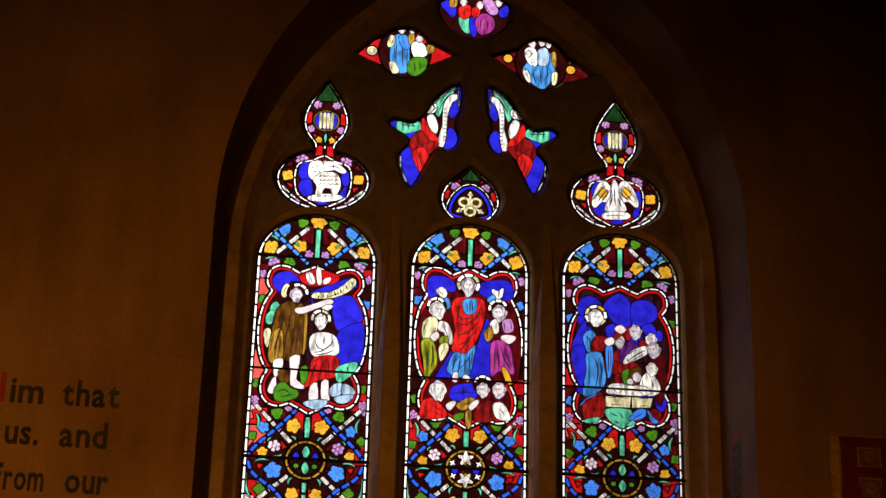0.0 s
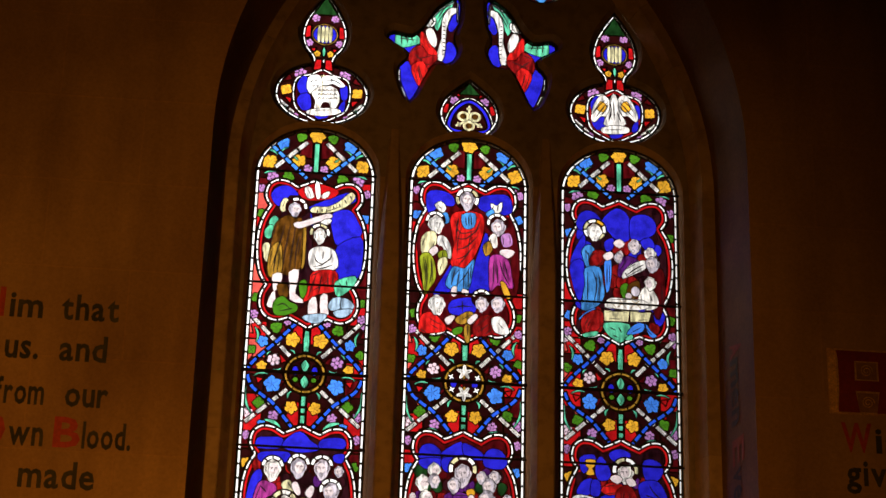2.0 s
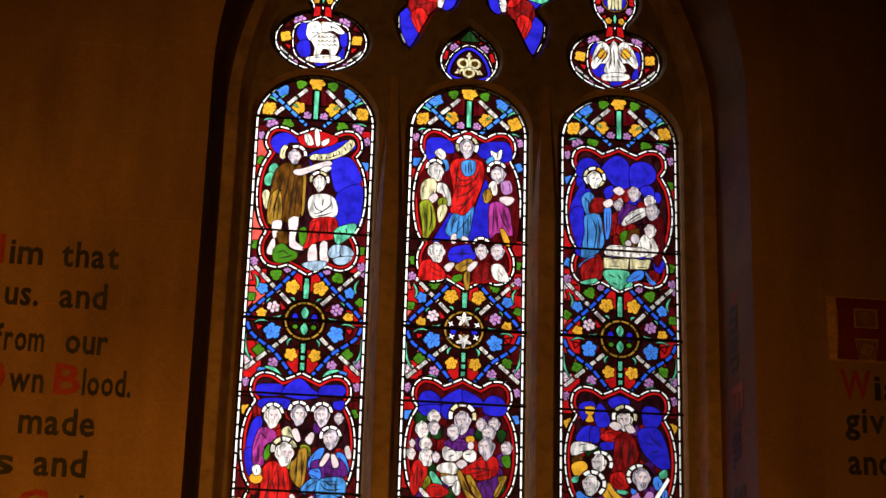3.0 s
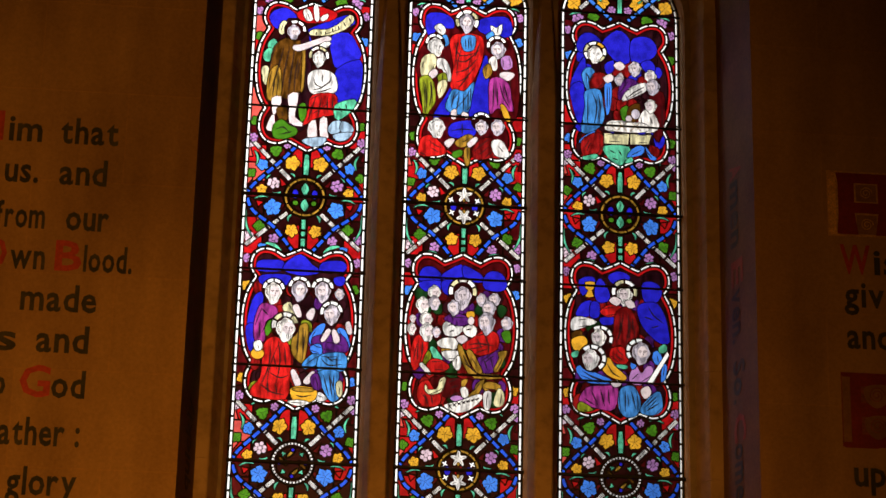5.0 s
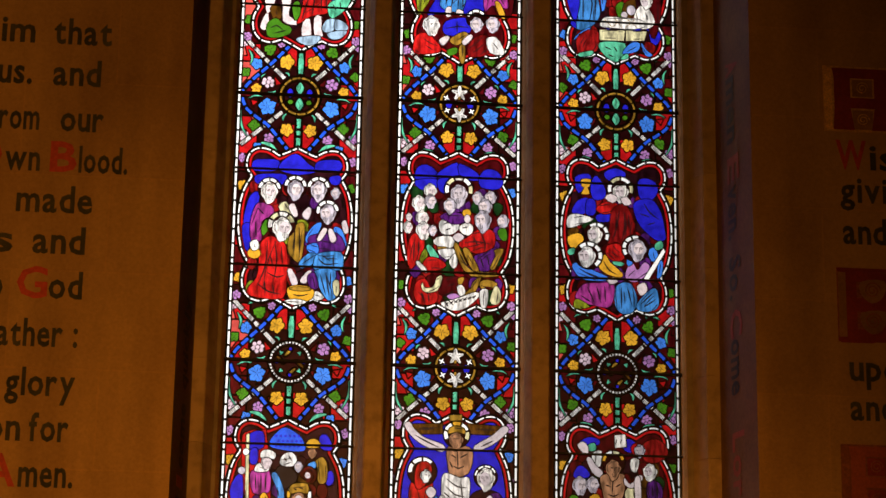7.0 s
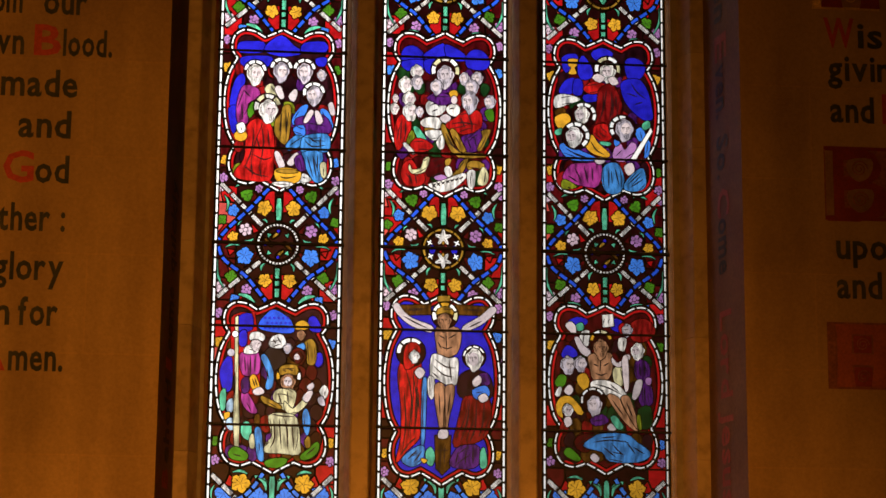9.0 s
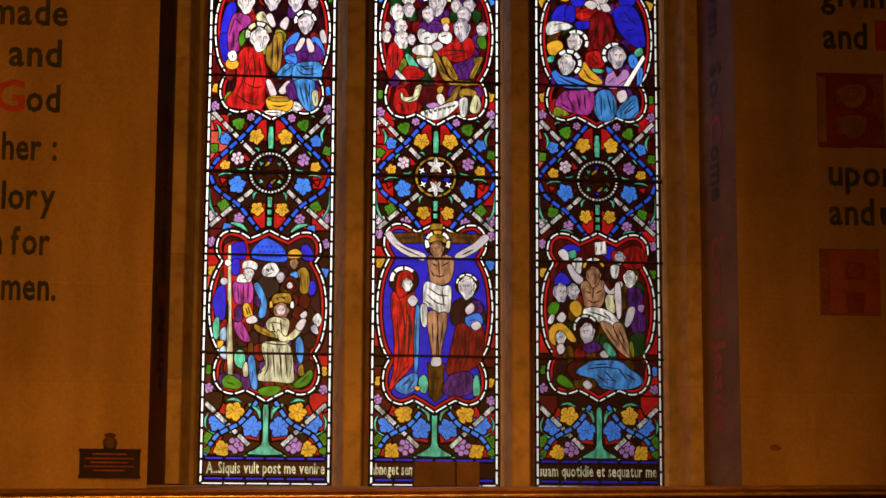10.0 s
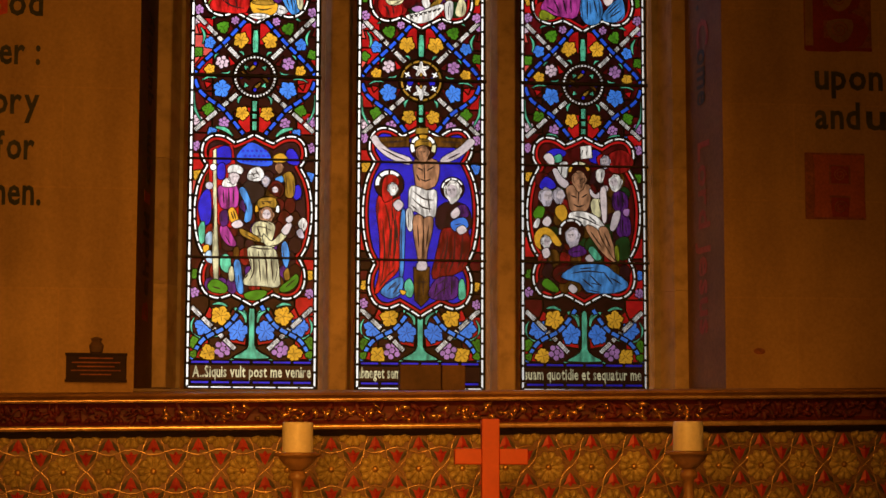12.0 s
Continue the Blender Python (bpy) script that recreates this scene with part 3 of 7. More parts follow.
    for z0, z1 in ((-0.086, -0.128), (-0.132, -0.155), (-0.160, -0.196)):
        g.add("mint", [(cx - 0.011, zc + z0), (cx + 0.011, zc + z0), (cx + 0.010, zc + z1), (cx - 0.010, zc + z1)])
    for z in (0.10, 0.125, 0.15, -0.10, -0.115, -0.175):
        g.add("shade", band([(cx - 0.007, zc + z), (cx + 0.002, zc + z + 0.008), (cx + 0.006, zc + z - 0.004)], 0.0014), 0.0)
    g.add("dark", ellipse(cx, zc, 0.080, 0.080, 0, 28))
    for piece in pieces_along(ellipse(cx, zc, 0.071, 0.071, 0, 48) + [(cx + 0.071, zc)], 0.0095, 0.011 if kind == "wheel" else 0.036, 0.003):
        g.add("linen" if kind == "wheel" else "gold", piece, 0.0014)
    if kind == "lily":
        g.add("dark", ellipse(cx, zc, 0.060, 0.060, 0, 24))
        for s in (-1, 1):
            g.add("blue", ellipse(cx + s * 0.040, zc - 0.004, 0.013, 0.018, 0, 12), 0.002)
            g.add("red", [(cx + s * 0.006, zc + s * 0.002), (cx + s * 0.020, zc + s * 0.010), (cx, zc + s * 0.024)])
            g.add("white", blossom(cx + s * 0.050, zc + 0.022, 0.014, 4, 0.28, 60), 0.002)
            g.add("white", blossom(cx + s * 0.046, zc - 0.028, 0.014, 4, 0.28, 30), 0.002)
            g.add("linen", blossom(cx, zc + s * 0.042, 0.033, 5, 0.26, 90 * s), 0.002)
            g.add("gold", ellipse(cx, zc + s * 0.022, 0.006, 0.008, 0, 8), 0.001)
            for a in (90, 162, 234, 306, 18):
                q = radians(a * s)
                g.add("shade", band([(cx + 0.006 * math.cos(q), zc + s * 0.042 + 0.006 * math.sin(q)), (cx + 0.024 * math.cos(q), zc + s * 0.042 + 0.024 * math.sin(q))], 0.0018), 0.0)
    elif kind == "cross":
        g.add("dark", ellipse(cx, zc, 0.060, 0.060, 0, 24))
        for sign in (-1, 1):
            g.add("blue", ellipse(cx + sign * 0.036, zc + 0.012, 0.014, 0.020, 0, 12))
            g.add("green", ellipse(cx + sign * 0.034, zc - 0.024, 0.013, 0.012, 0, 10))
            g.add("mint", smooth([(cx, zc + sign * 0.058), (cx + 0.017, zc + sign * 0.034), (cx + 0.006, zc + sign * 0.008), (cx - 0.006, zc + sign * 0.008), (cx - 0.017, zc + sign * 0.034)]))
            g.add("shade", band([(cx - 0.006, zc + sign * 0.020), (cx + 0.003, zc + sign * 0.036), (cx - 0.002, zc + sign * 0.050)], 0.0016), 0.0)
    else:
        g.add("dark", ellipse(cx, zc, 0.060, 0.060, 0, 24))
        for a in (45, 225):
            for off in (-0.030, 0.030):
                q = radians(a)
                x, z = cx + 0.020 * math.cos(q) - off * math.sin(q), zc + 0.020 * math.sin(q) + off * math.cos(q)
                g.add("amber" if off < 0 else "gold", ellipse(x, z, 0.022, 0.008, a + (90 if off < 0 else 0), 14))
        for a in (45, 135, 225, 315):
            g.add("mint", blossom(cx + 0.046 * math.cos(radians(a)), zc + 0.046 * math.sin(radians(a)), 0.010, 3, 0.2, a), 0.002)
        for a in (0, 90, 180, 270):
            g.add("blue", ellipse(cx + 0.048 * math.cos(radians(a)), zc + 0.048 * math.sin(radians(a)), 0.008, 0.008, 0, 8), 0.002)


def crown_field(g, cx):
    """The leaves under the rounded head of a light."""
    z = 4.70
    for s in (-1, 1):
        g.add("crimson", [(cx + s * 0.015, z + 0.01), (cx + s * 0.07, z + 0.02), (cx + s * 0.055, z + 0.10), (cx + s * 0.015, z + 0.09)])
        g.add("red", [(cx + s * 0.09, z), (cx + s * 0.15, z - 0.02), (cx + s * 0.13, z + 0.03)])
        g.add("red", [(cx + s * 0.155, z + 0.03), (cx + s * 0.2, z + 0.03), (cx + s * 0.165, z + 0.085)])
        g.add("crimson", [(cx + s * 0.035, z + 0.12), (cx + s * 0.09, z + 0.12), (cx + s * 0.06, z + 0.145)])
        flower(g, "yellow", cx + s * 0.180, z - 0.010, 0.032, 4, 45)
        flower(g, "yellow", cx + s * 0.068, z + 0.000, 0.031, 5, 60)
        flower(g, "azure", cx + s * 0.132, z + 0.073, 0.031, 5, 80)
        flower(g, "green", cx + s * 0.062, z + 0.102, 0.023, 3, 30)
        grapes(g, cx + s * 0.032, z - 0.030, 0.018)
        grapes(g, cx + s * 0.165, z - 0.075, 0.025)
        flower(g, "green", cx + s * 0.105, z - 0.068, 0.025, 3, 0)
        vine(g, cx + s * 0.10, z + 0.015, 0.042, 90 - s * 5, 90 - s * 70, "mint", 0.010)
        vine(g, cx + s * 0.06, z + 0.035, 0.032, 270 + s * 90, 270 + s * 20, "mint", 0.009)
        script_bar(g, cx + s * 0.035, z + 0.085, cx + s * 0.16, z - 0.035)
        g.beads([(cx + s * 0.175, z + 0.060), (cx + s * 0.03, z - 0.075)], 0.0175, 0.034, "azure")
        sprig(g, "mint", cx + s * 0.150, z + 0.020, cx + s * 0.200, z + 0.040, s * 0.008, 0.011)
        sprig(g, "mint", cx + s * 0.130, z - 0.050, cx + s * 0.200, z - 0.062, s * 0.008, 0.012)
        grapes(g, cx + s * 0.205, z + 0.020, 0.013)
        flower(g, "green", cx + s * 0.100, z + 0.125, 0.015, 3, 30)
    g.add("mint", [(cx - 0.011, z - 0.050), (cx + 0.011, z - 0.050), (cx + 0.012, z + 0.080), (cx - 0.012, z + 0.080)])
    flower(g, "yellow", cx, z + 0.112, 0.034, 6, 90)


def tree_field(g, cx):
    """The rooted tree at the foot of a light."""
    z = 1.90
    for s in (-1, 1):
        g.add("red", [(cx + s * 0.02, z - 0.04), (cx + s * 0.075, z - 0.03), (cx + s * 0.085, z - 0.005), (cx + s * 0.015, z + 0.01)])
        g.add("red", [(cx + s * 0.13, z - 0.09), (cx + s * 0.222, z - 0.085), (cx + s * 0.17, z - 0.045)])
        g.add("crimson", [(cx + s * 0.02, z + 0.035), (cx + s * 0.085, z + 0.05), (cx + s * 0.07, z + 0.09), (cx + s * 0.02, z + 0.08)])
        g.add("red", [(cx + s * 0.10, z + 0.05), (cx + s * 0.17, z + 0.055), (cx + s * 0.15, z + 0.10)])
        flower(g, "azure", cx + s * 0.048, z + 0.012, 0.039, 5, 90)
        flower(g, "azure", cx + s * 0.168, z + 0.028, 0.036, 5, 70)
        flower(g, "yellow", cx + s * 0.110, z + 0.066, 0.036, 5, 90)
        flower(g, "yellow", cx + s * 0.150, z - 0.066, 0.032, 4, 30)
        flower(g, "green", cx + s * 0.203, z - 0.030, 0.025, 3, 60)
        grapes(g, cx + s * 0.100, z - 0.052, 0.032)
        vine(g, cx + s * 0.165, z + 0.035, 0.050, 90 - s * 110, 90 - s * 200, "mint", 0.012)
        vine(g, cx + s * 0.05, z + 0.055, 0.035, 90 + s * 80, 90 - s * 20, "mint", 0.014)
        vine(g, cx + s * 0.13, z - 0.035, 0.03, 90 + s * 60, 90 - s * 30, "mint", 0.014)
        script_bar(g, cx + s * 0.215, z + 0.098, cx + s * 0.055, z - 0.055)
        strap = smooth([(cx + s * 0.03, z + 0.105), (cx + s * 0.085, z + 0.03), (cx + s * 0.17, z - 0.02), (cx + s * 0.212, z - 0.092)], 5, False)
        g.beads(strap, 0.0175, 0.036, "azure")
        sprig(g, "mint", cx + s * 0.020, z + 0.040, cx + s * 0.050, z + 0.085, s * 0.010, 0.014)
        sprig(g, "mint", cx + s * 0.085, z + 0.098, cx + s * 0.140, z + 0.104, s * 0.008, 0.012)
        sprig(g, "mint", cx + s * 0.200, z + 0.060, cx + s * 0.205, z + 0.000, s * 0.010, 0.010)
        flower(g, "green", cx + s * 0.203, z - 0.070, 0.016, 3, 60)
        sprig(g, "mint", cx + s * 0.016, z - 0.060, cx + s * 0.076, z - 0.090, -s * 0.008, 0.016)
    g.add("mint", smooth([(cx - 0.011, z + 0.09), (cx + 0.011, z + 0.09), (cx + 0.012, z), (cx + 0.018, z - 0.05), (cx + 0.068, z - 0.082), (cx + 0.02, z - 0.088), (cx - 0.02, z - 0.088), (cx - 0.068, z - 0.082), (cx - 0.018, z - 0.05), (cx - 0.012, z)], 3))


DRAPED = {"cloak", "robe", "crimson", "sky", "azure", "olive", "gold", "amber", "purple", "mauve", "magenta", "cream", "linen", "tan", "plum"}


def within(poly, p):
    hit = False
    for (x0, z0), (x1, z1) in zip(poly, poly[1:] + poly[:1]):
        if (z0 > p[1]) != (z1 > p[1]) and p[0] < (x1 - x0) * (p[1] - z0) / (z1 - z0) + x0:
            hit = not hit
    return hit


def folds(g, poly):
    """Painted fold lines that follow the length of a robe or sleeve."""
    q = np.array(poly)
    mid = q.mean(axis=0)
    spread = np.linalg.eigh((q - mid).T @ (q - mid))[1]
    axis, side = spread[:, 1], spread[:, 0]
    along, across = (q - mid) @ axis, (q - mid) @ side
    long, wide = along.max() - along.min(), across.max() - across.min()
    if long * wide < 0.0014:
        return
    for i in range(max(1, min(3, int(wide / 0.022)))):
        off = across.min() + wide * (i + random.uniform(0.35, 0.75)) / max(1, min(3, int(wide / 0.022)))
        a0, a1 = sorted((random.uniform(0.08, 0.40), random.uniform(0.55, 0.95)))
        bend = random.uniform(-0.18, 0.18) * wide
        line = []
        for k in range(7):
            t = a0 + (a1 - a0) * k / 6
            p = mid + axis * (along.min() + long * t) + side * (off + bend * math.sin(math.pi * t))
            if within(poly, p):
                line.append(p)
            elif len(line) > 2:
                break
            else:
                line = []
        if len(line) < 3:
            continue
        left, right = [], []
        n = len(line)
        for k, p in enumerate(line):
            w = 0.0014 * math.sin(math.pi * (k + 0.6) / (n + 0.2)) + 0.0004
            left.append(tuple(p + side * w))
            right.append(tuple(p - side * w))
        g.add("shade", left + right[::-1], 0.0)


def crowd(g, cx, ztop, zbot, colours):
    """Patches of robe and ground that fill a picture behind its figures."""
    h = ztop - zbot
    rows = 9
    for i in range(rows):
        z = ztop - h * (0.26 + 0.62 * i / (rows - 1))
        count = 8
        for k in range(count):
            x = cx + 0.150 * (2 * (k + 0.5 * (i % 2)) / (count - 0.5) - 1)
            r = random.uniform(0.022, 0.030)
            pts = [(x + r * random.uniform(0.7, 1.1) * math.cos(a), z + 1.25 * r * random.uniform(0.7, 1.1) * math.sin(a)) for a in (0.3, 1.4, 2.4, 3.5, 4.5, 5.5)]
            g.add(random.choice(colours), smooth(pts, 2), 0.0016)


class Cartoon:
    """A picture drawn on its own grid (u to the right, v down, about 2 mm to a step) and set into a medallion."""

    def __init__(self, g, x, z, u, v, across, lean, tip, down):
        self.g, self.x, self.z, self.u, self.v = g, x, z, u, v
        self.across, self.lean, self.tip, self.down = across, lean, tip, down

    def at(self, u, v):
        u, v = u - self.u, v - self.v
        return self.x + (self.across * u + self.lean * v) / 1000, self.z + (self.tip * u - self.down * v) / 1000

    def line_of(self, flat):
        return [self.at(u, v) for u, v in zip(flat[::2], flat[1::2])]

    def p(self, colour, *flat, lead=0.0015, steps=3, plain=False):
        pts = self.line_of(flat)
        poly = inset(smooth(pts, steps) if steps > 1 else pts, -0.0034)
        self.g.add(colour, poly, lead)
        if colour in DRAPED and not plain:
            folds(self.g, poly)

    def e(self, colour, u, v, ru, rv, turn=0.0, lead=0.0014):
        x, z = self.at(u, v)
        self.g.add(colour, ellipse(x, z, ru * self.across / 1000, rv * self.down / 1000, -turn, 18), lead)

    def line(self, colour, width, *flat):
        self.g.add(colour, band(smooth(self.line_of(flat), 3, False), width * 0.002), 0.0)

    def trace(self, *strokes):
        """Brushed trace lines, thick in the middle and thin at both ends."""
        for flat in strokes:
            pts = [Vector(q) for q in smooth(self.line_of(flat), 3, False)]
            left, right, n = [], [], len(pts)
            for i, q in enumerate(pts):
                d = pts[min(i + 1, n - 1)] - pts[max(i - 1, 0)]
                w = Vector((-d.y, d.x)).normalized() * (0.0006 + 0.0021 * math.sin(math.pi * i / (n - 1)))
                left.append(tuple(q + w))
                right.append(tuple(q - w))
            self.g.add("shade", left + right[::-1], 0.0)

    def halo(self, u, v, r, colours=("white",), first=-30, last=210, cuts=5, rim=0.30):
        x, z = self.at(u, v)
        r *= self.across / 1000
        self.g.add("dark", ellipse(x, z, r * 1.05, r * 1.05, 0, 24), 0.002)
        step = (last - first) / cuts
        for i in range(cuts):
            a = first + step * i
            outer = ellipse(x, z, r, r, 0, 5, a + 3, a + step - 3)
            inner = ellipse(x, z, r * (1 - rim), r * (1 - rim), 0, 5, a + 3, a + step - 3)
            self.g.add(colours[i % len(colours)], outer + inner[::-1], 0.0014)

    def head(self, u, v, r, side=0.0, hair="hair", face="skin", beard=True, long=0.0):
        """A small painted head: locks of hair, the face, and its trace lines; side turns it."""
        x, z = self.at(u, v)
        r *= self.across / 1000
        wig = []
        for i in range(28):
            a = 360 / 28 * i
            low = max(0.0, -math.sin(radians(a)))
            w = 1.0 + 0.05 * math.cos(radians(7 * a + 90 * side)) + 0.05 * math.cos(radians(4 * a))
            wig.append((x - side * 0.10 * r + 0.88 * r * w * math.cos(radians(a)), z + 0.06 * r + (0.98 + (0.22 + long) * low) * r * w * math.sin(radians(a))))
        self.g.add(hair, wig, 0.0014)
        fx, fz = x + side * 0.36 * r, z - 0.02 * r
        self.g.add(face, ellipse(fx, fz, 0.50 * r, 0.68 * r, -side * 22, 16), 0.0003)

        def mark(points, width):
            self.g.add("shade", band(smooth([(fx + (px + side * 0.10) * r, fz + pz * r) for px, pz in points], 2, False), width * r), 0.0)
        for s in (-1, 1):
            if s * side < -0.75:
                continue
            mark(((s * 0.08, 0.17), (s * 0.22, 0.23), (s * 0.38, 0.15)), 0.07)
            mark(((s * 0.16, 0.07), (s * 0.32, 0.07)), 0.07)
        mark(((0.06 * (1 if side >= 0 else -1), 0.16), (0.09 * (1 if side >= 0 else -1), -0.14), (0.0, -0.20)), 0.06)
        if beard:
            self.g.add(hair, smooth([(fx + px * r, fz + pz * r) for px, pz in ((-0.46, -0.22), (-0.20, -0.44), (0.20, -0.44), (0.46, -0.22), (0.34, -0.86), (0.05, -1.14), (-0.28, -0.90))], 2), 0.0)
            for px in (-0.22, 0.0, 0.22):
                mark(((px, -0.52), (px * 0.9 + 0.03, -0.74), (px * 0.5, -0.96)), 0.055)
            mark(((-0.12, -0.40), (0.12, -0.40)), 0.06)
        cx0, cz0 = x - side * 0.10 * r, z + 0.08 * r
        for k, a0, a1 in ((0.84, 55, 125), (0.70, 70, 150), (0.86, 140, 215), (0.74, 165, 225), (0.86, -35, 40), (0.74, -45, 15)):
            if (side > 0.2 and a1 < 60) or (side < -0.2 and a0 > 130):
                continue
            self.g.add("shade", band(ellipse(cx0, cz0, k * 0.86 * r, k * 0.98 * r, 0, 5, a0, a1), 0.06 * r), 0.0)


def foot_hand(c, *shapes):
    for flat in shapes:
        c.p("skin", *flat, lead=0.0013, steps=2)


def baptism(g):
    c = Cartoon(g, -0.6018, 4.3138, 550, 405, 2.148, 0.118, 0.144, 2.320)
    c.p("blue", 480, 300, 488, 288, 505, 283, 520, 290, 527, 305, 500, 318, 488, 316)
    c.p("blue", 548, 322, 590, 305, 620, 296, 630, 310, 600, 322, 560, 330)
    c.p("blue", 588, 335, 618, 328, 634, 350, 638, 372, 600, 390, 590, 370, plain=True)
    c.p("blue", 598, 392, 638, 376, 641, 410, 632, 448, 596, 450, 596, 420)
    c.p("blue", 538, 345, 552, 340, 548, 430, 536, 450, 532, 400)
    c.p("plum", 500, 320, 545, 320, 548, 480, 500, 480)
    c.p("red", 528, 292, 560, 280, 598, 292, 585, 305, 545, 308)
    c.p("linen", 540, 288, 548, 286, 555, 302, 545, 304)
    c.p("white", 559, 281, 564, 278, 566, 302, 561, 304)
    c.p("linen", 570, 300, 582, 294, 580, 302, 572, 305)
    c.p("cream", 552, 330, 556, 322, 580, 322, 602, 312, 622, 296, 628, 305, 612, 320, 585, 330)
    c.trace((562, 325, 561, 332), (570, 324, 570, 331), (578, 324, 578, 331), (590, 318, 592, 327), (600, 314, 603, 322), (610, 307, 614, 316), (620, 300, 624, 308))
    c.p("mint", 478, 345, 486, 338, 492, 346, 487, 356, 478, 354)
    c.p("mint", 470, 362, 480, 354, 484, 364, 478, 376, 470, 374)
    c.p("cream", 466, 390, 474, 386, 477, 398, 473, 418, 467, 408)
    c.p("cream", 497, 316, 504, 306, 510, 312, 503, 328, 497, 326)
    c.p("purple", 526, 372, 533, 370, 532, 404, 527, 402)
    c.p("gold", 535, 355, 541, 356, 538, 420, 533, 424)
    c.p("amber", 488, 352, 512, 336, 532, 342, 534, 380, 528, 440, 500, 440, 474, 444, 478, 400)
    c.p("gold", 478, 402, 492, 385, 498, 400, 496, 440, 476, 442)
    c.trace((505, 350, 495, 385, 480, 430), (515, 350, 505, 395, 500, 435), (524, 352, 516, 400, 512, 435), (490, 400, 486, 420, 484, 438), (530, 372, 524, 400, 522, 430))
    foot_hand(c, (484, 442, 498, 440, 496, 456, 486, 470, 484, 456), (480, 478, 486, 472, 486, 495, 480, 498, 474, 494), (512, 438, 528, 434, 524, 460, 522, 476, 538, 488, 530, 490, 514, 484, 514, 460))
    c.p("amber", 492, 462, 504, 456, 510, 476, 498, 482)
    c.p("skin", 522, 350, 536, 348, 560, 340, 582, 334, 586, 340, 560, 348, 534, 358, 522, 356)
    c.p("linen", 568, 350, 578, 344, 586, 346, 576, 354)
    c.halo(525, 322, 19, ("white",), -10, 120, 3)
    c.head(522, 325, 13, 0.4)
    c.halo(566, 368, 18, ("white", "cream"), -20, 200, 4)
    c.head(566, 372, 13, -0.15, "linen", "linen", True, 0.25)
    c.p("linen", 548, 402, 558, 394, 578, 394, 592, 402, 597, 420, 592, 432, 570, 436, 552, 432, 547, 418, plain=True)
    c.trace((554, 428, 570, 424, 588, 410), (556, 406, 560, 418, 572, 424), (588, 404, 584, 414, 574, 420), (572, 400, 571, 416), (556, 432, 572, 430, 590, 424))
    c.p("robe", 554, 438, 592, 436, 596, 456, 592, 470, 560, 476, 538, 488, 548, 460)
    c.trace((560, 440, 552, 462, 545, 482), (570, 440, 566, 460, 564, 474), (580, 440, 580, 468), (590, 442, 588, 466))
    foot_hand(c, (548, 488, 558, 482, 560, 506, 558, 512, 546, 510), (568, 480, 578, 478, 578, 500, 580, 510, 568, 512))
    c.p("mint", 592, 462, 600, 452, 628, 446, 624, 462, 598, 480)
    c.trace((600, 456, 606, 468), (612, 452, 614, 462))
    c.p("green", 530, 458, 540, 452, 542, 470, 534, 482)
    c.p("green", 486, 490, 500, 480, 512, 490, 525, 496, 522, 506, 500, 512, 486, 508)
    c.trace((490, 496, 502, 492, 512, 500), (495, 505, 510, 502, 518, 500))
    c.p("ice", 582, 494, 590, 484, 604, 484, 600, 500, 588, 504, 582, 500)
    c.p("ice", 606, 484, 620, 490, 624, 500, 604, 500)
    c.p("ice", 590, 508, 604, 504, 622, 504, 612, 514, 598, 516)
    c.p("ice", 536, 516, 550, 512, 576, 512, 570, 522, 556, 526, 544, 522)


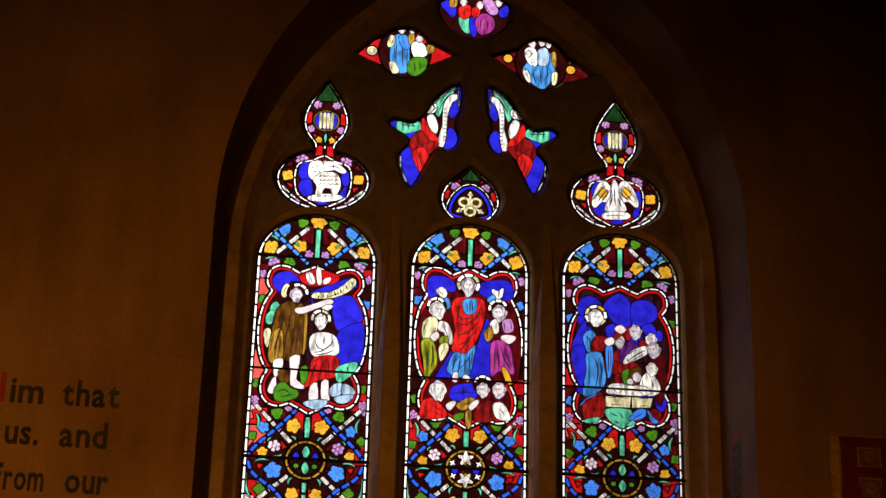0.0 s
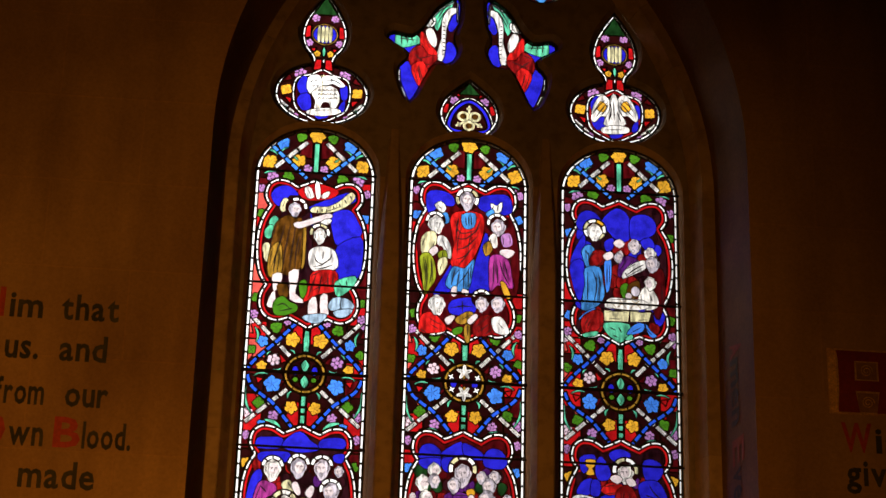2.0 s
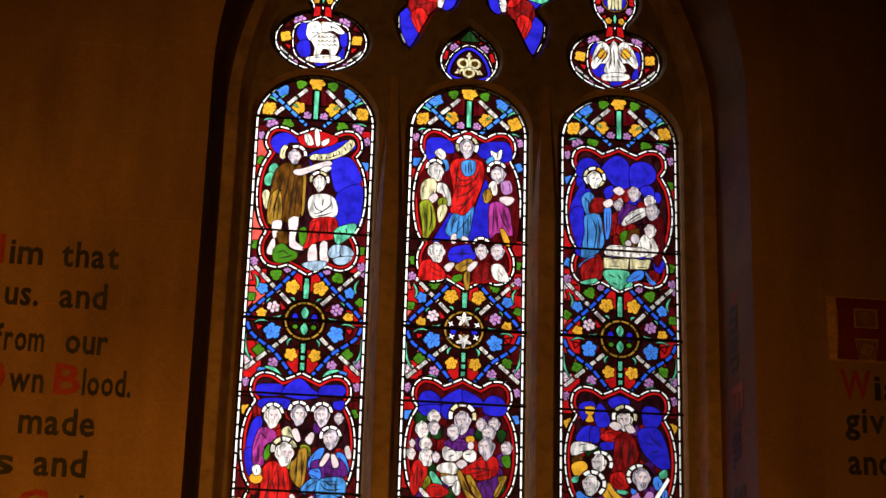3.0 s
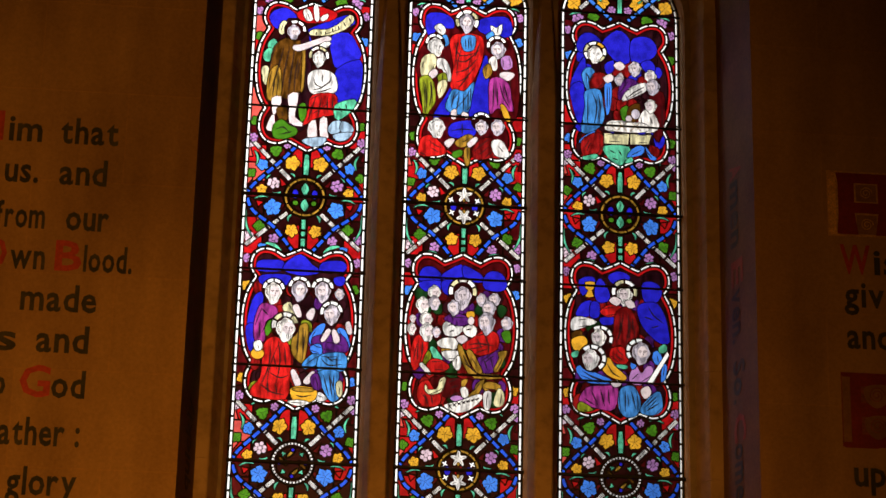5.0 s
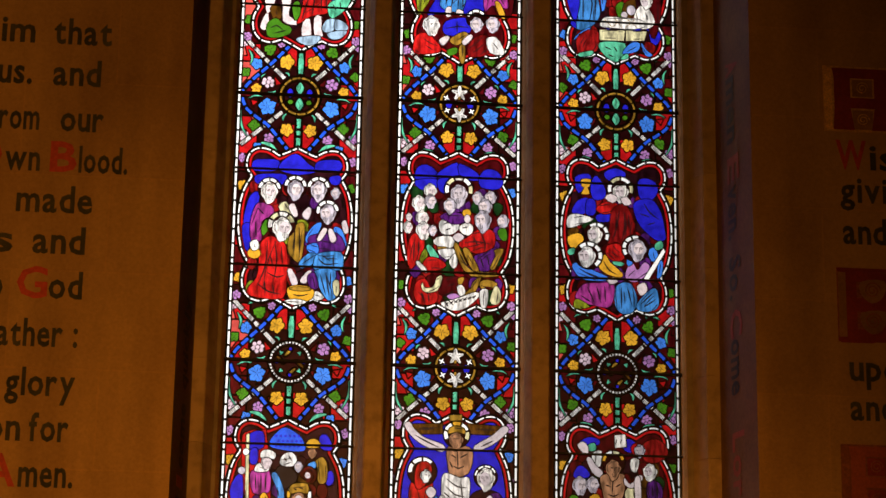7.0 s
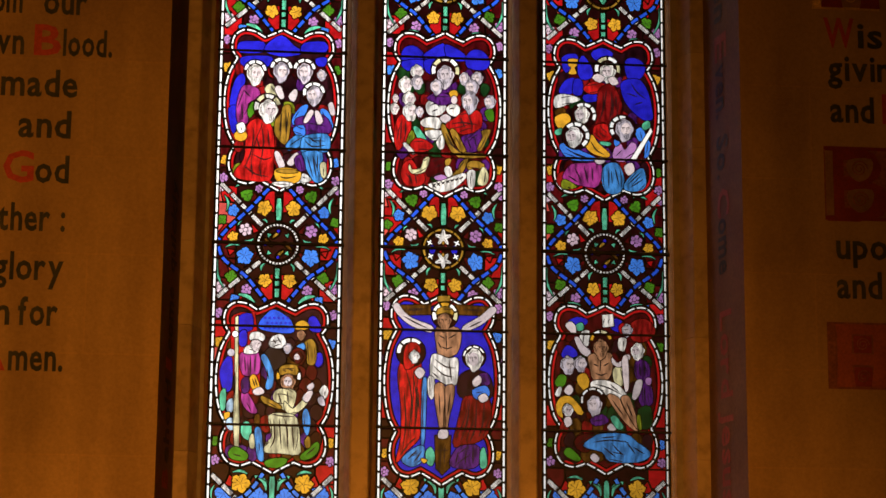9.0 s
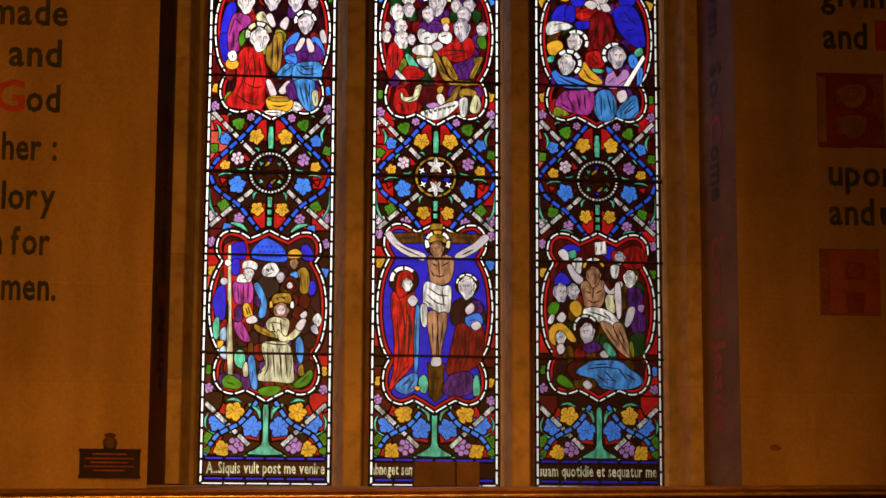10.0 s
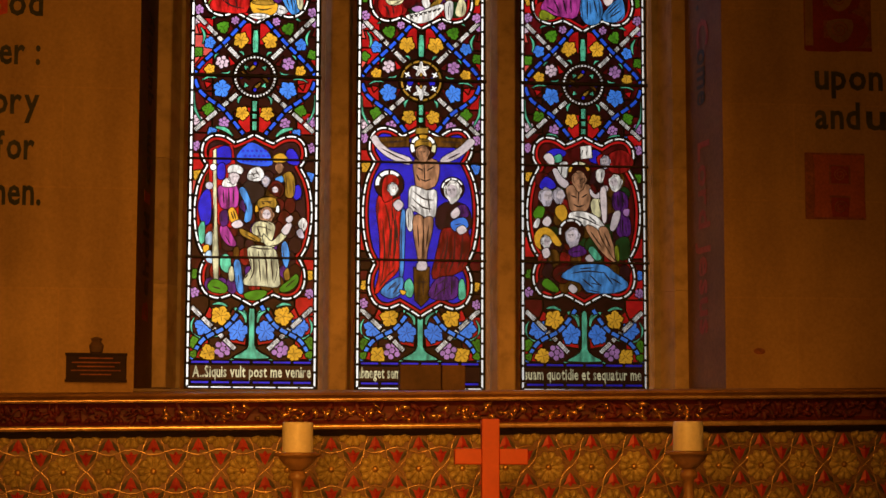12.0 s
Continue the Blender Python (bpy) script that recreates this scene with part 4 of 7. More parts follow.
def ascension(g):
    c = Cartoon(g, -0.0057, 4.3186, 825, 420, 2.180, 0.052, 0.146, 2.335)
    c.p("blue", 756, 296, 780, 292, 800, 302, 802, 318, 780, 318, 758, 330)
    c.p("blue", 848, 306, 870, 300, 900, 302, 906, 330, 880, 336, 862, 330, 848, 322)
    c.p("crimson", 742, 365, 765, 340, 800, 350, 800, 420, 745, 410)
    c.p("crimson", 872, 350, 905, 345, 918, 420, 912, 478, 890, 478, 876, 420)
    c.p("linen", 770, 318, 780, 312, 788, 322, 782, 330)
    c.p("linen", 870, 316, 880, 320, 888, 314, 886, 328, 876, 332)
    c.p("sky", 782, 336, 790, 332, 794, 346, 786, 350)
    c.p("sky", 862, 332, 872, 326, 874, 334, 864, 338)
    c.p("blue", 790, 438, 800, 425, 796, 470, 780, 474, 768, 474)
    c.p("blue", 852, 390, 862, 370, 866, 440, 862, 474, 832, 476, 836, 440)
    c.p("robe", 798, 340, 812, 330, 846, 332, 856, 345, 852, 378, 838, 410, 826, 428, 808, 430, 798, 420, 804, 390, 800, 365)
    c.p("sky", 818, 336, 840, 334, 838, 356, 822, 358, plain=True)
    c.trace((824, 338, 825, 356), (829, 337, 830, 356), (834, 337, 834, 355))
    c.trace((805, 345, 815, 368, 845, 362), (803, 375, 825, 378, 850, 356), (806, 398, 826, 392, 846, 372), (806, 415, 824, 408, 840, 388), (812, 425, 828, 405), (812, 340, 806, 370), (850, 345, 840, 372))
    c.p("sky", 796, 440, 804, 428, 822, 432, 838, 416, 834, 440, 828, 466, 808, 470, 790, 460)
    c.trace((805, 432, 798, 462), (813, 434, 808, 468), (821, 434, 820, 466), (829, 428, 828, 462), (834, 424, 832, 450))
    foot_hand(c, (800, 466, 807, 464, 806, 478, 800, 478), (820, 468, 828, 472, 826, 478, 818, 474))
    c.halo(827, 306, 21, ("white", "cream", "white"), -40, 220, 5)
    c.head(827, 308, 15, 0.0, "hair", "skin", True, 0.35)
    c.halo(770, 345, 17, ("white",), 30, 190, 3)
    c.head(772, 352, 16, 0.6, "linen", "linen")
    c.p("cream", 746, 380, 754, 368, 768, 366, 772, 380, 764, 398, 748, 404)
    c.p("skin", 760, 400, 770, 392, 774, 400, 764, 408)
    c.p("linen", 776, 374, 788, 376, 796, 392, 797, 412, 790, 408, 784, 392, 775, 388)
    c.p("olive", 744, 410, 758, 404, 768, 420, 770, 448, 760, 464, 752, 474, 748, 440)
    c.trace((752, 412, 756, 440, 754, 466), (762, 412, 764, 436, 760, 458))
    c.p("olive", 776, 404, 788, 400, 790, 415, 780, 418)
    c.p("cream", 776, 418, 788, 412, 790, 424, 778, 442)
    c.halo(880, 350, 18, ("white",), 20, 200, 4)
    c.head(882, 358, 15, -0.3)
    c.p("linen", 866, 378, 876, 370, 880, 388, 874, 394)
    c.p("gold", 856, 392, 866, 384, 870, 398, 860, 408)
    c.p("mauve", 888, 374, 902, 370, 906, 388, 892, 392)
    c.p("skin", 886, 400, 898, 398, 910, 402, 900, 412, 888, 408)
    c.p("magenta", 868, 412, 884, 408, 900, 420, 904, 446, 906, 466, 880, 460, 868, 470, 866, 440, plain=True)
    c.trace((874, 416, 872, 462), (884, 416, 890, 440, 902, 462), (880, 425, 880, 458), (892, 418, 898, 444))
    c.p("yellow", 886, 456, 894, 460, 902, 482, 894, 480)
    c.p("blue", 800, 488, 838, 484, 840, 506, 820, 512, 796, 508)
    c.trace((798, 500, 820, 497, 838, 499), (818, 487, 818, 508))
    c.p("robe", 746, 516, 758, 508, 772, 514, 790, 536, 772, 542, 744, 540)
    c.head(774, 494, 17, 0.5, "linen", "linen")
    c.p("skin", 788, 520, 798, 514, 804, 516, 794, 528)
    c.p("gold", 808, 518, 826, 508, 836, 510, 832, 520, 818, 528, 808, 524)
    c.p("gold", 822, 534, 830, 530, 830, 556, 824, 558)
    c.p("green", 802, 538, 816, 534, 816, 542, 804, 546)
    c.p("cloak", 838, 530, 852, 516, 868, 514, 876, 530, 868, 546, 840, 548)
    c.p("linen", 870, 520, 886, 518, 898, 538, 896, 546, 876, 542)
    c.halo(852, 484, 17, ("white",), 20, 170, 3)
    c.head(852, 494, 13, -0.2)
    c.head(880, 494, 14, -0.4)
    c.p("skin", 828, 522, 840, 512, 844, 516, 832, 528)


def raising(g):
    c = Cartoon(g, 0.5827, 4.3108, 1093, 440, 2.211, -0.013, 0.146, 2.348)
    c.p("blue", 1020, 352, 1026, 334, 1040, 328, 1056, 336, 1060, 350, 1030, 362)
    c.p("blue", 1064, 348, 1090, 324, 1112, 340, 1112, 380, 1090, 378, 1078, 366)
    c.p("blue", 1116, 345, 1130, 336, 1148, 338, 1160, 352, 1158, 368, 1140, 378, 1118, 380)
    c.p("blue", 1134, 384, 1150, 378, 1158, 392, 1148, 402)
    c.p("blue", 1010, 420, 1024, 385, 1034, 374, 1032, 416)
    c.p("blue", 1010, 424, 1032, 420, 1032, 486, 1024, 486, 1014, 456)
    c.p("blue", 1070, 385, 1084, 378, 1084, 394, 1074, 400)
    c.p("crimson", 1150, 440, 1172, 435, 1175, 480, 1165, 520, 1155, 500)
    c.p("sky", 1030, 402, 1040, 390, 1050, 396, 1050, 416, 1040, 430)
    c.p("cloak", 1044, 424, 1050, 402, 1066, 400, 1074, 412, 1064, 424)
    c.p("sky", 1036, 432, 1060, 430, 1066, 456, 1068, 480, 1054, 498, 1030, 502, 1036, 460)
    c.p("azure", 1070, 422, 1080, 418, 1080, 450, 1074, 472)
    c.trace((1040, 436, 1040, 495), (1048, 434, 1056, 460, 1050, 496), (1058, 436, 1062, 460, 1060, 490), (1036, 398, 1044, 412), (1074, 424, 1074, 462))
    c.p("azure", 1026, 520, 1036, 510, 1052, 502, 1040, 514)
    c.p("cloak", 1030, 520, 1050, 506, 1066, 510, 1064, 540, 1036, 546)
    c.p("mint", 1034, 546, 1056, 542, 1054, 548, 1036, 550)
    c.halo(1052, 362, 20, ("cream", "white", "yellow", "white"), -70, 230, 6)
    c.head(1052, 366, 15, 0.3, "linen", "linen")
    foot_hand(c, (1068, 408, 1080, 402, 1084, 410, 1074, 416), (1086, 386, 1096, 380, 1104, 388, 1096, 394), (1088, 410, 1098, 400, 1102, 412, 1092, 422))
    c.p("purple", 1094, 440, 1098, 418, 1110, 410, 1128, 418, 1108, 432, 1098, 446)
    c.p("linen", 1102, 448, 1106, 436, 1120, 424, 1140, 418, 1142, 430, 1124, 440)
    c.trace((1108, 444, 1124, 432, 1140, 424), (1106, 438, 1110, 446))
    c.p("green", 1098, 466, 1108, 458, 1112, 470, 1104, 484)
    c.p("amber", 1112, 462, 1130, 455, 1128, 480, 1112, 484)
    c.e("skin", 1112, 480, 6, 6)
    c.e("hair", 1124, 472, 8, 9)
    c.head(1122, 392, 13, -0.4)
    c.head(1150, 406, 12, -0.4, "linen")
    c.head(1154, 424, 14, -0.5)
    c.head(1094, 412, 9, 0.5)
    c.p("linen", 1136, 470, 1148, 464, 1160, 480, 1164, 496, 1150, 504, 1134, 500, 1130, 486)
    c.head(1150, 458, 12, -0.6, "linen", "skin", False)
    c.p("linen", 1072, 492, 1082, 484, 1110, 486, 1140, 490, 1146, 500, 1120, 504, 1076, 500)
    c.line("gold", 1.5, 1078, 488, 1090, 500)
    c.line("gold", 1.5, 1096, 486, 1108, 502)
    c.line("gold", 1.5, 1092, 500, 1108, 487)
    c.line("gold", 1.5, 1114, 502, 1130, 489)
    c.line("gold", 1.5, 1118, 488, 1134, 502)
    c.p("cream", 1070, 506, 1112, 508, 1110, 524, 1070, 522, steps=1)
    c.p("cream", 1116, 508, 1150, 510, 1146, 524, 1116, 524, steps=1)
    c.p("mint", 1070, 528, 1112, 530, 1108, 550, 1096, 560, 1076, 546)
    c.trace((1078, 534, 1090, 540), (1094, 534, 1100, 544), (1084, 548, 1094, 552))
    c.p("azure", 1110, 546, 1124, 530, 1138, 530, 1134, 542)
    c.p("azure", 1142, 530, 1150, 542, 1160, 550, 1150, 550)
    c.p("mint", 1106, 556, 1116, 548, 1118, 554)


def washing(g):
    c = Cartoon(g, -0.5979, 3.3201, 523, 405, 2.059, 0.075, 0.090, 2.134)
    c.p("blue", 449, 285, 465, 282, 492, 284, 490, 300, 450, 300)
    c.p("blue", 496, 300, 500, 286, 524, 272, 545, 290, 560, 302, 528, 308)
    c.p("blue", 564, 286, 600, 284, 602, 300, 562, 302)
    c.p("blue", 452, 312, 470, 308, 505, 310, 500, 325, 458, 325)
    c.p("blue", 585, 314, 602, 312, 600, 325, 588, 325)
    c.p("blue", 432, 395, 440, 355, 452, 340, 458, 350, 446, 395)
    c.p("blue", 430, 400, 446, 400, 440, 440, 434, 436)
    c.p("magenta", 448, 378, 458, 360, 480, 366, 482, 380, 462, 392, 462, 424, 446, 424, 444, 400)
    c.trace((456, 368, 468, 380), (452, 392, 454, 420))
    c.p("green", 464, 402, 472, 390, 474, 404, 466, 416)
    c.p("cream", 494, 366, 506, 358, 514, 376, 506, 382)
    c.p("skin", 512, 366, 520, 362, 526, 380, 520, 382)
    c.p("skin", 536, 380, 546, 368, 550, 374, 544, 388)
    c.p("gold", 516, 410, 530, 396, 538, 400, 536, 436, 530, 462, 520, 458, 510, 440)
    c.trace((522, 404, 520, 452), (530, 402, 530, 452))
    c.p("azure", 542, 420, 556, 400, 568, 396, 562, 412, 546, 430)
    c.p("azure", 592, 404, 604, 408, 612, 432, 606, 440, 596, 424)
    c.p("purple", 546, 424, 560, 416, 596, 414, 610, 440, 590, 446, 556, 446)
    c.p("skin", 562, 424, 572, 406, 578, 408, 568, 424)
    c.p("skin", 582, 408, 588, 408, 594, 424, 586, 428)
    c.p("skin", 606, 396, 612, 392, 616, 410, 610, 412)
    c.p("azure", 544, 436, 560, 432, 562, 448, 548, 446)
    c.p("sky", 530, 466, 546, 450, 560, 452, 556, 464, 536, 474)
    c.p("sky", 556, 466, 564, 450, 602, 448, 606, 470, 596, 478, 560, 478)
    c.trace((562, 456, 575, 468, 600, 466), (570, 452, 584, 462), (590, 452, 590, 474))
    c.p("sky", 558, 480, 592, 480, 588, 510, 592, 526, 580, 530, 566, 508)
    c.trace((566, 484, 576, 522), (576, 482, 582, 525), (585, 482, 584, 510))
    c.p("linen", 550, 522, 560, 516, 572, 526, 560, 530)
    c.p("cream", 590, 500, 598, 498, 598, 520, 592, 520)
    for u, v, r, side, hair in ((477, 336, 17, 0.3, "linen"), (523, 332, 16, 0.2, "hair"), (564, 334, 16, -0.2, "hair")):
        c.halo(u, v - 2, 20, ("white",), 0, 180, 4)
        c.head(u, v + 3, r, side, hair, "skin", u > 540 or u < 500, 0.2)
    c.head(594, 342, 10, -0.3)
    c.halo(580, 374, 20, ("white",), 0, 200, 4)
    c.head(580, 378, 16, -0.5, "hair", "skin", True, 0.1)
    c.p("robe", 462, 432, 475, 420, 492, 422, 505, 436, 508, 470, 506, 490, 500, 526, 446, 522, 440, 510, 456, 490, 460, 455)
    c.trace((474, 426, 470, 470, 456, 505), (486, 426, 490, 460, 484, 500), (498, 436, 500, 470), (470, 480, 490, 490, 504, 486), (455, 500, 475, 515, 498, 520), (478, 450, 484, 475), (468, 495, 470, 518), (482, 500, 486, 522))
    c.halo(498, 398, 24, ("cream", "linen"), 10, 200, 4, 0.34)
    c.head(500, 404, 19, 0.5, "linen", "skin", True, 0.15)
    c.e("yellow", 450, 448, 12, 10)
    c.p("linen", 444, 430, 454, 426, 458, 438, 448, 442)
    c.p("skin", 510, 480, 516, 478, 526, 500, 518, 504)
    c.p("skin", 532, 496, 546, 480, 550, 484, 540, 500)
    c.p("yellow", 510, 510, 530, 506, 553, 512, 550, 528, 530, 532, 514, 528)
    c.e("gold", 531, 511, 20, 4)
    c.trace((518, 520, 530, 523, 546, 520))
    c.p("linen", 506, 532, 524, 530, 540, 534, 522, 538)
    c.p("purple", 545, 490, 556, 484, 562, 508, 550, 508)


def supper(g):
    c = Cartoon(g, -0.0023, 3.3353, 810, 410, 2.092, 0.032, 0.091, 2.152)
    c.p("blue", 734, 312, 740, 296, 755, 292, 770, 302, 772, 314, 740, 316)
    c.p("blue", 776, 306, 808, 288, 812, 308, 804, 316, 778, 314)
    c.p("blue", 814, 308, 814, 290, 844, 306, 846, 318, 820, 316)
    c.p("blue", 850, 312, 862, 300, 880, 304, 890, 322, 880, 334, 852, 330)
    c.p("blue", 736, 320, 772, 318, 770, 334, 744, 334)
    c.p("blue", 776, 318, 800, 318, 790, 340, 778, 336)
    c.p("linen", 778, 396, 788, 388, 804, 390, 812, 402, 800, 414, 782, 412, plain=True)
    c.p("linen", 814, 402, 826, 396, 836, 402, 832, 416, 818, 412, plain=True)
    c.trace((784, 398, 794, 394, 802, 400), (788, 408, 798, 404), (818, 404, 828, 402))
    c.p("linen", 768, 428, 778, 420, 798, 420, 806, 430, 796, 438, 778, 436, plain=True)
    c.p("gold", 776, 438, 792, 440, 790, 444, 778, 442)
    c.p("purple", 780, 384, 796, 376, 816, 380, 822, 392, 804, 396, 790, 390)
    c.p("skin", 802, 420, 812, 414, 820, 420, 812, 428)
    c.p("yellow", 820, 374, 830, 372, 832, 380, 822, 382)
    c.e("skin", 827, 388, 6, 8)
    c.p("robe", 722, 448, 728, 420, 740, 414, 750, 424, 748, 444, 736, 466, 726, 474)
    c.trace((734, 424, 732, 462), (742, 424, 740, 450))
    c.p("olive", 744, 460, 752, 442, 756, 452, 750, 464)
    c.p("mint", 756, 438, 762, 436, 776, 456, 766, 458)
    c.p("robe", 750, 466, 760, 456, 778, 460, 788, 470, 772, 478, 754, 476)
    c.p("linen", 738, 466, 742, 464, 756, 480, 750, 480)
    c.p("linen", 776, 444, 800, 442, 808, 448, 790, 458)
    c.p("linen", 796, 462, 806, 450, 808, 468, 802, 474)
    c.p("robe", 812, 434, 830, 420, 846, 408, 862, 406, 874, 414, 874, 434, 862, 446, 842, 448)
    c.trace((822, 430, 842, 428, 868, 432), (850, 412, 858, 430, 858, 444), (838, 420, 846, 436))
    c.p("purple", 840, 454, 860, 448, 876, 440, 884, 452, 872, 474, 850, 480, 842, 470)
    c.trace((850, 456, 856, 474), (862, 452, 866, 472))
    for u, v, r, side, hair in ((762, 338, 13, 0.4, "linen"), (742, 360, 14, 0.6, "linen"), (762, 356, 12, 0.5, "hair"), (845, 350, 11, -0.4, "hair"), (868, 350, 12, -0.4, "hair"), (722, 402, 10, 0.5, "linen"), (748, 386, 13, 0.5, "linen"), (750, 408, 15, 0.5, "linen"), (766, 408, 9, 0.4, "hair"), (890, 392, 12, -0.6, "hair"), (724, 384, 7, 0.4, "skin")):
        c.head(u, v, r, side, hair)
    c.halo(812, 336, 25, ("cream", "white", "linen"), -20, 200, 5)
    c.head(812, 344, 17, -0.1, "hair", "skin", True, 0.35)
    c.head(796, 364, 13, -0.3, "hair", "skin", False, 0.1)
    c.head(858, 366, 14, -0.5)
    c.head(854, 390, 17, -0.5, "hair", "skin", True, 0.25)
    c.p("green", 882, 410, 894, 406, 896, 424, 888, 424)
    c.p("gold", 804, 434, 810, 434, 822, 462, 836, 480, 876, 484, 880, 488, 834, 488, 814, 464, steps=2)
    c.p("gold", 820, 442, 828, 442, 840, 464, 846, 478, 838, 478, 828, 462, steps=2)
    c.p("gold", 876, 444, 890, 442, 884, 456, 874, 476, 868, 474, 878, 454, steps=2)
    c.trace((812, 446, 824, 468, 842, 484), (850, 484, 872, 487))
    c.p("crimson", 776, 496, 800, 490, 816, 496, 808, 520, 780, 520)
    c.p("robe", 734, 520, 738, 500, 752, 494, 762, 510, 774, 522, 768, 536, 744, 536)
    c.p("cream", 748, 502, 752, 510, 768, 508, 774, 492, 782, 490, 774, 512, 756, 516, 748, 510)
    c.trace((746, 516, 752, 532), (758, 518, 760, 534))
    c.p("gold", 838, 500, 850, 492, 842, 512, 832, 522, 824, 520, 834, 510, steps=2)
    c.p("gold", 850, 500, 862, 496, 878, 502, 876, 510, 862, 506, 852, 510, steps=2)
    c.p("gold", 812, 494, 820, 492, 816, 502, 812, 502)
    c.p("linen", 810, 508, 818, 506, 822, 518, 814, 522)
    c.p("mauve", 792, 524, 804, 520, 814, 526, 804, 530)
    c.p("linen", 782, 536, 806, 530, 840, 518, 846, 524, 826, 542, 806, 548, 792, 544, plain=True)
    for k in range(7):
        c.trace((788 + 8 * k, 540 - 2 * k, 794 + 8 * k, 534 - 2 * k), (786 + 8 * k, 532 - k, 794 + 8 * k, 542 - 3 * k))
    c.p("linen", 850, 516, 862, 514, 860, 540, 852, 542)
    c.p("cream", 868, 532, 876, 508, 884, 516, 884, 532, 876, 538)


def garden(g):
    c = Cartoon(g, 0.5897, 3.3175, 1091, 430, 2.123, -0.011, 0.091, 2.165)
    c.p("blue", 1018, 314, 1040, 308, 1044, 320, 1024, 340)
    c.p("blue", 1048, 320, 1056, 312, 1070, 335, 1068, 350, 1052, 352, 1046, 338)
    c.p("blue", 1070, 306, 1088, 298, 1106, 306, 1100, 316, 1078, 318)
    c.p("blue", 1130, 322, 1142, 316, 1158, 322, 1164, 336, 1154, 352, 1134, 350)
    c.p("blue", 1122, 362, 1135, 354, 1156, 356, 1170, 380, 1176, 410, 1176, 424, 1160, 424, 1136, 402, 1126, 384)
    c.trace((1140, 360, 1150, 376, 1168, 390), (1132, 378, 1150, 384), (1146, 398, 1160, 394))
    c.p("blue", 1014, 370, 1024, 355, 1040, 352, 1036, 376, 1016, 378)
    c.p("blue", 1038, 378, 1040, 354, 1052, 356, 1052, 378)
    c.p("blue", 1056, 382, 1078, 380, 1080, 390, 1060, 392)
    c.p("yellow", 1029, 318, 1044, 318, 1042, 328, 1038, 332, 1042, 342, 1030, 342, 1035, 332, 1030, 328, steps=2)
    c.p("linen", 1006, 384, 1022, 380, 1048, 388, 1028, 396, 1006, 402)
    c.p("robe", 1056, 370, 1072, 358, 1092, 362, 1090, 372, 1070, 378)
    c.p("cloak", 1084, 372, 1104, 362, 1118, 384, 1122, 408, 1104, 450, 1094, 428, 1076, 430, 1080, 400)
    c.trace((1096, 370, 1092, 400, 1084, 424), (1104, 372, 1106, 400, 1100, 430), (1112, 380, 1114, 404))
    c.p("robe", 1076, 436, 1096, 434, 1104, 456, 1090, 462, 1074, 452)
    c.halo(1098, 335, 23, ("cream", "white"), -20, 200, 4)
    c.head(1098, 340, 16, -0.2, "linen", "skin", True, 0.1)
    foot_hand(c, (1072, 350, 1080, 344, 1092, 350, 1084, 358), (1100, 352, 1110, 350, 1116, 360, 1106, 362))
    c.p("amber", 1006, 408, 1020, 404, 1022, 412, 1008, 416)
    c.p("yellow", 1006, 420, 1024, 414, 1032, 424, 1022, 438, 1010, 436)
    c.p("mint", 1006, 444, 1016, 440, 1016, 448, 1008, 450)
    c.halo(1056, 416, 22, ("white",), -30, 130, 4)
    c.head(1052, 416, 15, -0.6, "linen")
    c.p("yellow", 1060, 470, 1070, 452, 1080, 466, 1100, 484, 1096, 490, 1074, 484, plain=True)
    c.trace((1068, 462, 1078, 478, 1092, 486))
    c.p("azure", 1014, 472, 1024, 466, 1046, 478, 1076, 492, 1060, 496, 1030, 492)
    c.trace((1024, 474, 1044, 486, 1066, 493))
    c.halo(1042, 452, 24, ("white",), -60, 140, 5)
    c.head(1038, 454, 17, -0.6, "linen")
    c.p("mauve", 1108, 484, 1118, 466, 1128, 480, 1140, 466, 1148, 474, 1132, 496, 1112, 496)
    c.p("azure", 1148, 446, 1158, 440, 1164, 456, 1154, 462)
    c.p("azure", 1164, 484, 1166, 464, 1172, 466, 1170, 486, 1164, 492)
    c.p("azure", 1110, 462, 1116, 452, 1118, 466, 1112, 470)
    c.p("white", 1140, 494, 1174, 442, 1176, 446, 1146, 496, steps=1)
    c.p("mint", 1160, 434, 1170, 428, 1172, 438, 1162, 442)
    c.halo(1124, 440, 23, ("white",), 70, 220, 4)
    c.head(1128, 442, 18, 0.3, "hair", "skin", True, 0.1)
    c.p("mint", 1086, 464, 1102, 466, 1100, 470, 1088, 468)
    c.p("magenta", 1020, 524, 1034, 504, 1060, 502, 1086, 504, 1080, 540, 1056, 540, 1030, 532, plain=True)
    c.trace((1040, 508, 1052, 534), (1056, 506, 1064, 536), (1070, 506, 1072, 534), (1028, 522, 1046, 534))
    c.p("olive", 1018, 534, 1024, 530, 1042, 542, 1020, 544)
    c.p("sky", 1090, 512, 1100, 502, 1116, 504, 1126, 528, 1120, 550, 1102, 554, 1090, 540)
    c.p("sky", 1128, 538, 1144, 520, 1160, 512, 1164, 540, 1150, 550, 1130, 548)
    c.trace((1100, 508, 1100, 546), (1110, 508, 1118, 540), (1134, 538, 1156, 518), (1138, 544, 1160, 530))
    c.p("skin", 1128, 508, 1140, 502, 1144, 514, 1134, 522)
    c.p("skin", 1076, 496, 1086, 492, 1092, 498, 1082, 502)


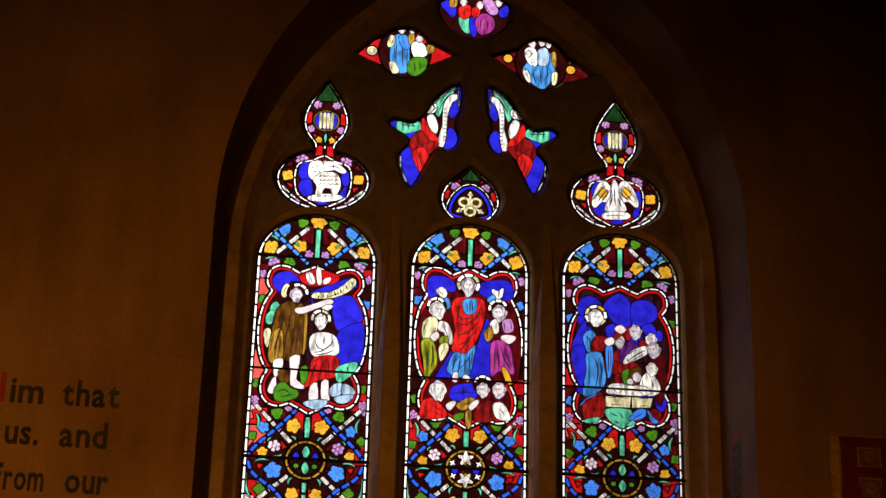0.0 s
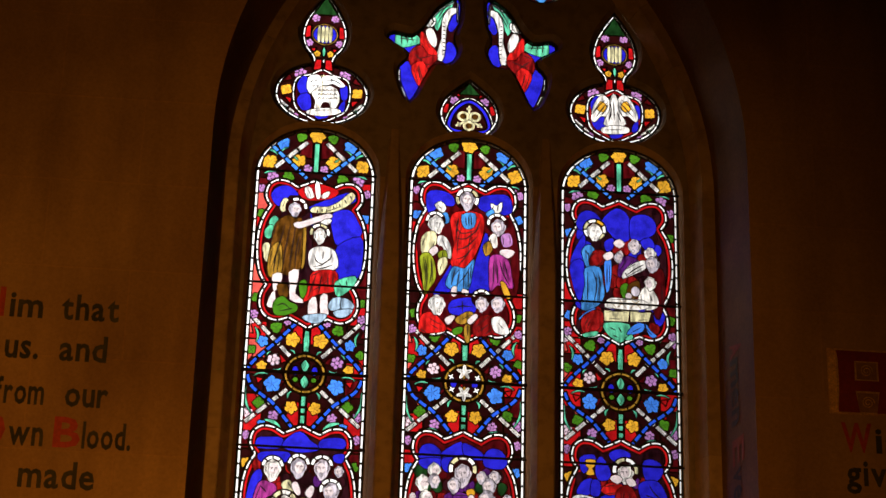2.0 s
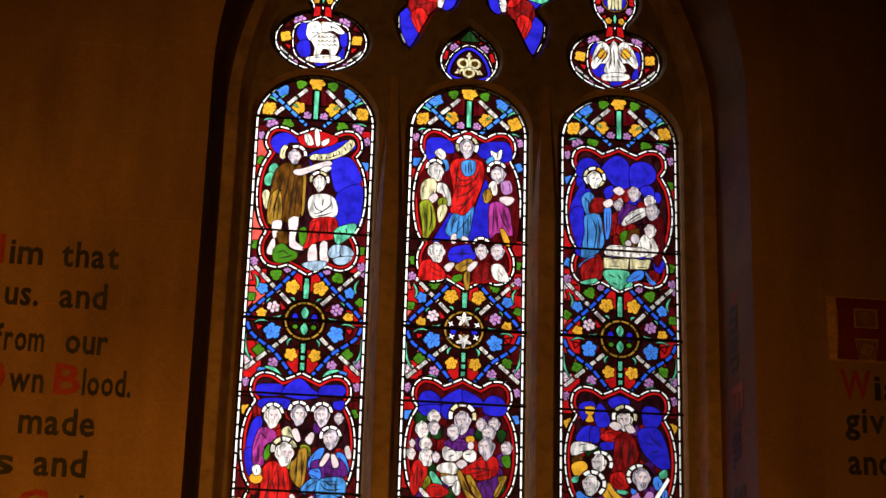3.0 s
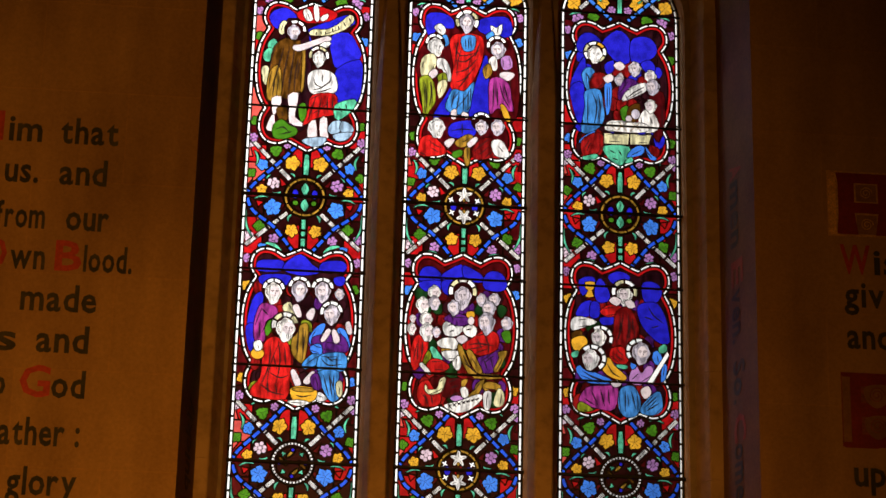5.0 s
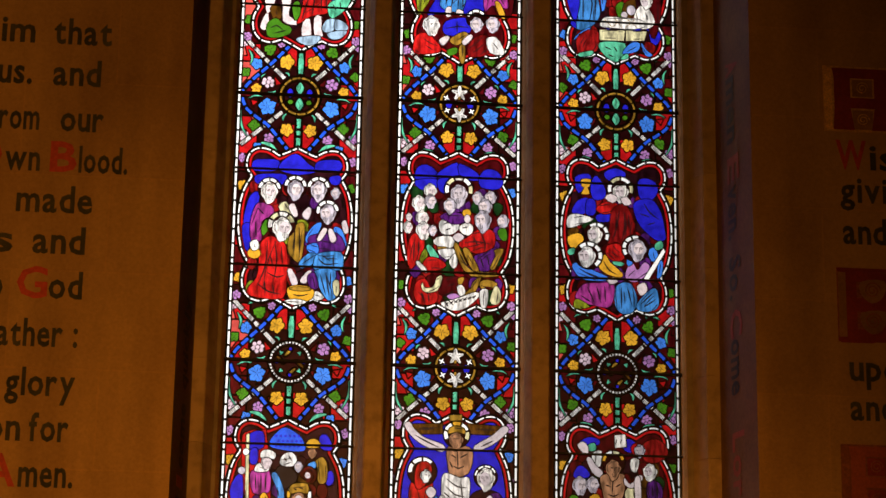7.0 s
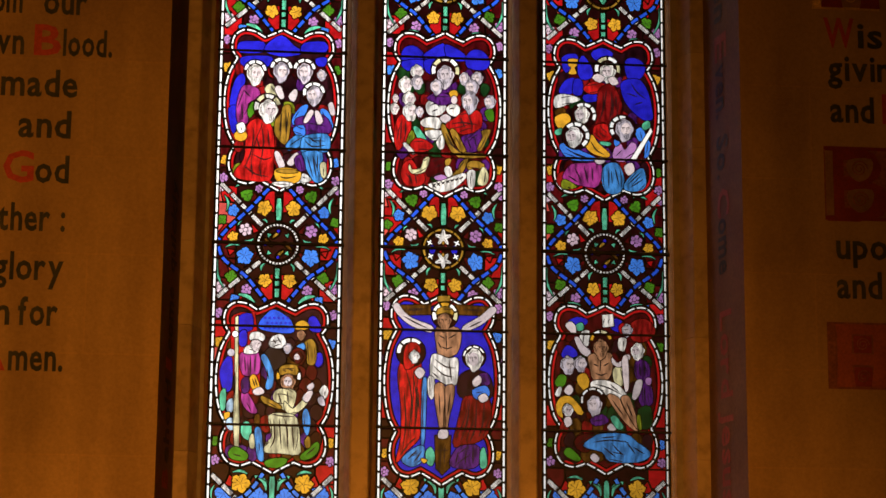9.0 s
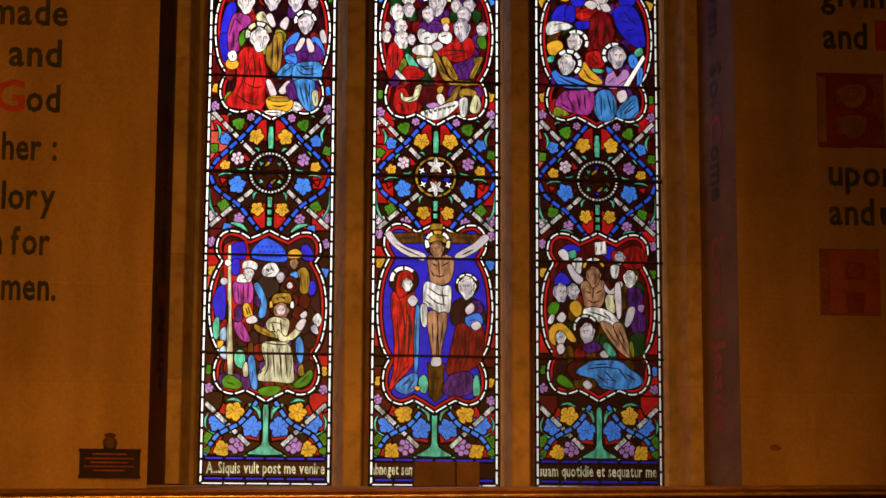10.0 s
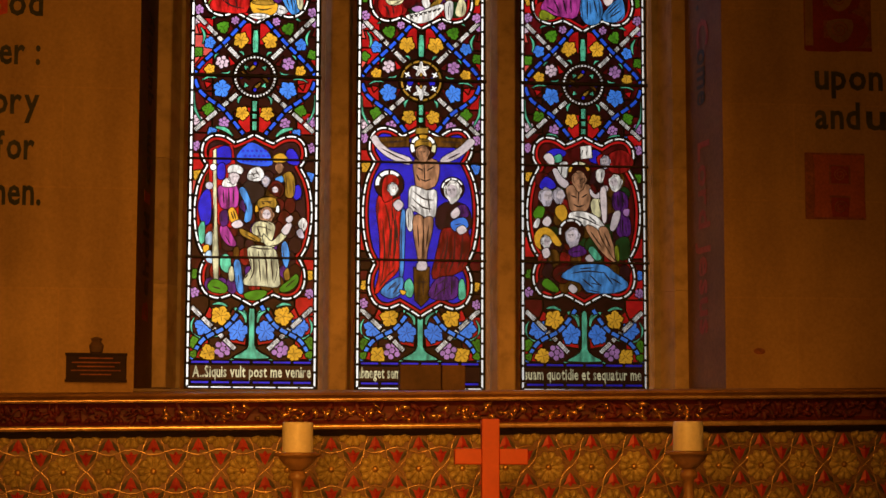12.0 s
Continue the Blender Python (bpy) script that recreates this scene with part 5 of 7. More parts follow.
def betrayal(g):
    c = Cartoon(g, -0.6064, 2.3087, 464, 500, 1.999, 0.036, 0.037, 2.021)
    c.p("red", 390, 392, 400, 372, 425, 370, 432, 380, 440, 500, 400, 500)
    c.p("blue", 404, 376, 425, 372, 426, 398, 404, 400)
    c.p("strap", 440, 388, 450, 374, 466, 364, 490, 378, 498, 390, 500, 402, 480, 404, 444, 398, plain=True)
    for row in range(3):
        for k in range(6):
            c.e("blue", 450 + 8 * k + 4 * (row % 2), 378 + 9 * row, 2.4, 2.2, lead=0.0)
    c.p("blue", 528, 380, 538, 376, 548, 392, 546, 402, 530, 398)
    c.p("blue", 406, 405, 416, 402, 416, 425, 406, 426)
    c.p("blue", 535, 450, 548, 440, 552, 455, 544, 464)
    c.p("blue", 372, 470, 382, 450, 391, 452, 391, 500, 380, 508, 373, 490)
    c.p("shade", 450, 442, 466, 430, 486, 446, 480, 465, 455, 470)
    c.p("mint", 372, 515, 380, 505, 380, 536, 374, 540)
    c.p("ice", 384, 530, 392, 522, 394, 540, 386, 546)
    c.p("yellow", 380, 548, 388, 546, 386, 556, 381, 556)
    c.p("ice", 384, 560, 392, 556, 394, 575, 386, 572)
    c.p("cream", 398, 378, 401, 376, 402, 505, 405, 560, 404, 605, 399, 608, 396, 560, 398, 505, steps=1)
    c.e("white", 397, 407, 6, 6)
    c.e("hair", 390, 440, 7, 7)
    c.p("magenta", 406, 446, 416, 440, 438, 442, 440, 470, 434, 478, 412, 478, plain=True)
    c.trace((414, 446, 416, 474), (424, 444, 425, 476), (433, 446, 432, 474))
    c.p("sky", 444, 448, 452, 446, 464, 475, 462, 500, 452, 502, 456, 478)
    c.p("linen", 414, 440, 420, 428, 436, 434, 434, 440)
    c.head(434, 425, 11, 0.5, "skin", "skin", True)
    c.p("linen", 424, 416, 426, 406, 438, 404, 448, 410, 446, 418, 434, 414, plain=True)
    c.p("yellow", 424, 486, 432, 480, 440, 500, 434, 506, 427, 500)
    c.trace((428, 486, 433, 500), (432, 484, 437, 500))
    c.p("skin", 430, 508, 442, 502, 448, 510, 436, 514)
    c.p("magenta", 410, 512, 418, 510, 430, 530, 436, 545, 424, 544, 412, 530)
    c.p("purple", 410, 490, 420, 484, 422, 505, 412, 510)
    c.p("linen", 458, 424, 464, 412, 478, 408, 486, 420, 480, 430, 464, 430)
    c.trace((464, 416, 470, 424), (472, 412, 478, 422))
    c.head(490, 432, 9, -0.4)
    c.p("yellow", 504, 396, 508, 386, 520, 384, 528, 394, 516, 398)
    c.head(514, 408, 9, -0.3, "tan", "tan", False)
    c.p("gold", 520, 424, 532, 416, 540, 430, 538, 458, 526, 458, 526, 436)
    c.p("sky", 508, 428, 518, 424, 520, 432, 510, 434)
    c.p("crimson", 494, 445, 508, 432, 522, 444, 514, 460)
    c.head(508, 448, 10, -0.4, "crimson", "skin")
    c.halo(492, 482, 22, ("white", "yellow", "white"), -20, 200, 5)
    c.head(491, 492, 15, 0.0, "tan", "skin", True, 0.2)
    c.p("gold", 478, 478, 478, 466, 492, 462, 506, 464, 506, 478, 492, 475)
    c.trace((482, 470, 488, 473), (492, 468, 500, 472))
    c.p("cream", 466, 520, 470, 508, 484, 504, 502, 508, 504, 520, 496, 540, 476, 536)
    c.p("cream", 486, 528, 500, 540, 518, 524, 524, 530, 502, 548, 488, 542)
    c.p("cream", 458, 552, 484, 548, 506, 556, 512, 600, 510, 618, 480, 616, 452, 614, 454, 600, 464, 586)
    c.trace((466, 556, 468, 590, 460, 608), (476, 556, 480, 610), (488, 556, 492, 614), (498, 560, 502, 612), (458, 596, 452, 604), (474, 512, 480, 530), (490, 508, 492, 530), (460, 548, 484, 552, 502, 552))
    c.p("gold", 444, 518, 452, 520, 478, 534, 474, 538, 450, 528)
    c.p("skin", 518, 520, 528, 508, 534, 510, 526, 526)
    c.p("skin", 526, 500, 534, 494, 536, 500, 530, 505)
    c.p("linen", 548, 508, 556, 498, 562, 508, 556, 520)
    c.p("hair", 545, 522, 552, 518, 556, 532, 548, 530)
    c.p("sky", 518, 548, 524, 540, 530, 560, 526, 584, 520, 572)
    c.p("amber", 434, 552, 440, 550, 440, 570, 434, 568)
    c.p("mint", 410, 570, 418, 562, 426, 570, 424, 592, 412, 586)
    c.p("sky", 434, 576, 442, 574, 446, 600, 448, 628, 440, 626, 436, 604)
    c.p("cream", 425, 590, 430, 584, 432, 605, 426, 606)
    c.p("green", 388, 615, 400, 606, 420, 618, 416, 628, 394, 626)
    c.p("green", 514, 622, 528, 610, 542, 598, 546, 606, 538, 620, 520, 628)
    c.p("green", 452, 632, 470, 626, 490, 628, 478, 640, 458, 640)
    c.p("gold", 522, 595, 528, 588, 530, 604, 524, 606)
    c.trace((395, 618, 410, 622), (524, 620, 540, 606))


def calvary(g):
    c = Cartoon(g, -0.0036, 2.3200, 763, 500, 2.036, 0.011, 0.038, 2.040)
    c.p("amber", 682, 356, 742, 354, 742, 370, 684, 372, steps=1)
    c.p("amber", 788, 354, 848, 358, 846, 372, 788, 370, steps=1)
    c.p("amber", 752, 586, 778, 586, 776, 640, 764, 652, 754, 642, steps=1)
    c.trace((756, 610, 774, 611), (700, 362, 735, 361), (800, 362, 840, 364))
    c.p("skin", 677, 358, 684, 352, 694, 366, 712, 380, 744, 392, 742, 402, 712, 392, 690, 376)
    c.p("skin", 858, 360, 850, 358, 832, 374, 802, 392, 804, 400, 832, 388, 856, 368)
    c.trace((694, 374, 716, 386, 738, 396), (810, 394, 834, 382))
    c.p("robe", 694, 448, 702, 424, 716, 422, 724, 440, 726, 475, 728, 520, 728, 560, 722, 590, 700, 612, 684, 630, 692, 590, 692, 530, 686, 478)
    c.trace((700, 470, 710, 520, 704, 590), (712, 480, 720, 530, 714, 585), (696, 500, 700, 560, 694, 612), (708, 440, 700, 470), (690, 620, 705, 600), (720, 500, 724, 550), (704, 600, 718, 588))
    c.halo(708, 438, 25, ("white",), 40, 190, 3)
    c.p("robe", 696, 452, 700, 428, 714, 422, 724, 432, 720, 446, 712, 462, 700, 468, plain=True)
    c.head(715, 446, 11, 0.6, "linen", "linen", False)
    c.p("skin", 716, 474, 724, 466, 732, 474, 724, 484)
    c.p("sky", 730, 490, 735, 488, 734, 540, 732, 590, 728, 600, 728, 540)
    c.p("sky", 694, 626, 706, 614, 722, 604, 732, 606, 728, 628, 714, 638, 700, 634)
    c.trace((704, 626, 720, 610), (714, 632, 728, 612))
    c.p("mint", 736, 614, 744, 606, 750, 620, 746, 636, 738, 632)
    c.p("yellow", 728, 626, 736, 628, 732, 632)
    c.p("plum", 792, 490, 800, 476, 820, 470, 846, 480, 852, 510, 840, 520, 796, 516)
    c.p("cloak", 802, 520, 816, 516, 846, 522, 848, 560, 836, 590, 786, 604, 790, 570, 796, 545)
    c.trace((812, 522, 808, 560, 796, 596), (824, 522, 822, 570, 812, 596), (838, 524, 836, 560, 828, 588))
    c.p("purple", 778, 634, 790, 608, 810, 602, 828, 606, 826, 636, 800, 642)
    c.trace((792, 612, 788, 634), (806, 608, 804, 636), (818, 608, 818, 634))
    c.p("purple", 828, 480, 842, 476, 848, 492, 836, 496)
    c.p("azure", 818, 506, 838, 498, 846, 506, 844, 516, 824, 520)
    c.p("skin", 818, 490, 828, 480, 832, 490, 822, 498)
    c.p("skin", 828, 518, 838, 512, 844, 520, 834, 526)
    c.halo(820, 446, 20, ("white",), 20, 180, 4, 0.2)
    c.head(820, 450, 18, -0.2, "linen", "skin", False, 0.1)
    c.p("mint", 832, 614, 838, 608, 842, 636, 832, 640)
    c.p("tan", 752, 398, 766, 392, 790, 396, 796, 410, 788, 440, 760, 446, 754, 425, plain=True)
    c.trace((770, 400, 771, 436), (758, 408, 768, 414), (774, 414, 788, 406), (762, 428, 772, 432, 782, 428), (756, 420, 762, 432))
    c.p("linen", 744, 450, 752, 442, 774, 450, 790, 450, 790, 480, 786, 496, 770, 494, 752, 484, 744, 490, plain=True)
    c.p("linen", 739, 486, 746, 482, 750, 500, 746, 520, 740, 512)
    c.trace((750, 450, 770, 464, 788, 466), (748, 462, 766, 478, 784, 482), (746, 474, 758, 484), (776, 454, 780, 490))
    c.p("tan", 752, 496, 766, 496, 768, 520, 766, 560, 768, 582, 762, 584, 758, 560, 752, 525, plain=True)
    c.p("tan", 770, 500, 784, 498, 782, 524, 774, 556, 772, 582, 768, 580, 768, 548, 770, 520, plain=True)
    c.trace((768, 500, 769, 575), (758, 510, 760, 550), (778, 510, 773, 550))
    c.p("skin", 760, 576, 772, 576, 772, 588, 758, 588)
    c.halo(768, 372, 23, ("cream", "white", "yellow", "white", "white"), -30, 210, 5, 0.34)
    c.head(767, 382, 14, -0.1, "tan", "tan", True, 0.3)
    c.p("gold", 754, 370, 756, 362, 768, 358, 780, 362, 782, 370, 768, 366, steps=2)
    c.p("gold", 756, 339, 776, 338, 776, 346, 756, 347, steps=1)


def descent(g):
    c = Cartoon(g, 0.5978, 2.3209, 1056, 505, 2.072, -0.014, 0.038, 2.057)
    c.p("cloak", 1098, 386, 1120, 378, 1136, 390, 1138, 406, 1118, 418, 1098, 412, plain=True)
    c.p("blue", 1062, 384, 1072, 378, 1084, 388, 1078, 400, 1064, 396)
    c.p("red", 1076, 392, 1084, 386, 1086, 402, 1080, 404)
    c.p("blue", 985, 386, 1000, 376, 1018, 380, 1014, 388)
    c.p("blue", 976, 438, 985, 426, 998, 434, 1000, 444, 978, 446)
    c.p("linen", 1047, 372, 1064, 370, 1066, 390, 1048, 392, steps=1)
    c.p("mint", 1000, 390, 1010, 386, 1012, 396, 1002, 398)
    c.p("linen", 1008, 404, 1022, 400, 1020, 425, 1010, 420)
    c.p("linen", 1076, 414, 1088, 414, 1084, 434, 1076, 430)
    c.p("skin", 982, 390, 990, 384, 998, 392, 998, 404, 992, 402)
    c.p("skin", 998, 414, 1004, 412, 1012, 425, 1024, 436, 1020, 444, 1008, 436)
    c.p("tan", 1022, 446, 1036, 440, 1060, 440, 1064, 458, 1056, 484, 1032, 486, 1026, 468, plain=True)
    c.trace((1044, 444, 1042, 474), (1030, 458, 1040, 462), (1048, 462, 1058, 456), (1034, 474, 1044, 478, 1054, 474))
    c.p("cream", 1066, 470, 1076, 462, 1084, 480, 1080, 496, 1068, 488)
    c.p("linen", 1028, 490, 1052, 488, 1076, 498, 1088, 516, 1070, 518, 1050, 510, 1030, 504, plain=True)
    c.trace((1034, 494, 1056, 500, 1080, 512), (1032, 500, 1050, 506), (1060, 494, 1076, 508))
    c.p("tan", 1056, 514, 1074, 518, 1084, 540, 1106, 566, 1110, 574, 1100, 572, 1078, 550, plain=True)
    c.p("tan", 1080, 518, 1092, 516, 1100, 536, 1110, 570, 1104, 566, 1090, 542, plain=True)
    c.trace((1064, 522, 1084, 550), (1088, 524, 1100, 552))
    c.halo(1044, 418, 20, ("yellow", "cream", "white", "yellow"), 10, 180, 4, 0.3)
    c.head(1044, 430, 15, 0.2, "tan", "tan", True, 0.25)
    c.p("skin", 1064, 448, 1074, 458, 1090, 442, 1094, 448, 1078, 462, 1066, 458)
    c.p("skin", 1082, 452, 1090, 446, 1092, 490, 1090, 505, 1086, 500)
    c.p("purple", 1104, 460, 1112, 450, 1128, 460, 1128, 484, 1116, 488, 1106, 480)
    c.p("purple", 1112, 500, 1122, 490, 1132, 500, 1134, 526, 1120, 532, 1112, 524)
    c.p("mauve", 1124, 484, 1132, 484, 1130, 494, 1124, 492)
    c.trace((1112, 456, 1114, 480), (1120, 456, 1122, 482), (1120, 498, 1122, 526))
    c.p("skin", 1100, 515, 1106, 490, 1116, 488, 1112, 508, 1104, 520)
    c.p("moss", 1110, 540, 1130, 534, 1132, 566, 1114, 570)
    c.p("olive", 1108, 552, 1112, 550, 1114, 572, 1110, 570)
    c.head(1090, 398, 11, -0.3)
    c.head(1108, 435, 14, -0.5, "linen")
    c.p("green", 964, 490, 972, 478, 982, 482, 978, 496, 968, 498)
    c.p("yellow", 1004, 480, 1016, 476, 1022, 490, 1016, 504, 1004, 492)
    c.head(986, 460, 15, 0.5, "hair")
    c.head(1008, 458, 13, 0.5, "hair")
    c.p("linen", 964, 512, 970, 500, 974, 502, 970, 514)
    c.p("skin", 980, 506, 988, 496, 994, 504, 988, 512)
    c.p("yellow", 968, 545, 966, 530, 974, 518, 988, 516, 1000, 526, 1012, 544, 1004, 546, 990, 530, 980, 526, 974, 538, 976, 552, steps=2)
    c.head(986, 540, 11, 0.3, "linen", "skin", False)
    c.p("skin", 980, 556, 988, 552, 992, 562, 984, 568)
    c.halo(1030, 522, 22, ("white", "linen"), 30, 200, 4, 0.2)
    c.head(1032, 530, 15, -0.4, "hair", "skin", False, 0.5)
    c.p("purple", 1026, 556, 1046, 548, 1056, 560, 1034, 566)
    c.p("skin", 1056, 570, 1062, 564, 1070, 570, 1064, 576)
    c.p("mint", 1062, 556, 1068, 550, 1082, 568, 1074, 572)
    c.p("crimson", 1000, 590, 1020, 582, 1036, 592, 1020, 612, 1002, 606)
    c.p("sky", 1014, 602, 1030, 588, 1044, 582, 1086, 582, 1106, 596, 1128, 612, 1126, 622, 1104, 630, 1060, 628, 1046, 612)
    c.trace((1030, 596, 1060, 592, 1092, 596), (1048, 604, 1070, 622), (1062, 598, 1084, 620), (1086, 592, 1104, 616), (1044, 588, 1070, 586), (1100, 604, 1120, 616))
    c.p("green", 980, 614, 988, 606, 1006, 622, 1004, 628, 988, 622)
    c.p("skin", 1026, 622, 1032, 616, 1040, 624, 1034, 630)


# ---- the window ----
LIGHTS = (-0.600, -0.003, 0.590)
SPRING, SILL = 4.64, 1.705


def light_line(cx, half=0.232):
    head = ellipse(cx, SPRING, half, 0.205, 0, 24, 0, 180)
    return [(cx - half, SILL), (cx + half, SILL)] + head


def oval_line(cx):
    return ellipse(cx, 4.997, 0.187, 0.138, 0, 36)


def tear_line(cx):
    half = smooth([(0.046, 5.125), (0.046, 5.155), (0.078, 5.20), (0.092, 5.255), (0.080, 5.32), (0.045, 5.39), (0, 5.455)], 4, False)
    return [(cx + x, z) for x, z in half] + [(cx - x, z) for x, z in half[:-1]][::-1]


def ogee_line(cx):
    half = smooth([(0, 4.848), (0.065, 4.858), (0.108, 4.905), (0.119, 4.96), (0.095, 5.02), (0.05, 5.065), (0, 5.105)], 4, False)
    return [(cx + x, z) for x, z in half] + [(cx - x, z) for x, z in half[1:-1]][::-1]


def lens(x0, z0, x1, z1, fat, steps=10):
    a, b = Vector((x0, z0)), Vector((x1, z1))
    d = b - a
    n = Vector((-d.y, d.x)).normalized()
    up = [a + d * (i / steps) + n * fat * math.sin(math.pi * i / steps) for i in range(steps + 1)]
    down = [a + d * (i / steps) - n * fat * math.sin(math.pi * i / steps) for i in range(1, steps)]
    return [tuple(p) for p in up + down[::-1]][::-1]


def mouchette(s):
    pts = [(0.060, 5.478), (0.056, 5.36), (0.076, 5.29), (0.060, 5.225), (0.092, 5.165), (0.155, 5.158), (0.190, 5.10), (0.248, 4.990), (0.292, 5.07), (0.298, 5.14), (0.258, 5.205), (0.342, 5.265), (0.318, 5.302), (0.245, 5.292), (0.190, 5.345), (0.145, 5.425)]
    return smooth([(s * x, z) for x, z in pts], 3)


def arch_line(half, spring, foot, focus=0.62, steps=20):
    """A pointed arch on straight jambs."""
    r = half + focus
    top = math.acos(focus / r)
    right = [(-focus + r * math.cos(top * i / steps), spring + r * math.sin(top * i / steps)) for i in range(steps + 1)]
    return [(-half, foot), (half, foot)] + right + [(-x, z) for x, z in right[:-1]][::-1]


OPENINGS = []
for cx in LIGHTS:
    OPENINGS.append(light_line(cx))
for cx in (LIGHTS[0] + 0.006, LIGHTS[2] - 0.014):
    OPENINGS += [oval_line(cx), tear_line(cx)]
OPENINGS.append(ogee_line(-0.008))
OPENINGS += [ellipse(-0.290, 5.606, 0.112, 0.125, 0, 28), lens(-0.535, 5.607, -0.075, 5.612, 0.084)]
OPENINGS += [ellipse(0.272, 5.597, 0.112, 0.125, 0, 28), lens(0.060, 5.622, 0.495, 5.560, 0.084)]
OPENINGS.append(ellipse(-0.006, 5.832, 0.150, 0.140, 0, 32))
OPENINGS += [mouchette(-1), mouchette(1)]

window = tagged(new("window_1"), "tall three-light pointed church window of stained glass in stone tracery", "window", "", "structure")


STONE_HOLES = OPENINGS[:3] + [union_line(OPENINGS[3:5]), union_line(OPENINGS[5:7]), OPENINGS[7], union_line(OPENINGS[8:10]), union_line(OPENINGS[10:12])] + OPENINGS[12:]


def tracery():
    """The stone face with splayed openings; the mullions are parts of their own."""
    face = -0.034
    outer = arch_line(0.925, 4.6, 1.70)
    holes = [inset(o, -0.017) for o in STONE_HOLES]
    pts, tris, owners = overlay([outer] + holes)
    groups = {"head": [], "left": [], "right": []}
    for tri, own in zip(tris, owners):
        if 0 not in own or len(own) > 1:
            continue
        mid = sum((pts[i] for i in tri), Vector((0, 0))) / 3
        high = max(pts[i].y for i in tri)
        key = "head"
        if high < SPRING + 0.01 and -0.5 < mid.x < -0.1:
            key = "left"
        elif high < SPRING + 0.01 and 0.1 < mid.x < 0.5:
            key = "right"
        groups[key].append(tri)
    for key, own in groups.items():
        used = {i: n for n, i in enumerate(sorted({i for t in own for i in t}))}
        vs = [(pts[i].x, face, pts[i].y) for i in used]
        fs = [tuple(used[i] for i in t) for t in own]
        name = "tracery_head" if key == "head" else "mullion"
        mesh_object(name, vs, fs, DIMSTONE if key == "head" else STONE, window, "carved stone tracery" if key == "head" else "moulded stone mullion")
    for n, (o, h) in enumerate(zip(STONE_HOLES, holes)):
        count = len(o)
        mid = inset(o, -0.009)
        vs, fs = [], []
        for line, y in ((h, face), (mid, -0.020), (inset(o, -0.002), -0.006), (inset(o, 0.001), 0.03)):
            vs += [(x, y, z) for x, z in line]
        for ring in range(3):
            for i in range(count):
                j = (i + 1) % count
                fs.append((ring * count + i, ring * count + j, (ring + 1) * count + j, (ring + 1) * count + i))
        mesh_object("reveal", vs, fs, STONE if n < 3 else DIMSTONE, window, "chamfered stone reveal")
    # the outside face closes the stone
    vs = [(x, y, z) for y in (face, 0.03) for x, z in outer]
    n = len(outer)
    mesh_object("tracery_edge", vs, [(i, (i + 1) % n, n + (i + 1) % n, n + i) for i in range(n)], DIMSTONE, window)
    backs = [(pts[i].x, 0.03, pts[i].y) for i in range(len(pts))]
    mesh_object("tracery_back", backs, [tuple(t) for own in groups.values() for t in own], DIMSTONE, window)


tracery()
for x in ((LIGHTS[0] + LIGHTS[1]) / 2, (LIGHTS[1] + LIGHTS[2]) / 2):
    bm = bmesh.new()
    rings = []
    for z, k in ((1.70, 1.0), (4.25, 1.0), (4.50, 0.7), (4.70, 0.30), (4.87, 0.02)):
        rings.append([bm.verts.new((x + u * (0.35 + 0.65 * k), -0.030 + (y + 0.030) * k, z)) for u, y in ((-0.050, -0.030), (-0.046, -0.052), (-0.033, -0.098), (-0.027, -0.104), (0.027, -0.104), (0.033, -0.098), (0.046, -0.052), (0.050, -0.030))])
    for a, b in zip(rings, rings[1:]):
        for i in range(8):
            bm.faces.new((a[i], a[(i + 1) % 8], b[(i + 1) % 8], b[i]))
    bm.faces.new(rings[-1])
    bmesh.ops.recalc_face_normals(bm, faces=bm.faces)
    part("mullion_nose", bm, STONE, window, "moulded stone mullion nose")

PICTURES = (
    ((baptism, 4.620, 4.012, "dark"), (washing, 3.628, 3.019, "plum"), (betrayal, 2.615, 2.002, "plum")),
    ((ascension, 4.655, 3.990, "crimson"), (supper, 3.640, 3.015, "crimson"), (calvary, 2.655, 1.970, "blue")),
    ((raising, 4.620, 4.017, "plum"), (garden, 3.640, 3.022, "plum"), (descent, 2.632, 2.018, "crimson")),
)
CROWDS = {
    washing: ("plum", "purple", "crimson", "plum", "olive", "cloak"),
    supper: ("cloak", "crimson", "plum", "purple", "crimson", "moss"),
    garden: ("plum", "cloak", "crimson", "moss", "plum", "purple"),
    betrayal: ("plum", "crimson", "cloak", "amber", "purple", "plum", "dark"),
    descent: ("plum", "crimson", "cloak", "amber", "plum", "moss"),
    raising: ("plum", "blue", "plum", "cloak"),
}
KINDS = (("cross", "wheel"), ("lily", "lily"), ("cross", "wheel"))
WORDS = (("A..Siquis vult post me venire", -0.205, 0.415), ("abneget seme", -0.222, 0.165), ("suam quotidie et sequatur me", -0.218, 0.425))
PANEL_LABELS = ("leaded stained glass light with baptism, foot-washing and mocking scenes", "leaded stained glass light with ascension, supper and calvary scenes", "leaded stained glass light with raising, garden and descent scenes")

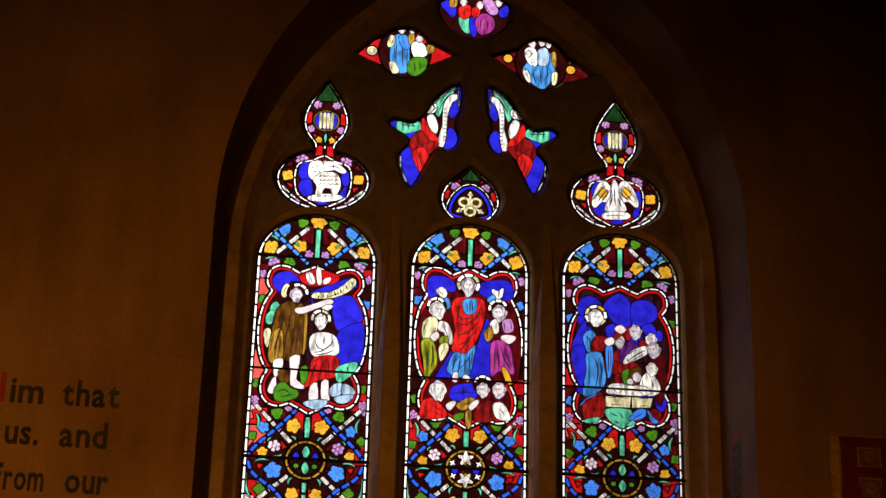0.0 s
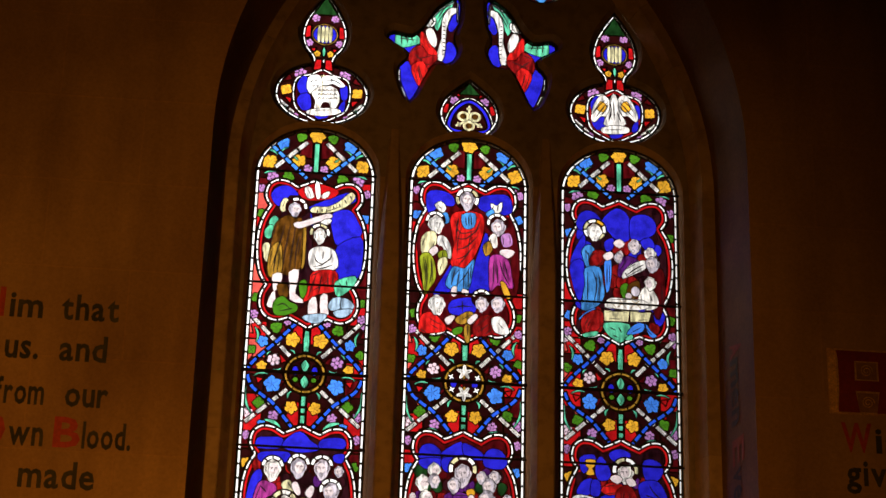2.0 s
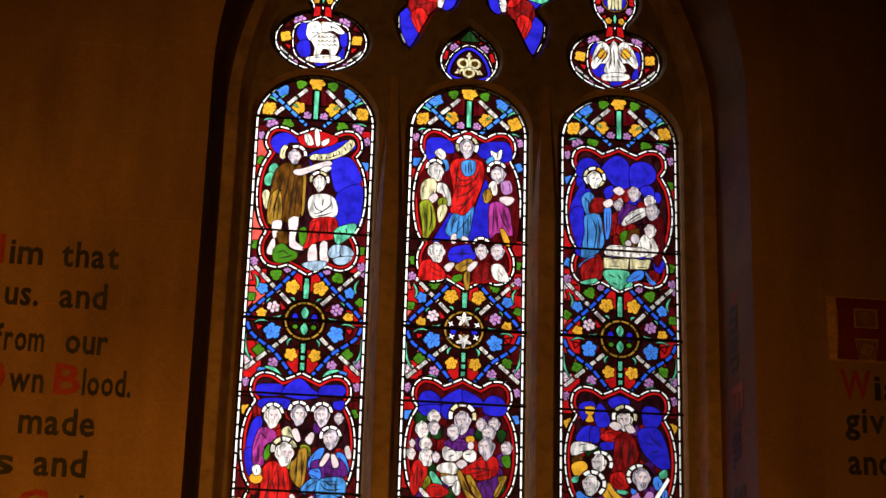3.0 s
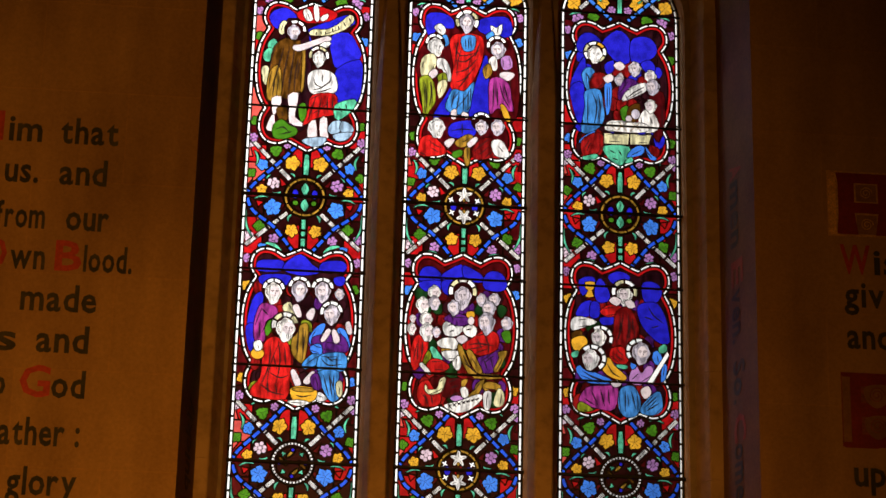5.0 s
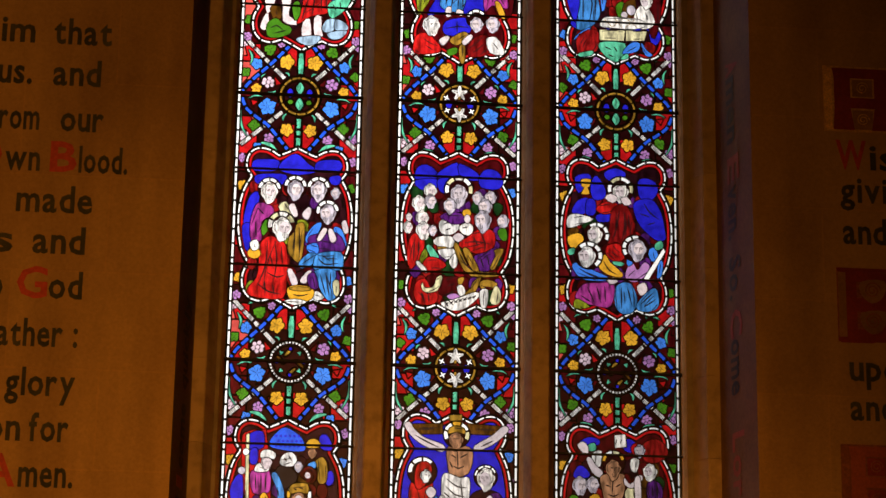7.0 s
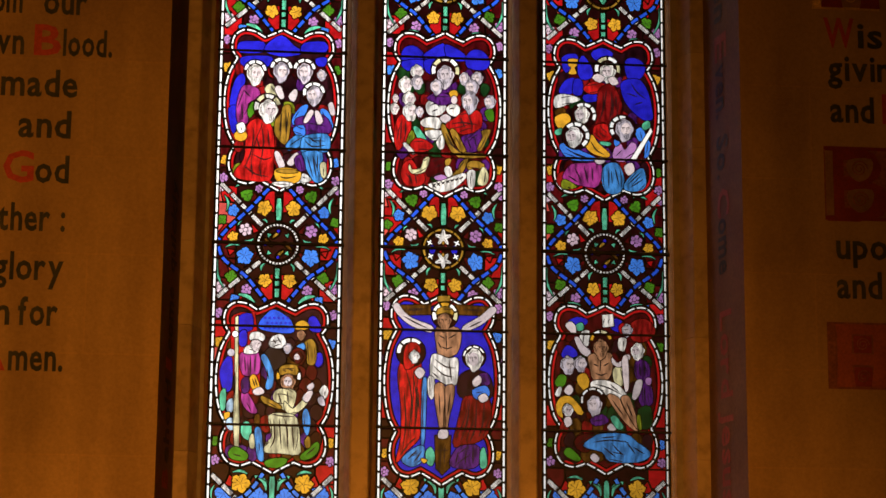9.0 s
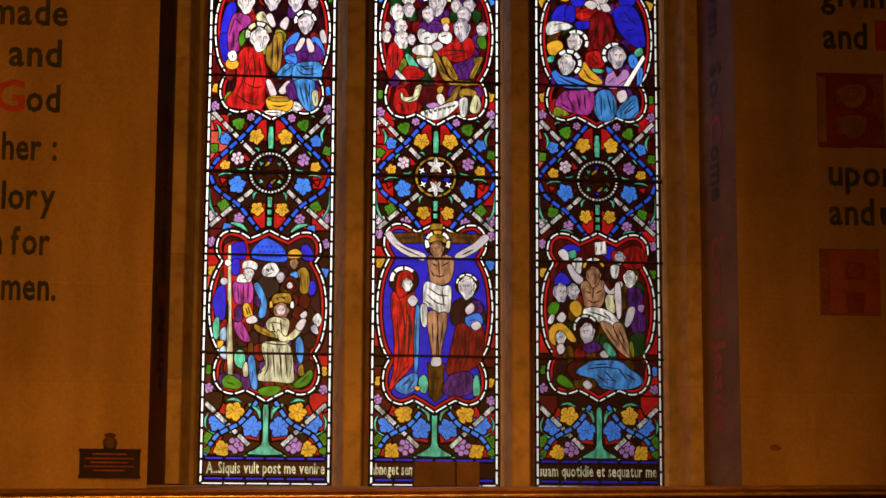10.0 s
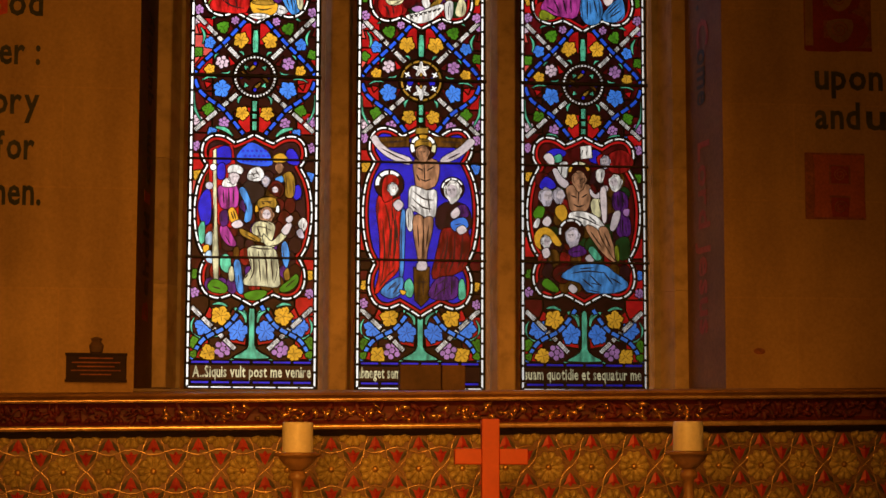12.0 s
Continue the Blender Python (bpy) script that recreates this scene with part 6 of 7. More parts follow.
for index, cx in enumerate(LIGHTS):
    outline = light_line(cx)
    g = Glazing([outline])
    side_fill(g, cx, 1.82, 4.62)
    crown_field(g, cx)
    for zc, kind in zip((3.830, 2.824), KINDS[index]):
        lattice(g, cx, zc, kind)
    tree_field(g, cx)
    for draw, ztop, zbot, ground in PICTURES[index]:
        for zz in (zbot + 0.11, ztop - 0.15):
            for s in (-1, 1):
                flower(g, random.choice(("yellow", "azure", "green")), cx + s * 0.196, zz, 0.022, 4, 45)
        for zz in (ztop - 0.045, ztop - 0.24, zbot + 0.045):
            for s in (-1, 1):
                grapes(g, cx + s * 0.203, zz, 0.019)
        medallion(g, cx, ztop, zbot, ground)
        if draw in CROWDS:
            crowd(g, cx, ztop, zbot, CROWDS[draw])
        draw(g)
    # the lettered band at the foot
    g.add("dark", [(cx - 0.224, 1.712), (cx + 0.224, 1.712), (cx + 0.224, 1.806), (cx - 0.224, 1.806)])
    g.add("dark", [(cx - 0.222, 1.738), (cx + 0.222, 1.738), (cx + 0.222, 1.794), (cx - 0.222, 1.794)])
    for z in (1.802, 1.731):
        g.beads([(cx - 0.215, z), (cx + 0.215, z)], 0.012, 0.075, "blue", 0.006)
    text, x, width = WORDS[index]
    g.letters(text, cx + x, 1.750, 0.056, width)
    # border of white beads
    border = inset(outline, 0.0090)
    head = border[2:]
    g.beads([border[1]] + head + [border[0]], 0.0122, 0.052)
    g.beads([border[0], border[1]], 0.0095, 0.08)
    g.build("stained_light", PANEL_LABELS[index], window)


def oval_glass(cx, bird):
    g = Glazing([oval_line(cx), tear_line(cx)])
    line = inset(oval_line(cx), 0.009)
    cz = 4.992
    for s in (-1, 1):
        flower(g, "yellow", cx + s * 0.140, cz + 0.015, 0.026, 4, 45)
        grapes(g, cx + s * 0.088, cz + 0.090, 0.026)
        g.add("crimson", [(cx + s * 0.115, cz + 0.06), (cx + s * 0.165, cz + 0.045), (cx + s * 0.13, cz + 0.085)])
        g.add("red", [(cx + s * 0.115, cz - 0.02), (cx + s * 0.15, cz - 0.015), (cx + s * 0.12, cz - 0.05)])
        script_bar(g, cx + s * 0.165, cz - 0.03, cx + s * 0.105, cz - 0.085, 0.013)
        g.add("mint", ellipse(cx + s * 0.145, cz - 0.07, 0.014, 0.008, -s * 40, 10))
        g.add("azure", ellipse(cx + s * 0.120, cz - 0.088, 0.010, 0.008, 0, 8))
        grapes(g, cx + s * 0.100, cz - 0.098, 0.014)
        g.add("red", [(cx + s * 0.006, 5.105), (cx + s * 0.040, 5.098), (cx + s * 0.034, 5.15), (cx + s * 0.006, 5.15)])
    med = smooth([(cx + x, cz + z) for x, z in ((0, 0.112), (0.045, 0.088), (0.098, 0.070), (0.112, 0.015), (0.100, -0.06), (0.055, -0.095), (0, -0.118), (-0.055, -0.095), (-0.100, -0.06), (-0.112, 0.015), (-0.098, 0.070), (-0.045, 0.088))], 3)
    g.add("dark", inset(med, -0.004))
    g.beads(med + med[:1], 0.009, 0.042)
    g.add("red" if bird else "crimson", inset(med, 0.007), 0.002)
    g.add("dark", inset(med, 0.015), 0.0)
    c = Cartoon(g, cx - 0.0045, 5.1194, 573, 270, 2.242, 0.129, 0.174, 2.522)
    for flat in ((530, 302, 540, 288, 552, 296, 548, 314, 536, 318), (530, 330, 536, 320, 550, 320, 552, 342, 538, 345), (562, 356, 582, 353, 580, 359, 566, 361), (604, 340, 612, 332, 610, 348, 602, 350), (606, 308, 616, 306, 616, 326, 608, 328)):
        c.p("blue", *flat)
    if bird:
        for flip in (0, 1):
            def w(*flat):
                return [v if k % 2 else (1142 - v if flip else v) for k, v in enumerate(flat)]
            c.p("linen", *w(566, 300, 552, 286, 538, 300, 530, 324, 534, 332, 546, 322, 556, 322, 566, 314))
            c.p("yellow", *w(556, 304, 548, 298, 542, 310, 552, 314))
            c.trace(*(w(*f) for f in ((560, 298, 548, 312, 538, 324), (562, 304, 554, 314, 546, 320), (556, 294, 544, 304, 534, 318))))
        c.p("linen", 566, 296, 572, 284, 578, 296, 578, 312, 590, 336, 571, 340, 552, 336, 564, 312)
        c.trace((571, 296, 571, 330), (566, 314, 560, 332), (576, 314, 582, 332))
        c.p("linen", 548, 344, 571, 340, 594, 344, 590, 352, 552, 352)
    else:
        c.p("white", 548, 298, 552, 288, 566, 286, 572, 296, 570, 310, 556, 318, 548, 310, plain=True)
        c.p("linen", 556, 316, 572, 306, 594, 308, 602, 322, 600, 336, 590, 346, 586, 334, 574, 332, 566, 346, 560, 344, 562, 330, plain=True)
        for k in range(5):
            for q in range(3):
                u, v = 568 + 7 * k, 314 + 7 * q
                c.trace((u - 3, v, u, v - 3, u + 3, v))
        for u, v in ((554, 294), (562, 292), (558, 302), (565, 302)):
            c.trace((u - 3, v, u, v + 3, u + 3, v))
        c.p("white", 576, 288, 596, 290, 612, 304, 604, 306, 592, 300, 576, 302, plain=True)
        c.trace((578, 295, 594, 295, 608, 304), (590, 290, 590, 300))
        c.line("cream", 1.6, 576, 284, 572, 318, 566, 344)
        c.line("cream", 1.6, 571, 287, 581, 288)
        c.p("linen", 548, 348, 572, 344, 600, 346, 602, 352, 574, 356, 550, 353)
    # the pointed lobe above
    z = 5.262
    g.add("moss", [(cx - 0.05, 5.35), (cx + 0.05, 5.35), (cx, 5.435)])
    for s in (-1, 1):
        grapes(g, cx + s * 0.038, z + 0.072, 0.018)
        grapes(g, cx + s * 0.060, z - 0.040, 0.017)
        g.add("red", [(cx + s * 0.055, z - 0.015), (cx + s * 0.080, z - 0.02), (cx + s * 0.078, z + 0.035), (cx + s * 0.055, z + 0.04)])
        g.add("red", [(cx + s * 0.03, z - 0.06), (cx + s * 0.055, z - 0.065), (cx + s * 0.04, z - 0.085)])
        flower(g, "yellow", cx + s * 0.026, z - 0.088, 0.016, 5, 90)
    g.add("gold", ellipse(cx, z, 0.055, 0.050, 0, 24))
    g.add("dark", ellipse(cx, z, 0.048, 0.044, 0, 24), 0.001)
    g.add("blue", ellipse(cx, z, 0.046, 0.040, 0, 24), 0.001)
    for i in range(4):
        x = cx - 0.0225 + 0.015 * i
        g.add("cream", smooth([(x - 0.006, z - 0.032), (x + 0.006, z - 0.032), (x + 0.0065, z + 0.032), (x - 0.0065, z + 0.032)], 2), 0.0012)
    g.add("mint", smooth([(cx, z - 0.055), (cx + 0.009, z - 0.075), (cx, z - 0.105), (cx - 0.009, z - 0.075)], 3))
    g.add("white", ellipse(cx, z - 0.120, 0.006, 0.010, 0, 8))
    tear = inset(tear_line(cx), 0.0085)
    n = len(tear)
    g.beads(tear[2:n // 2 + 1], 0.009, 0.04)
    g.beads(tear[n // 2:n - 2], 0.009, 0.04)
    top = [p for p in line if abs(p[0] - cx) > 0.05 or p[1] < 4.99]
    start = next(i for i, p in enumerate(line) if p[1] > 4.99 and abs(p[0] - cx) <= 0.05)
    count = len(line)
    ring = [line[(start + k) % count] for k in range(count)]
    ring = [p for p in ring if p in top]
    g.beads(ring, 0.0095, 0.046)
    g.build("stained_light", "small lobed stained glass light with a white emblem on blue", window, 120)


oval_glass(LIGHTS[0] + 0.006, False)
oval_glass(LIGHTS[2] - 0.014, True)


def ogee_glass(cx):
    line = ogee_line(cx)
    g = Glazing([line])
    cz = 4.945
    g.add("moss", [(cx - 0.045, 5.035), (cx + 0.045, 5.035), (cx, 5.09)])
    for s in (-1, 1):
        grapes(g, cx + s * 0.060, cz + 0.062, 0.020)
        g.add("red", [(cx + s * 0.03, cz + 0.075), (cx + s * 0.045, cz + 0.10), (cx + s * 0.055, cz + 0.085)])
        g.add("red", [(cx + s * 0.085, cz + 0.0), (cx + s * 0.108, cz + 0.01), (cx + s * 0.095, cz + 0.05), (cx + s * 0.078, cz + 0.045)])
    tri = smooth([(cx + 0.095 * math.cos(radians(a)) * k, cz - 0.018 + 0.085 * math.sin(radians(a)) * k) for a, k in ((90, 1.12), (145, 0.92), (210, 1.12), (270, 0.86), (330, 1.12), (35, 0.92))], 5)
    g.add("dark", inset(tri, -0.004))
    g.beads(tri + tri[:1], 0.008, 0.034)
    g.add("blue", inset(tri, 0.007))
    g.add("dark", inset(tri, 0.024))
    for a in (90, 210, 330):
        x, z = cx + 0.05 * math.cos(radians(a)), cz - 0.018 + 0.05 * math.sin(radians(a))
        g.add("cream", blossom(x, z, 0.013, 3, 0.25, a), 0.001)
        g.add("cream", band([(x, z), (cx, cz - 0.018)], 0.010), 0.0008)
    for a in (150, 270, 30):
        x, z = cx + 0.027 * math.cos(radians(a)), cz - 0.018 + 0.027 * math.sin(radians(a))
        g.add("cream", ellipse(x, z, 0.025, 0.023, 0, 18), 0.001)
        g.add("amber", ellipse(x, z, 0.013, 0.012, 0, 14), 0.001)
    border = inset(line, 0.0085)
    g.beads(border[1:] + border[:1], 0.0095, 0.044)
    g.build("stained_light", "small ogee stained glass light with a cream three-ringed knot", window, 120)


ogee_glass(-0.008)


def figure_foil(openings, tips, ruby, dots, figures):
    """A pointed quatrefoil: ruby side lobes and a robed group in the middle."""
    g = Glazing(openings)
    g.add(ruby, openings[1])
    g.add("dark", inset(openings[0], 0.004))
    for x, z, r, colour in dots:
        g.add(colour, ellipse(x, z, r, r, 0, 16))
        g.add("shade", band(ellipse(x, z, r * 0.5, r * 0.5, 0, 12), 0.002), 0.0)
    figures(Cartoon(g, -0.0079, 5.2680, 835, 230, 2.290, 0.052, 0.181, 2.576))
    (x0, z0), (x1, z1) = tips
    g.beads([(x0 + 0.008, z0 + 0.002), (x0 + 0.05, z0 + 0.032), (x0 + 0.11, z0 + 0.058)], 0.007, 0.035)
    g.beads([(x1 - 0.008, z1 + 0.002), (x1 - 0.05, z1 + 0.030), (x1 - 0.11, z1 + 0.056)], 0.007, 0.035)
    g.build("stained_light", "pointed quatrefoil of ruby glass with small robed figures", window, 80)


def blue_and_white_group(c):
    c.p("sky", 692, 70, 704, 58, 720, 70, 722, 92, 720, 124, 702, 126, 690, 106)
    c.p("azure", 704, 64, 716, 60, 724, 78, 714, 84)
    c.trace((700, 75, 698, 110), (710, 80, 712, 118))
    c.p("cream", 684, 76, 690, 60, 696, 66, 690, 80)
    c.p("cream", 688, 112, 694, 108, 704, 124, 694, 128)
    c.p("gold", 722, 60, 730, 56, 730, 72, 724, 76)
    c.p("white", 728, 76, 742, 72, 752, 84, 752, 96, 732, 98)
    c.p("green", 722, 110, 734, 100, 754, 104, 750, 124, 736, 133, 722, 128)
    c.trace((732, 108, 734, 126), (742, 106, 742, 124))
    c.p("robe", 736, 60, 748, 54, 756, 66, 750, 74)
    for u, v, r in ((709, 50, 7), (728, 50, 7), (743, 50, 6), (741, 66, 8)):
        c.head(u, v, r, 0.2, "hair", "skin", False)
    c.p("gold", 754, 80, 764, 76, 768, 86, 758, 92)


def ice_and_blue_group(c):
    c.p("sky", 928, 120, 940, 108, 956, 116, 976, 92, 984, 104, 982, 130, 964, 156, 944, 146, 934, 136)
    c.trace((944, 122, 950, 148), (958, 122, 960, 150), (970, 110, 972, 138))
    c.p("ice", 954, 90, 968, 82, 974, 98, 970, 112, 956, 112)
    c.p("white", 932, 86, 946, 82, 952, 96, 948, 114, 936, 106)
    c.p("gold", 980, 92, 986, 92, 986, 116, 982, 112)
    c.p("linen", 928, 124, 936, 126, 940, 144, 932, 138)
    c.p("cream", 980, 130, 988, 128, 986, 146, 980, 148)
    for u, v, r in ((944, 74, 8), (962, 72, 7), (974, 76, 6), (938, 92, 7), (948, 108, 7)):
        c.head(u, v, r, -0.2, "linen", "skin", False)


figure_foil([OPENINGS[8], OPENINGS[9]], ((-0.535, 5.607), (-0.075, 5.612)), "red", ((-0.425, 5.602, 0.024, "cream"),), blue_and_white_group)
figure_foil([OPENINGS[10], OPENINGS[11]], ((0.060, 5.622), (0.495, 5.560)), "crimson", ((0.135, 5.612, 0.021, "yellow"), (0.395, 5.578, 0.021, "yellow")), ice_and_blue_group)

top = Glazing([OPENINGS[12]])
c = Cartoon(top, -0.0079, 5.2680, 835, 230, 2.290, 0.052, 0.181, 2.576)
c.p("blue", 780, 0, 800, -8, 806, 14, 800, 24, 790, 14)
c.p("mint", 812, 26, 824, 22, 832, 36, 830, 54, 818, 48)
c.p("blue", 832, 30, 842, 26, 842, 58, 834, 56)
c.p("robe", 814, 6, 830, 4, 834, 18, 822, 28, 812, 20)
c.p("magenta", 842, 34, 852, 20, 868, 22, 876, 38, 868, 52, 850, 56)
c.trace((852, 28, 850, 48), (862, 28, 864, 46))
c.p("robe", 836, 10, 848, 6, 848, 20, 838, 24)
c.p("mauve", 856, -6, 876, -4, 882, 16, 868, 18)
c.p("blue", 886, 12, 902, 4, 898, 22, 888, 24)
c.p("gold", 796, -14, 808, -12, 806, 4, 796, 4)
for u, v in ((820, -4), (850, 2), (884, -2)):
    c.head(u, v, 8, 0.0, "hair", "skin", False)
top.build("stained_light", "round stained glass light with purple and green robed figures", window, 60)


class Mirrored(Cartoon):
    """The same drawing turned over to the other side of the window."""

    def at(self, u, v):
        x, z = super().at(u, v)
        return -x - 0.004, z


def angel(s):
    g = Glazing([mouchette(s)])
    c = (Cartoon if s < 0 else Mirrored)(g, -0.0079, 5.2680, 835, 230, 2.290, 0.052, 0.181, 2.576)
    c.p("blue", 812, 150, 819, 156, 816, 184, 802, 208, 796, 200, 808, 172)
    c.p("blue", 782, 250, 796, 228, 808, 240, 806, 256, 790, 264)
    c.p("blue", 692, 222, 700, 208, 706, 222, 700, 230)
    c.p("blue", 708, 240, 738, 232, 728, 246, 716, 248)
    c.p("blue", 712, 272, 726, 262, 736, 284, 744, 310, 730, 328, 716, 300)
    c.p("mint", 770, 188, 778, 170, 794, 152, 804, 148, 800, 166, 786, 182, 776, 206)
    c.trace((776, 186, 788, 168, 800, 154), (776, 196, 786, 178, 798, 164))
    c.p("mint", 706, 206, 722, 202, 738, 214, 746, 228, 716, 236, 704, 232)
    c.trace((712, 210, 714, 232), (720, 208, 724, 230), (728, 212, 734, 228), (708, 220, 740, 224))
    c.p("linen", 808, 168, 796, 170, 785, 190, 784, 222, 775, 252, 784, 260, 789, 240, 791, 206, 800, 180, 812, 174, steps=2, lead=0.0024, plain=True)
    for k in range(9):
        c.trace((785, 192 + 7 * k, 790, 194 + 7 * k))
    c.p("robe", 748, 210, 758, 222, 772, 242, 774, 252, 758, 256, 748, 236)
    c.p("cloak", 730, 244, 746, 234, 760, 250, 776, 254, 760, 272, 740, 276, 728, 262)
    c.p("robe", 732, 270, 750, 262, 760, 282, 762, 300, 750, 308, 738, 292)
    c.trace((742, 270, 748, 296), (736, 248, 752, 262))
    c.p("linen", 757, 208, 766, 204, 774, 222, 771, 236, 761, 224, plain=True)
    c.halo(760, 190, 13, ("white",), 0, 360, 5, 0.25)
    c.head(760, 191, 9, 0.2, "linen", "linen", False)
    g.beads([(s * 0.075, 5.455), (s * 0.135, 5.415), (s * 0.165, 5.375)], 0.006, 0.04)
    g.beads([(s * 0.262, 5.01), (s * 0.29, 5.07), (s * 0.292, 5.13)], 0.007, 0.05)
    g.beads([(s * 0.066, 5.45), (s * 0.063, 5.36)], 0.006, 0.05)
    g.build("stained_light", "curved stained glass light with a winged figure in red and a white scroll", window, 60)


angel(-1)
angel(1)

for cx in LIGHTS:
    for z in (2.171, 2.523, 2.824, 3.176, 3.540, 3.830, 4.183, 4.648):
        heavy = 0.0068 if abs(z - 2.824) < 0.01 or abs(z - 3.83) < 0.01 else 0.0045
        part("saddle_bar", strip_tube([(cx - 0.236, -0.013, z), (cx + 0.236, -0.013, z)], heavy), IRON, window, "dark iron saddle bar")

# ---- the east wall with its arched opening ----


def sheet_with_hole(outer, hole, y):
    pts, tris, owners = overlay([outer, hole])
    return [(p.x, y, p.y) for p in pts], [tuple(t) for t, own in zip(tris, owners) if own == [0]]


FACE = -0.46
wall_hole = arch_line(0.990, 4.6, 1.68)
wall_rect = [(-4.6, -0.1), (4.6, -0.1), (4.6, 7.6), (-4.6, 7.6)]
vs, fs = sheet_with_hole(wall_rect, wall_hole, FACE)
wall = mesh_object("wall_east", vs, fs, WALL)
tagged(wall, "ochre brown painted plaster wall, stained and faintly coursed", "wall", "", "structure")
bvs, bfs = sheet_with_hole(wall_rect, arch_line(1.25, 4.6, 1.50), 0.35)
mesh_object("outer_face", bvs, bfs, DIMSTONE, wall)
inner = arch_line(0.925, 4.6, 1.69)
n = len(inner)
mesh_object("outer_reveal", [(x, 0.03, z) for x, z in inner] + [(x, 0.35, z) for x, z in arch_line(1.25, 4.6, 1.50)], [(i, (i + 1) % n, n + (i + 1) % n, n + i) for i in range(n)], DIMSTONE, wall)

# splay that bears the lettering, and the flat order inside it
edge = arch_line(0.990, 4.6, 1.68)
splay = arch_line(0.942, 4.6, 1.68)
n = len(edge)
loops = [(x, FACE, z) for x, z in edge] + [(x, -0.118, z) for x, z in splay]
mesh_object("painted_splay", loops, [(i, (i + 1) % n, n + (i + 1) % n, n + i) for i in range(1, n)], SPLAYBROWN, wall, "dark brown splayed reveal with lettering")


def jamb_stones(s):
    """Separate dressed stones up each side of the window."""
    z, k = 1.705, 0
    while z < 4.58:
        h = (0.36, 0.44, 0.30, 0.40)[k % 4]
        top = min(4.60, z + h)
        bm = bmesh.new()
        ends = [[bm.verts.new((s * x, y, q)) for x, y in ((0.948, 0.02), (0.948, -0.120), (0.900, -0.120), (0.894, -0.116), (0.884, -0.090), (0.862, -0.036), (0.862, 0.02))] for q in (z + 0.0006, top - 0.0006)]
        for i in range(7):
            bm.faces.new((ends[0][i], ends[0][(i + 1) % 7], ends[1][(i + 1) % 7], ends[1][i]))
        bm.faces.new(ends[0])
        bm.faces.new(ends[1])
        bmesh.ops.recalc_face_normals(bm, faces=bm.faces)
        part("jamb_stone", bm, STONE, window)
        z, k = top, k + 1


jamb_stones(-1)
jamb_stones(1)
for s in (-1, 1):
    r0, r1 = 0.862 + 0.62, 0.950 + 0.62
    count = 6
    top = math.acos(0.62 / r0)
    for i in range(count):
        bm = bmesh.new()
        ring = []
        for q in range(5):
            a = top * (i + 0.004 + 0.992 * q / 4) / count
            ring.append([bm.verts.new((s * (-0.62 + r * math.cos(a)), y, 4.6 + r * math.sin(a))) for r, y in ((r0, 0.02), (r0, -0.036), (r0 + 0.036, -0.116), (r1, -0.120), (r1, 0.02))])
        for a, b in zip(ring, ring[1:]):
            for q in range(4):
                bm.faces.new((a[q], a[q + 1], b[q + 1], b[q]))
        bm.faces.new(ring[0])
        bm.faces.new(ring[-1])
        bmesh.ops.recalc_face_normals(bm, faces=bm.faces)
        part("arch_stone", bm, STONE, window)

part("window_sill", moulding([(0.03, 1.675), (0.03, 1.708), (-0.08, 1.704), (-0.475, 1.684), (-0.49, 1.676), (-0.475, 1.668)], -0.99, 0.99), STONE, window, "worn stone sill")

# ---- unseen shell of the chancel, added to close the room ----
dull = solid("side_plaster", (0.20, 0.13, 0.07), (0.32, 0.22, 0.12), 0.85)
floor = part("floor", slab(-4.6, 4.6, -11.0, 0.2, -0.1, 0.0), FLOORSTONE)
tagged(floor, "worn brown stone floor slabs, unseen, added to close the room", "floor", "", "structure")
ceiling = part("ceiling", slab(-4.6, 4.6, -11.0, 0.2, 7.5, 7.6), BOARDSHADE)
tagged(ceiling, "dark boarded timber ceiling, unseen, added to close the room", "ceiling", "", "structure")
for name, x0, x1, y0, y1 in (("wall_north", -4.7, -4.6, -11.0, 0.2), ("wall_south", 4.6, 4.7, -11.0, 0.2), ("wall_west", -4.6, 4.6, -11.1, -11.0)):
    tagged(part(name, slab(x0, x1, y0, y1, -0.1, 7.6), dull), "dark brown plaster wall, unseen, added to close the room", "wall", "", "structure")

# ---- lettering painted on the wall ----


def letter_mesh(char, start, kx, kz, material, depth=0.0012):
    """One raised letter in the plane x, y, facing z."""
    flat, faces = FONT[char][:2]
    me = bpy.data.meshes.new("letter")
    n = len(flat)
    vs = [((start + x) * kx, y * kz, depth) for x, y in flat] + [((start + x) * kx, y * kz, 0.0) for x, y in flat]
    count = {}
    for f in faces:
        for a, b in zip(f, f[1:] + f[:1]):
            count[(a, b)] = count.get((a, b), 0) + 1
    sides = [(a, b, b + n, a + n) for a, b in count if (b, a) not in count]
    me.from_pydata(vs, [], list(faces) + sides)
    me.materials.append(material)
    return me


def word(body, material, m, size, parent, width, depth=0.0012):
    """One word on the plane m, letter by letter, drawn to that width."""
    chars, total = layout(body)
    for c, start in chars:
        ob = new("letter", letter_mesh(c, start, width / total, size, material, depth))
        ob.parent = parent
        ob.matrix_basis = m


UP = pose(0, 0, 0, 90, 0, 0)


def inscription(rows, label):
    """Rows of (z, x, words); a word is (text, red?, width, height, gap after it)."""
    base = tagged(new("wall_inscription"), label, "inscription")
    for z, x, words in rows:
        pos = x
        for body, red, width, size, gap in words:
            word(body, RUBRIC if red else INK, Matrix.Translation((pos, FACE - 0.0015, z)) @ UP, size, base, width)
            pos += width + gap
    return base


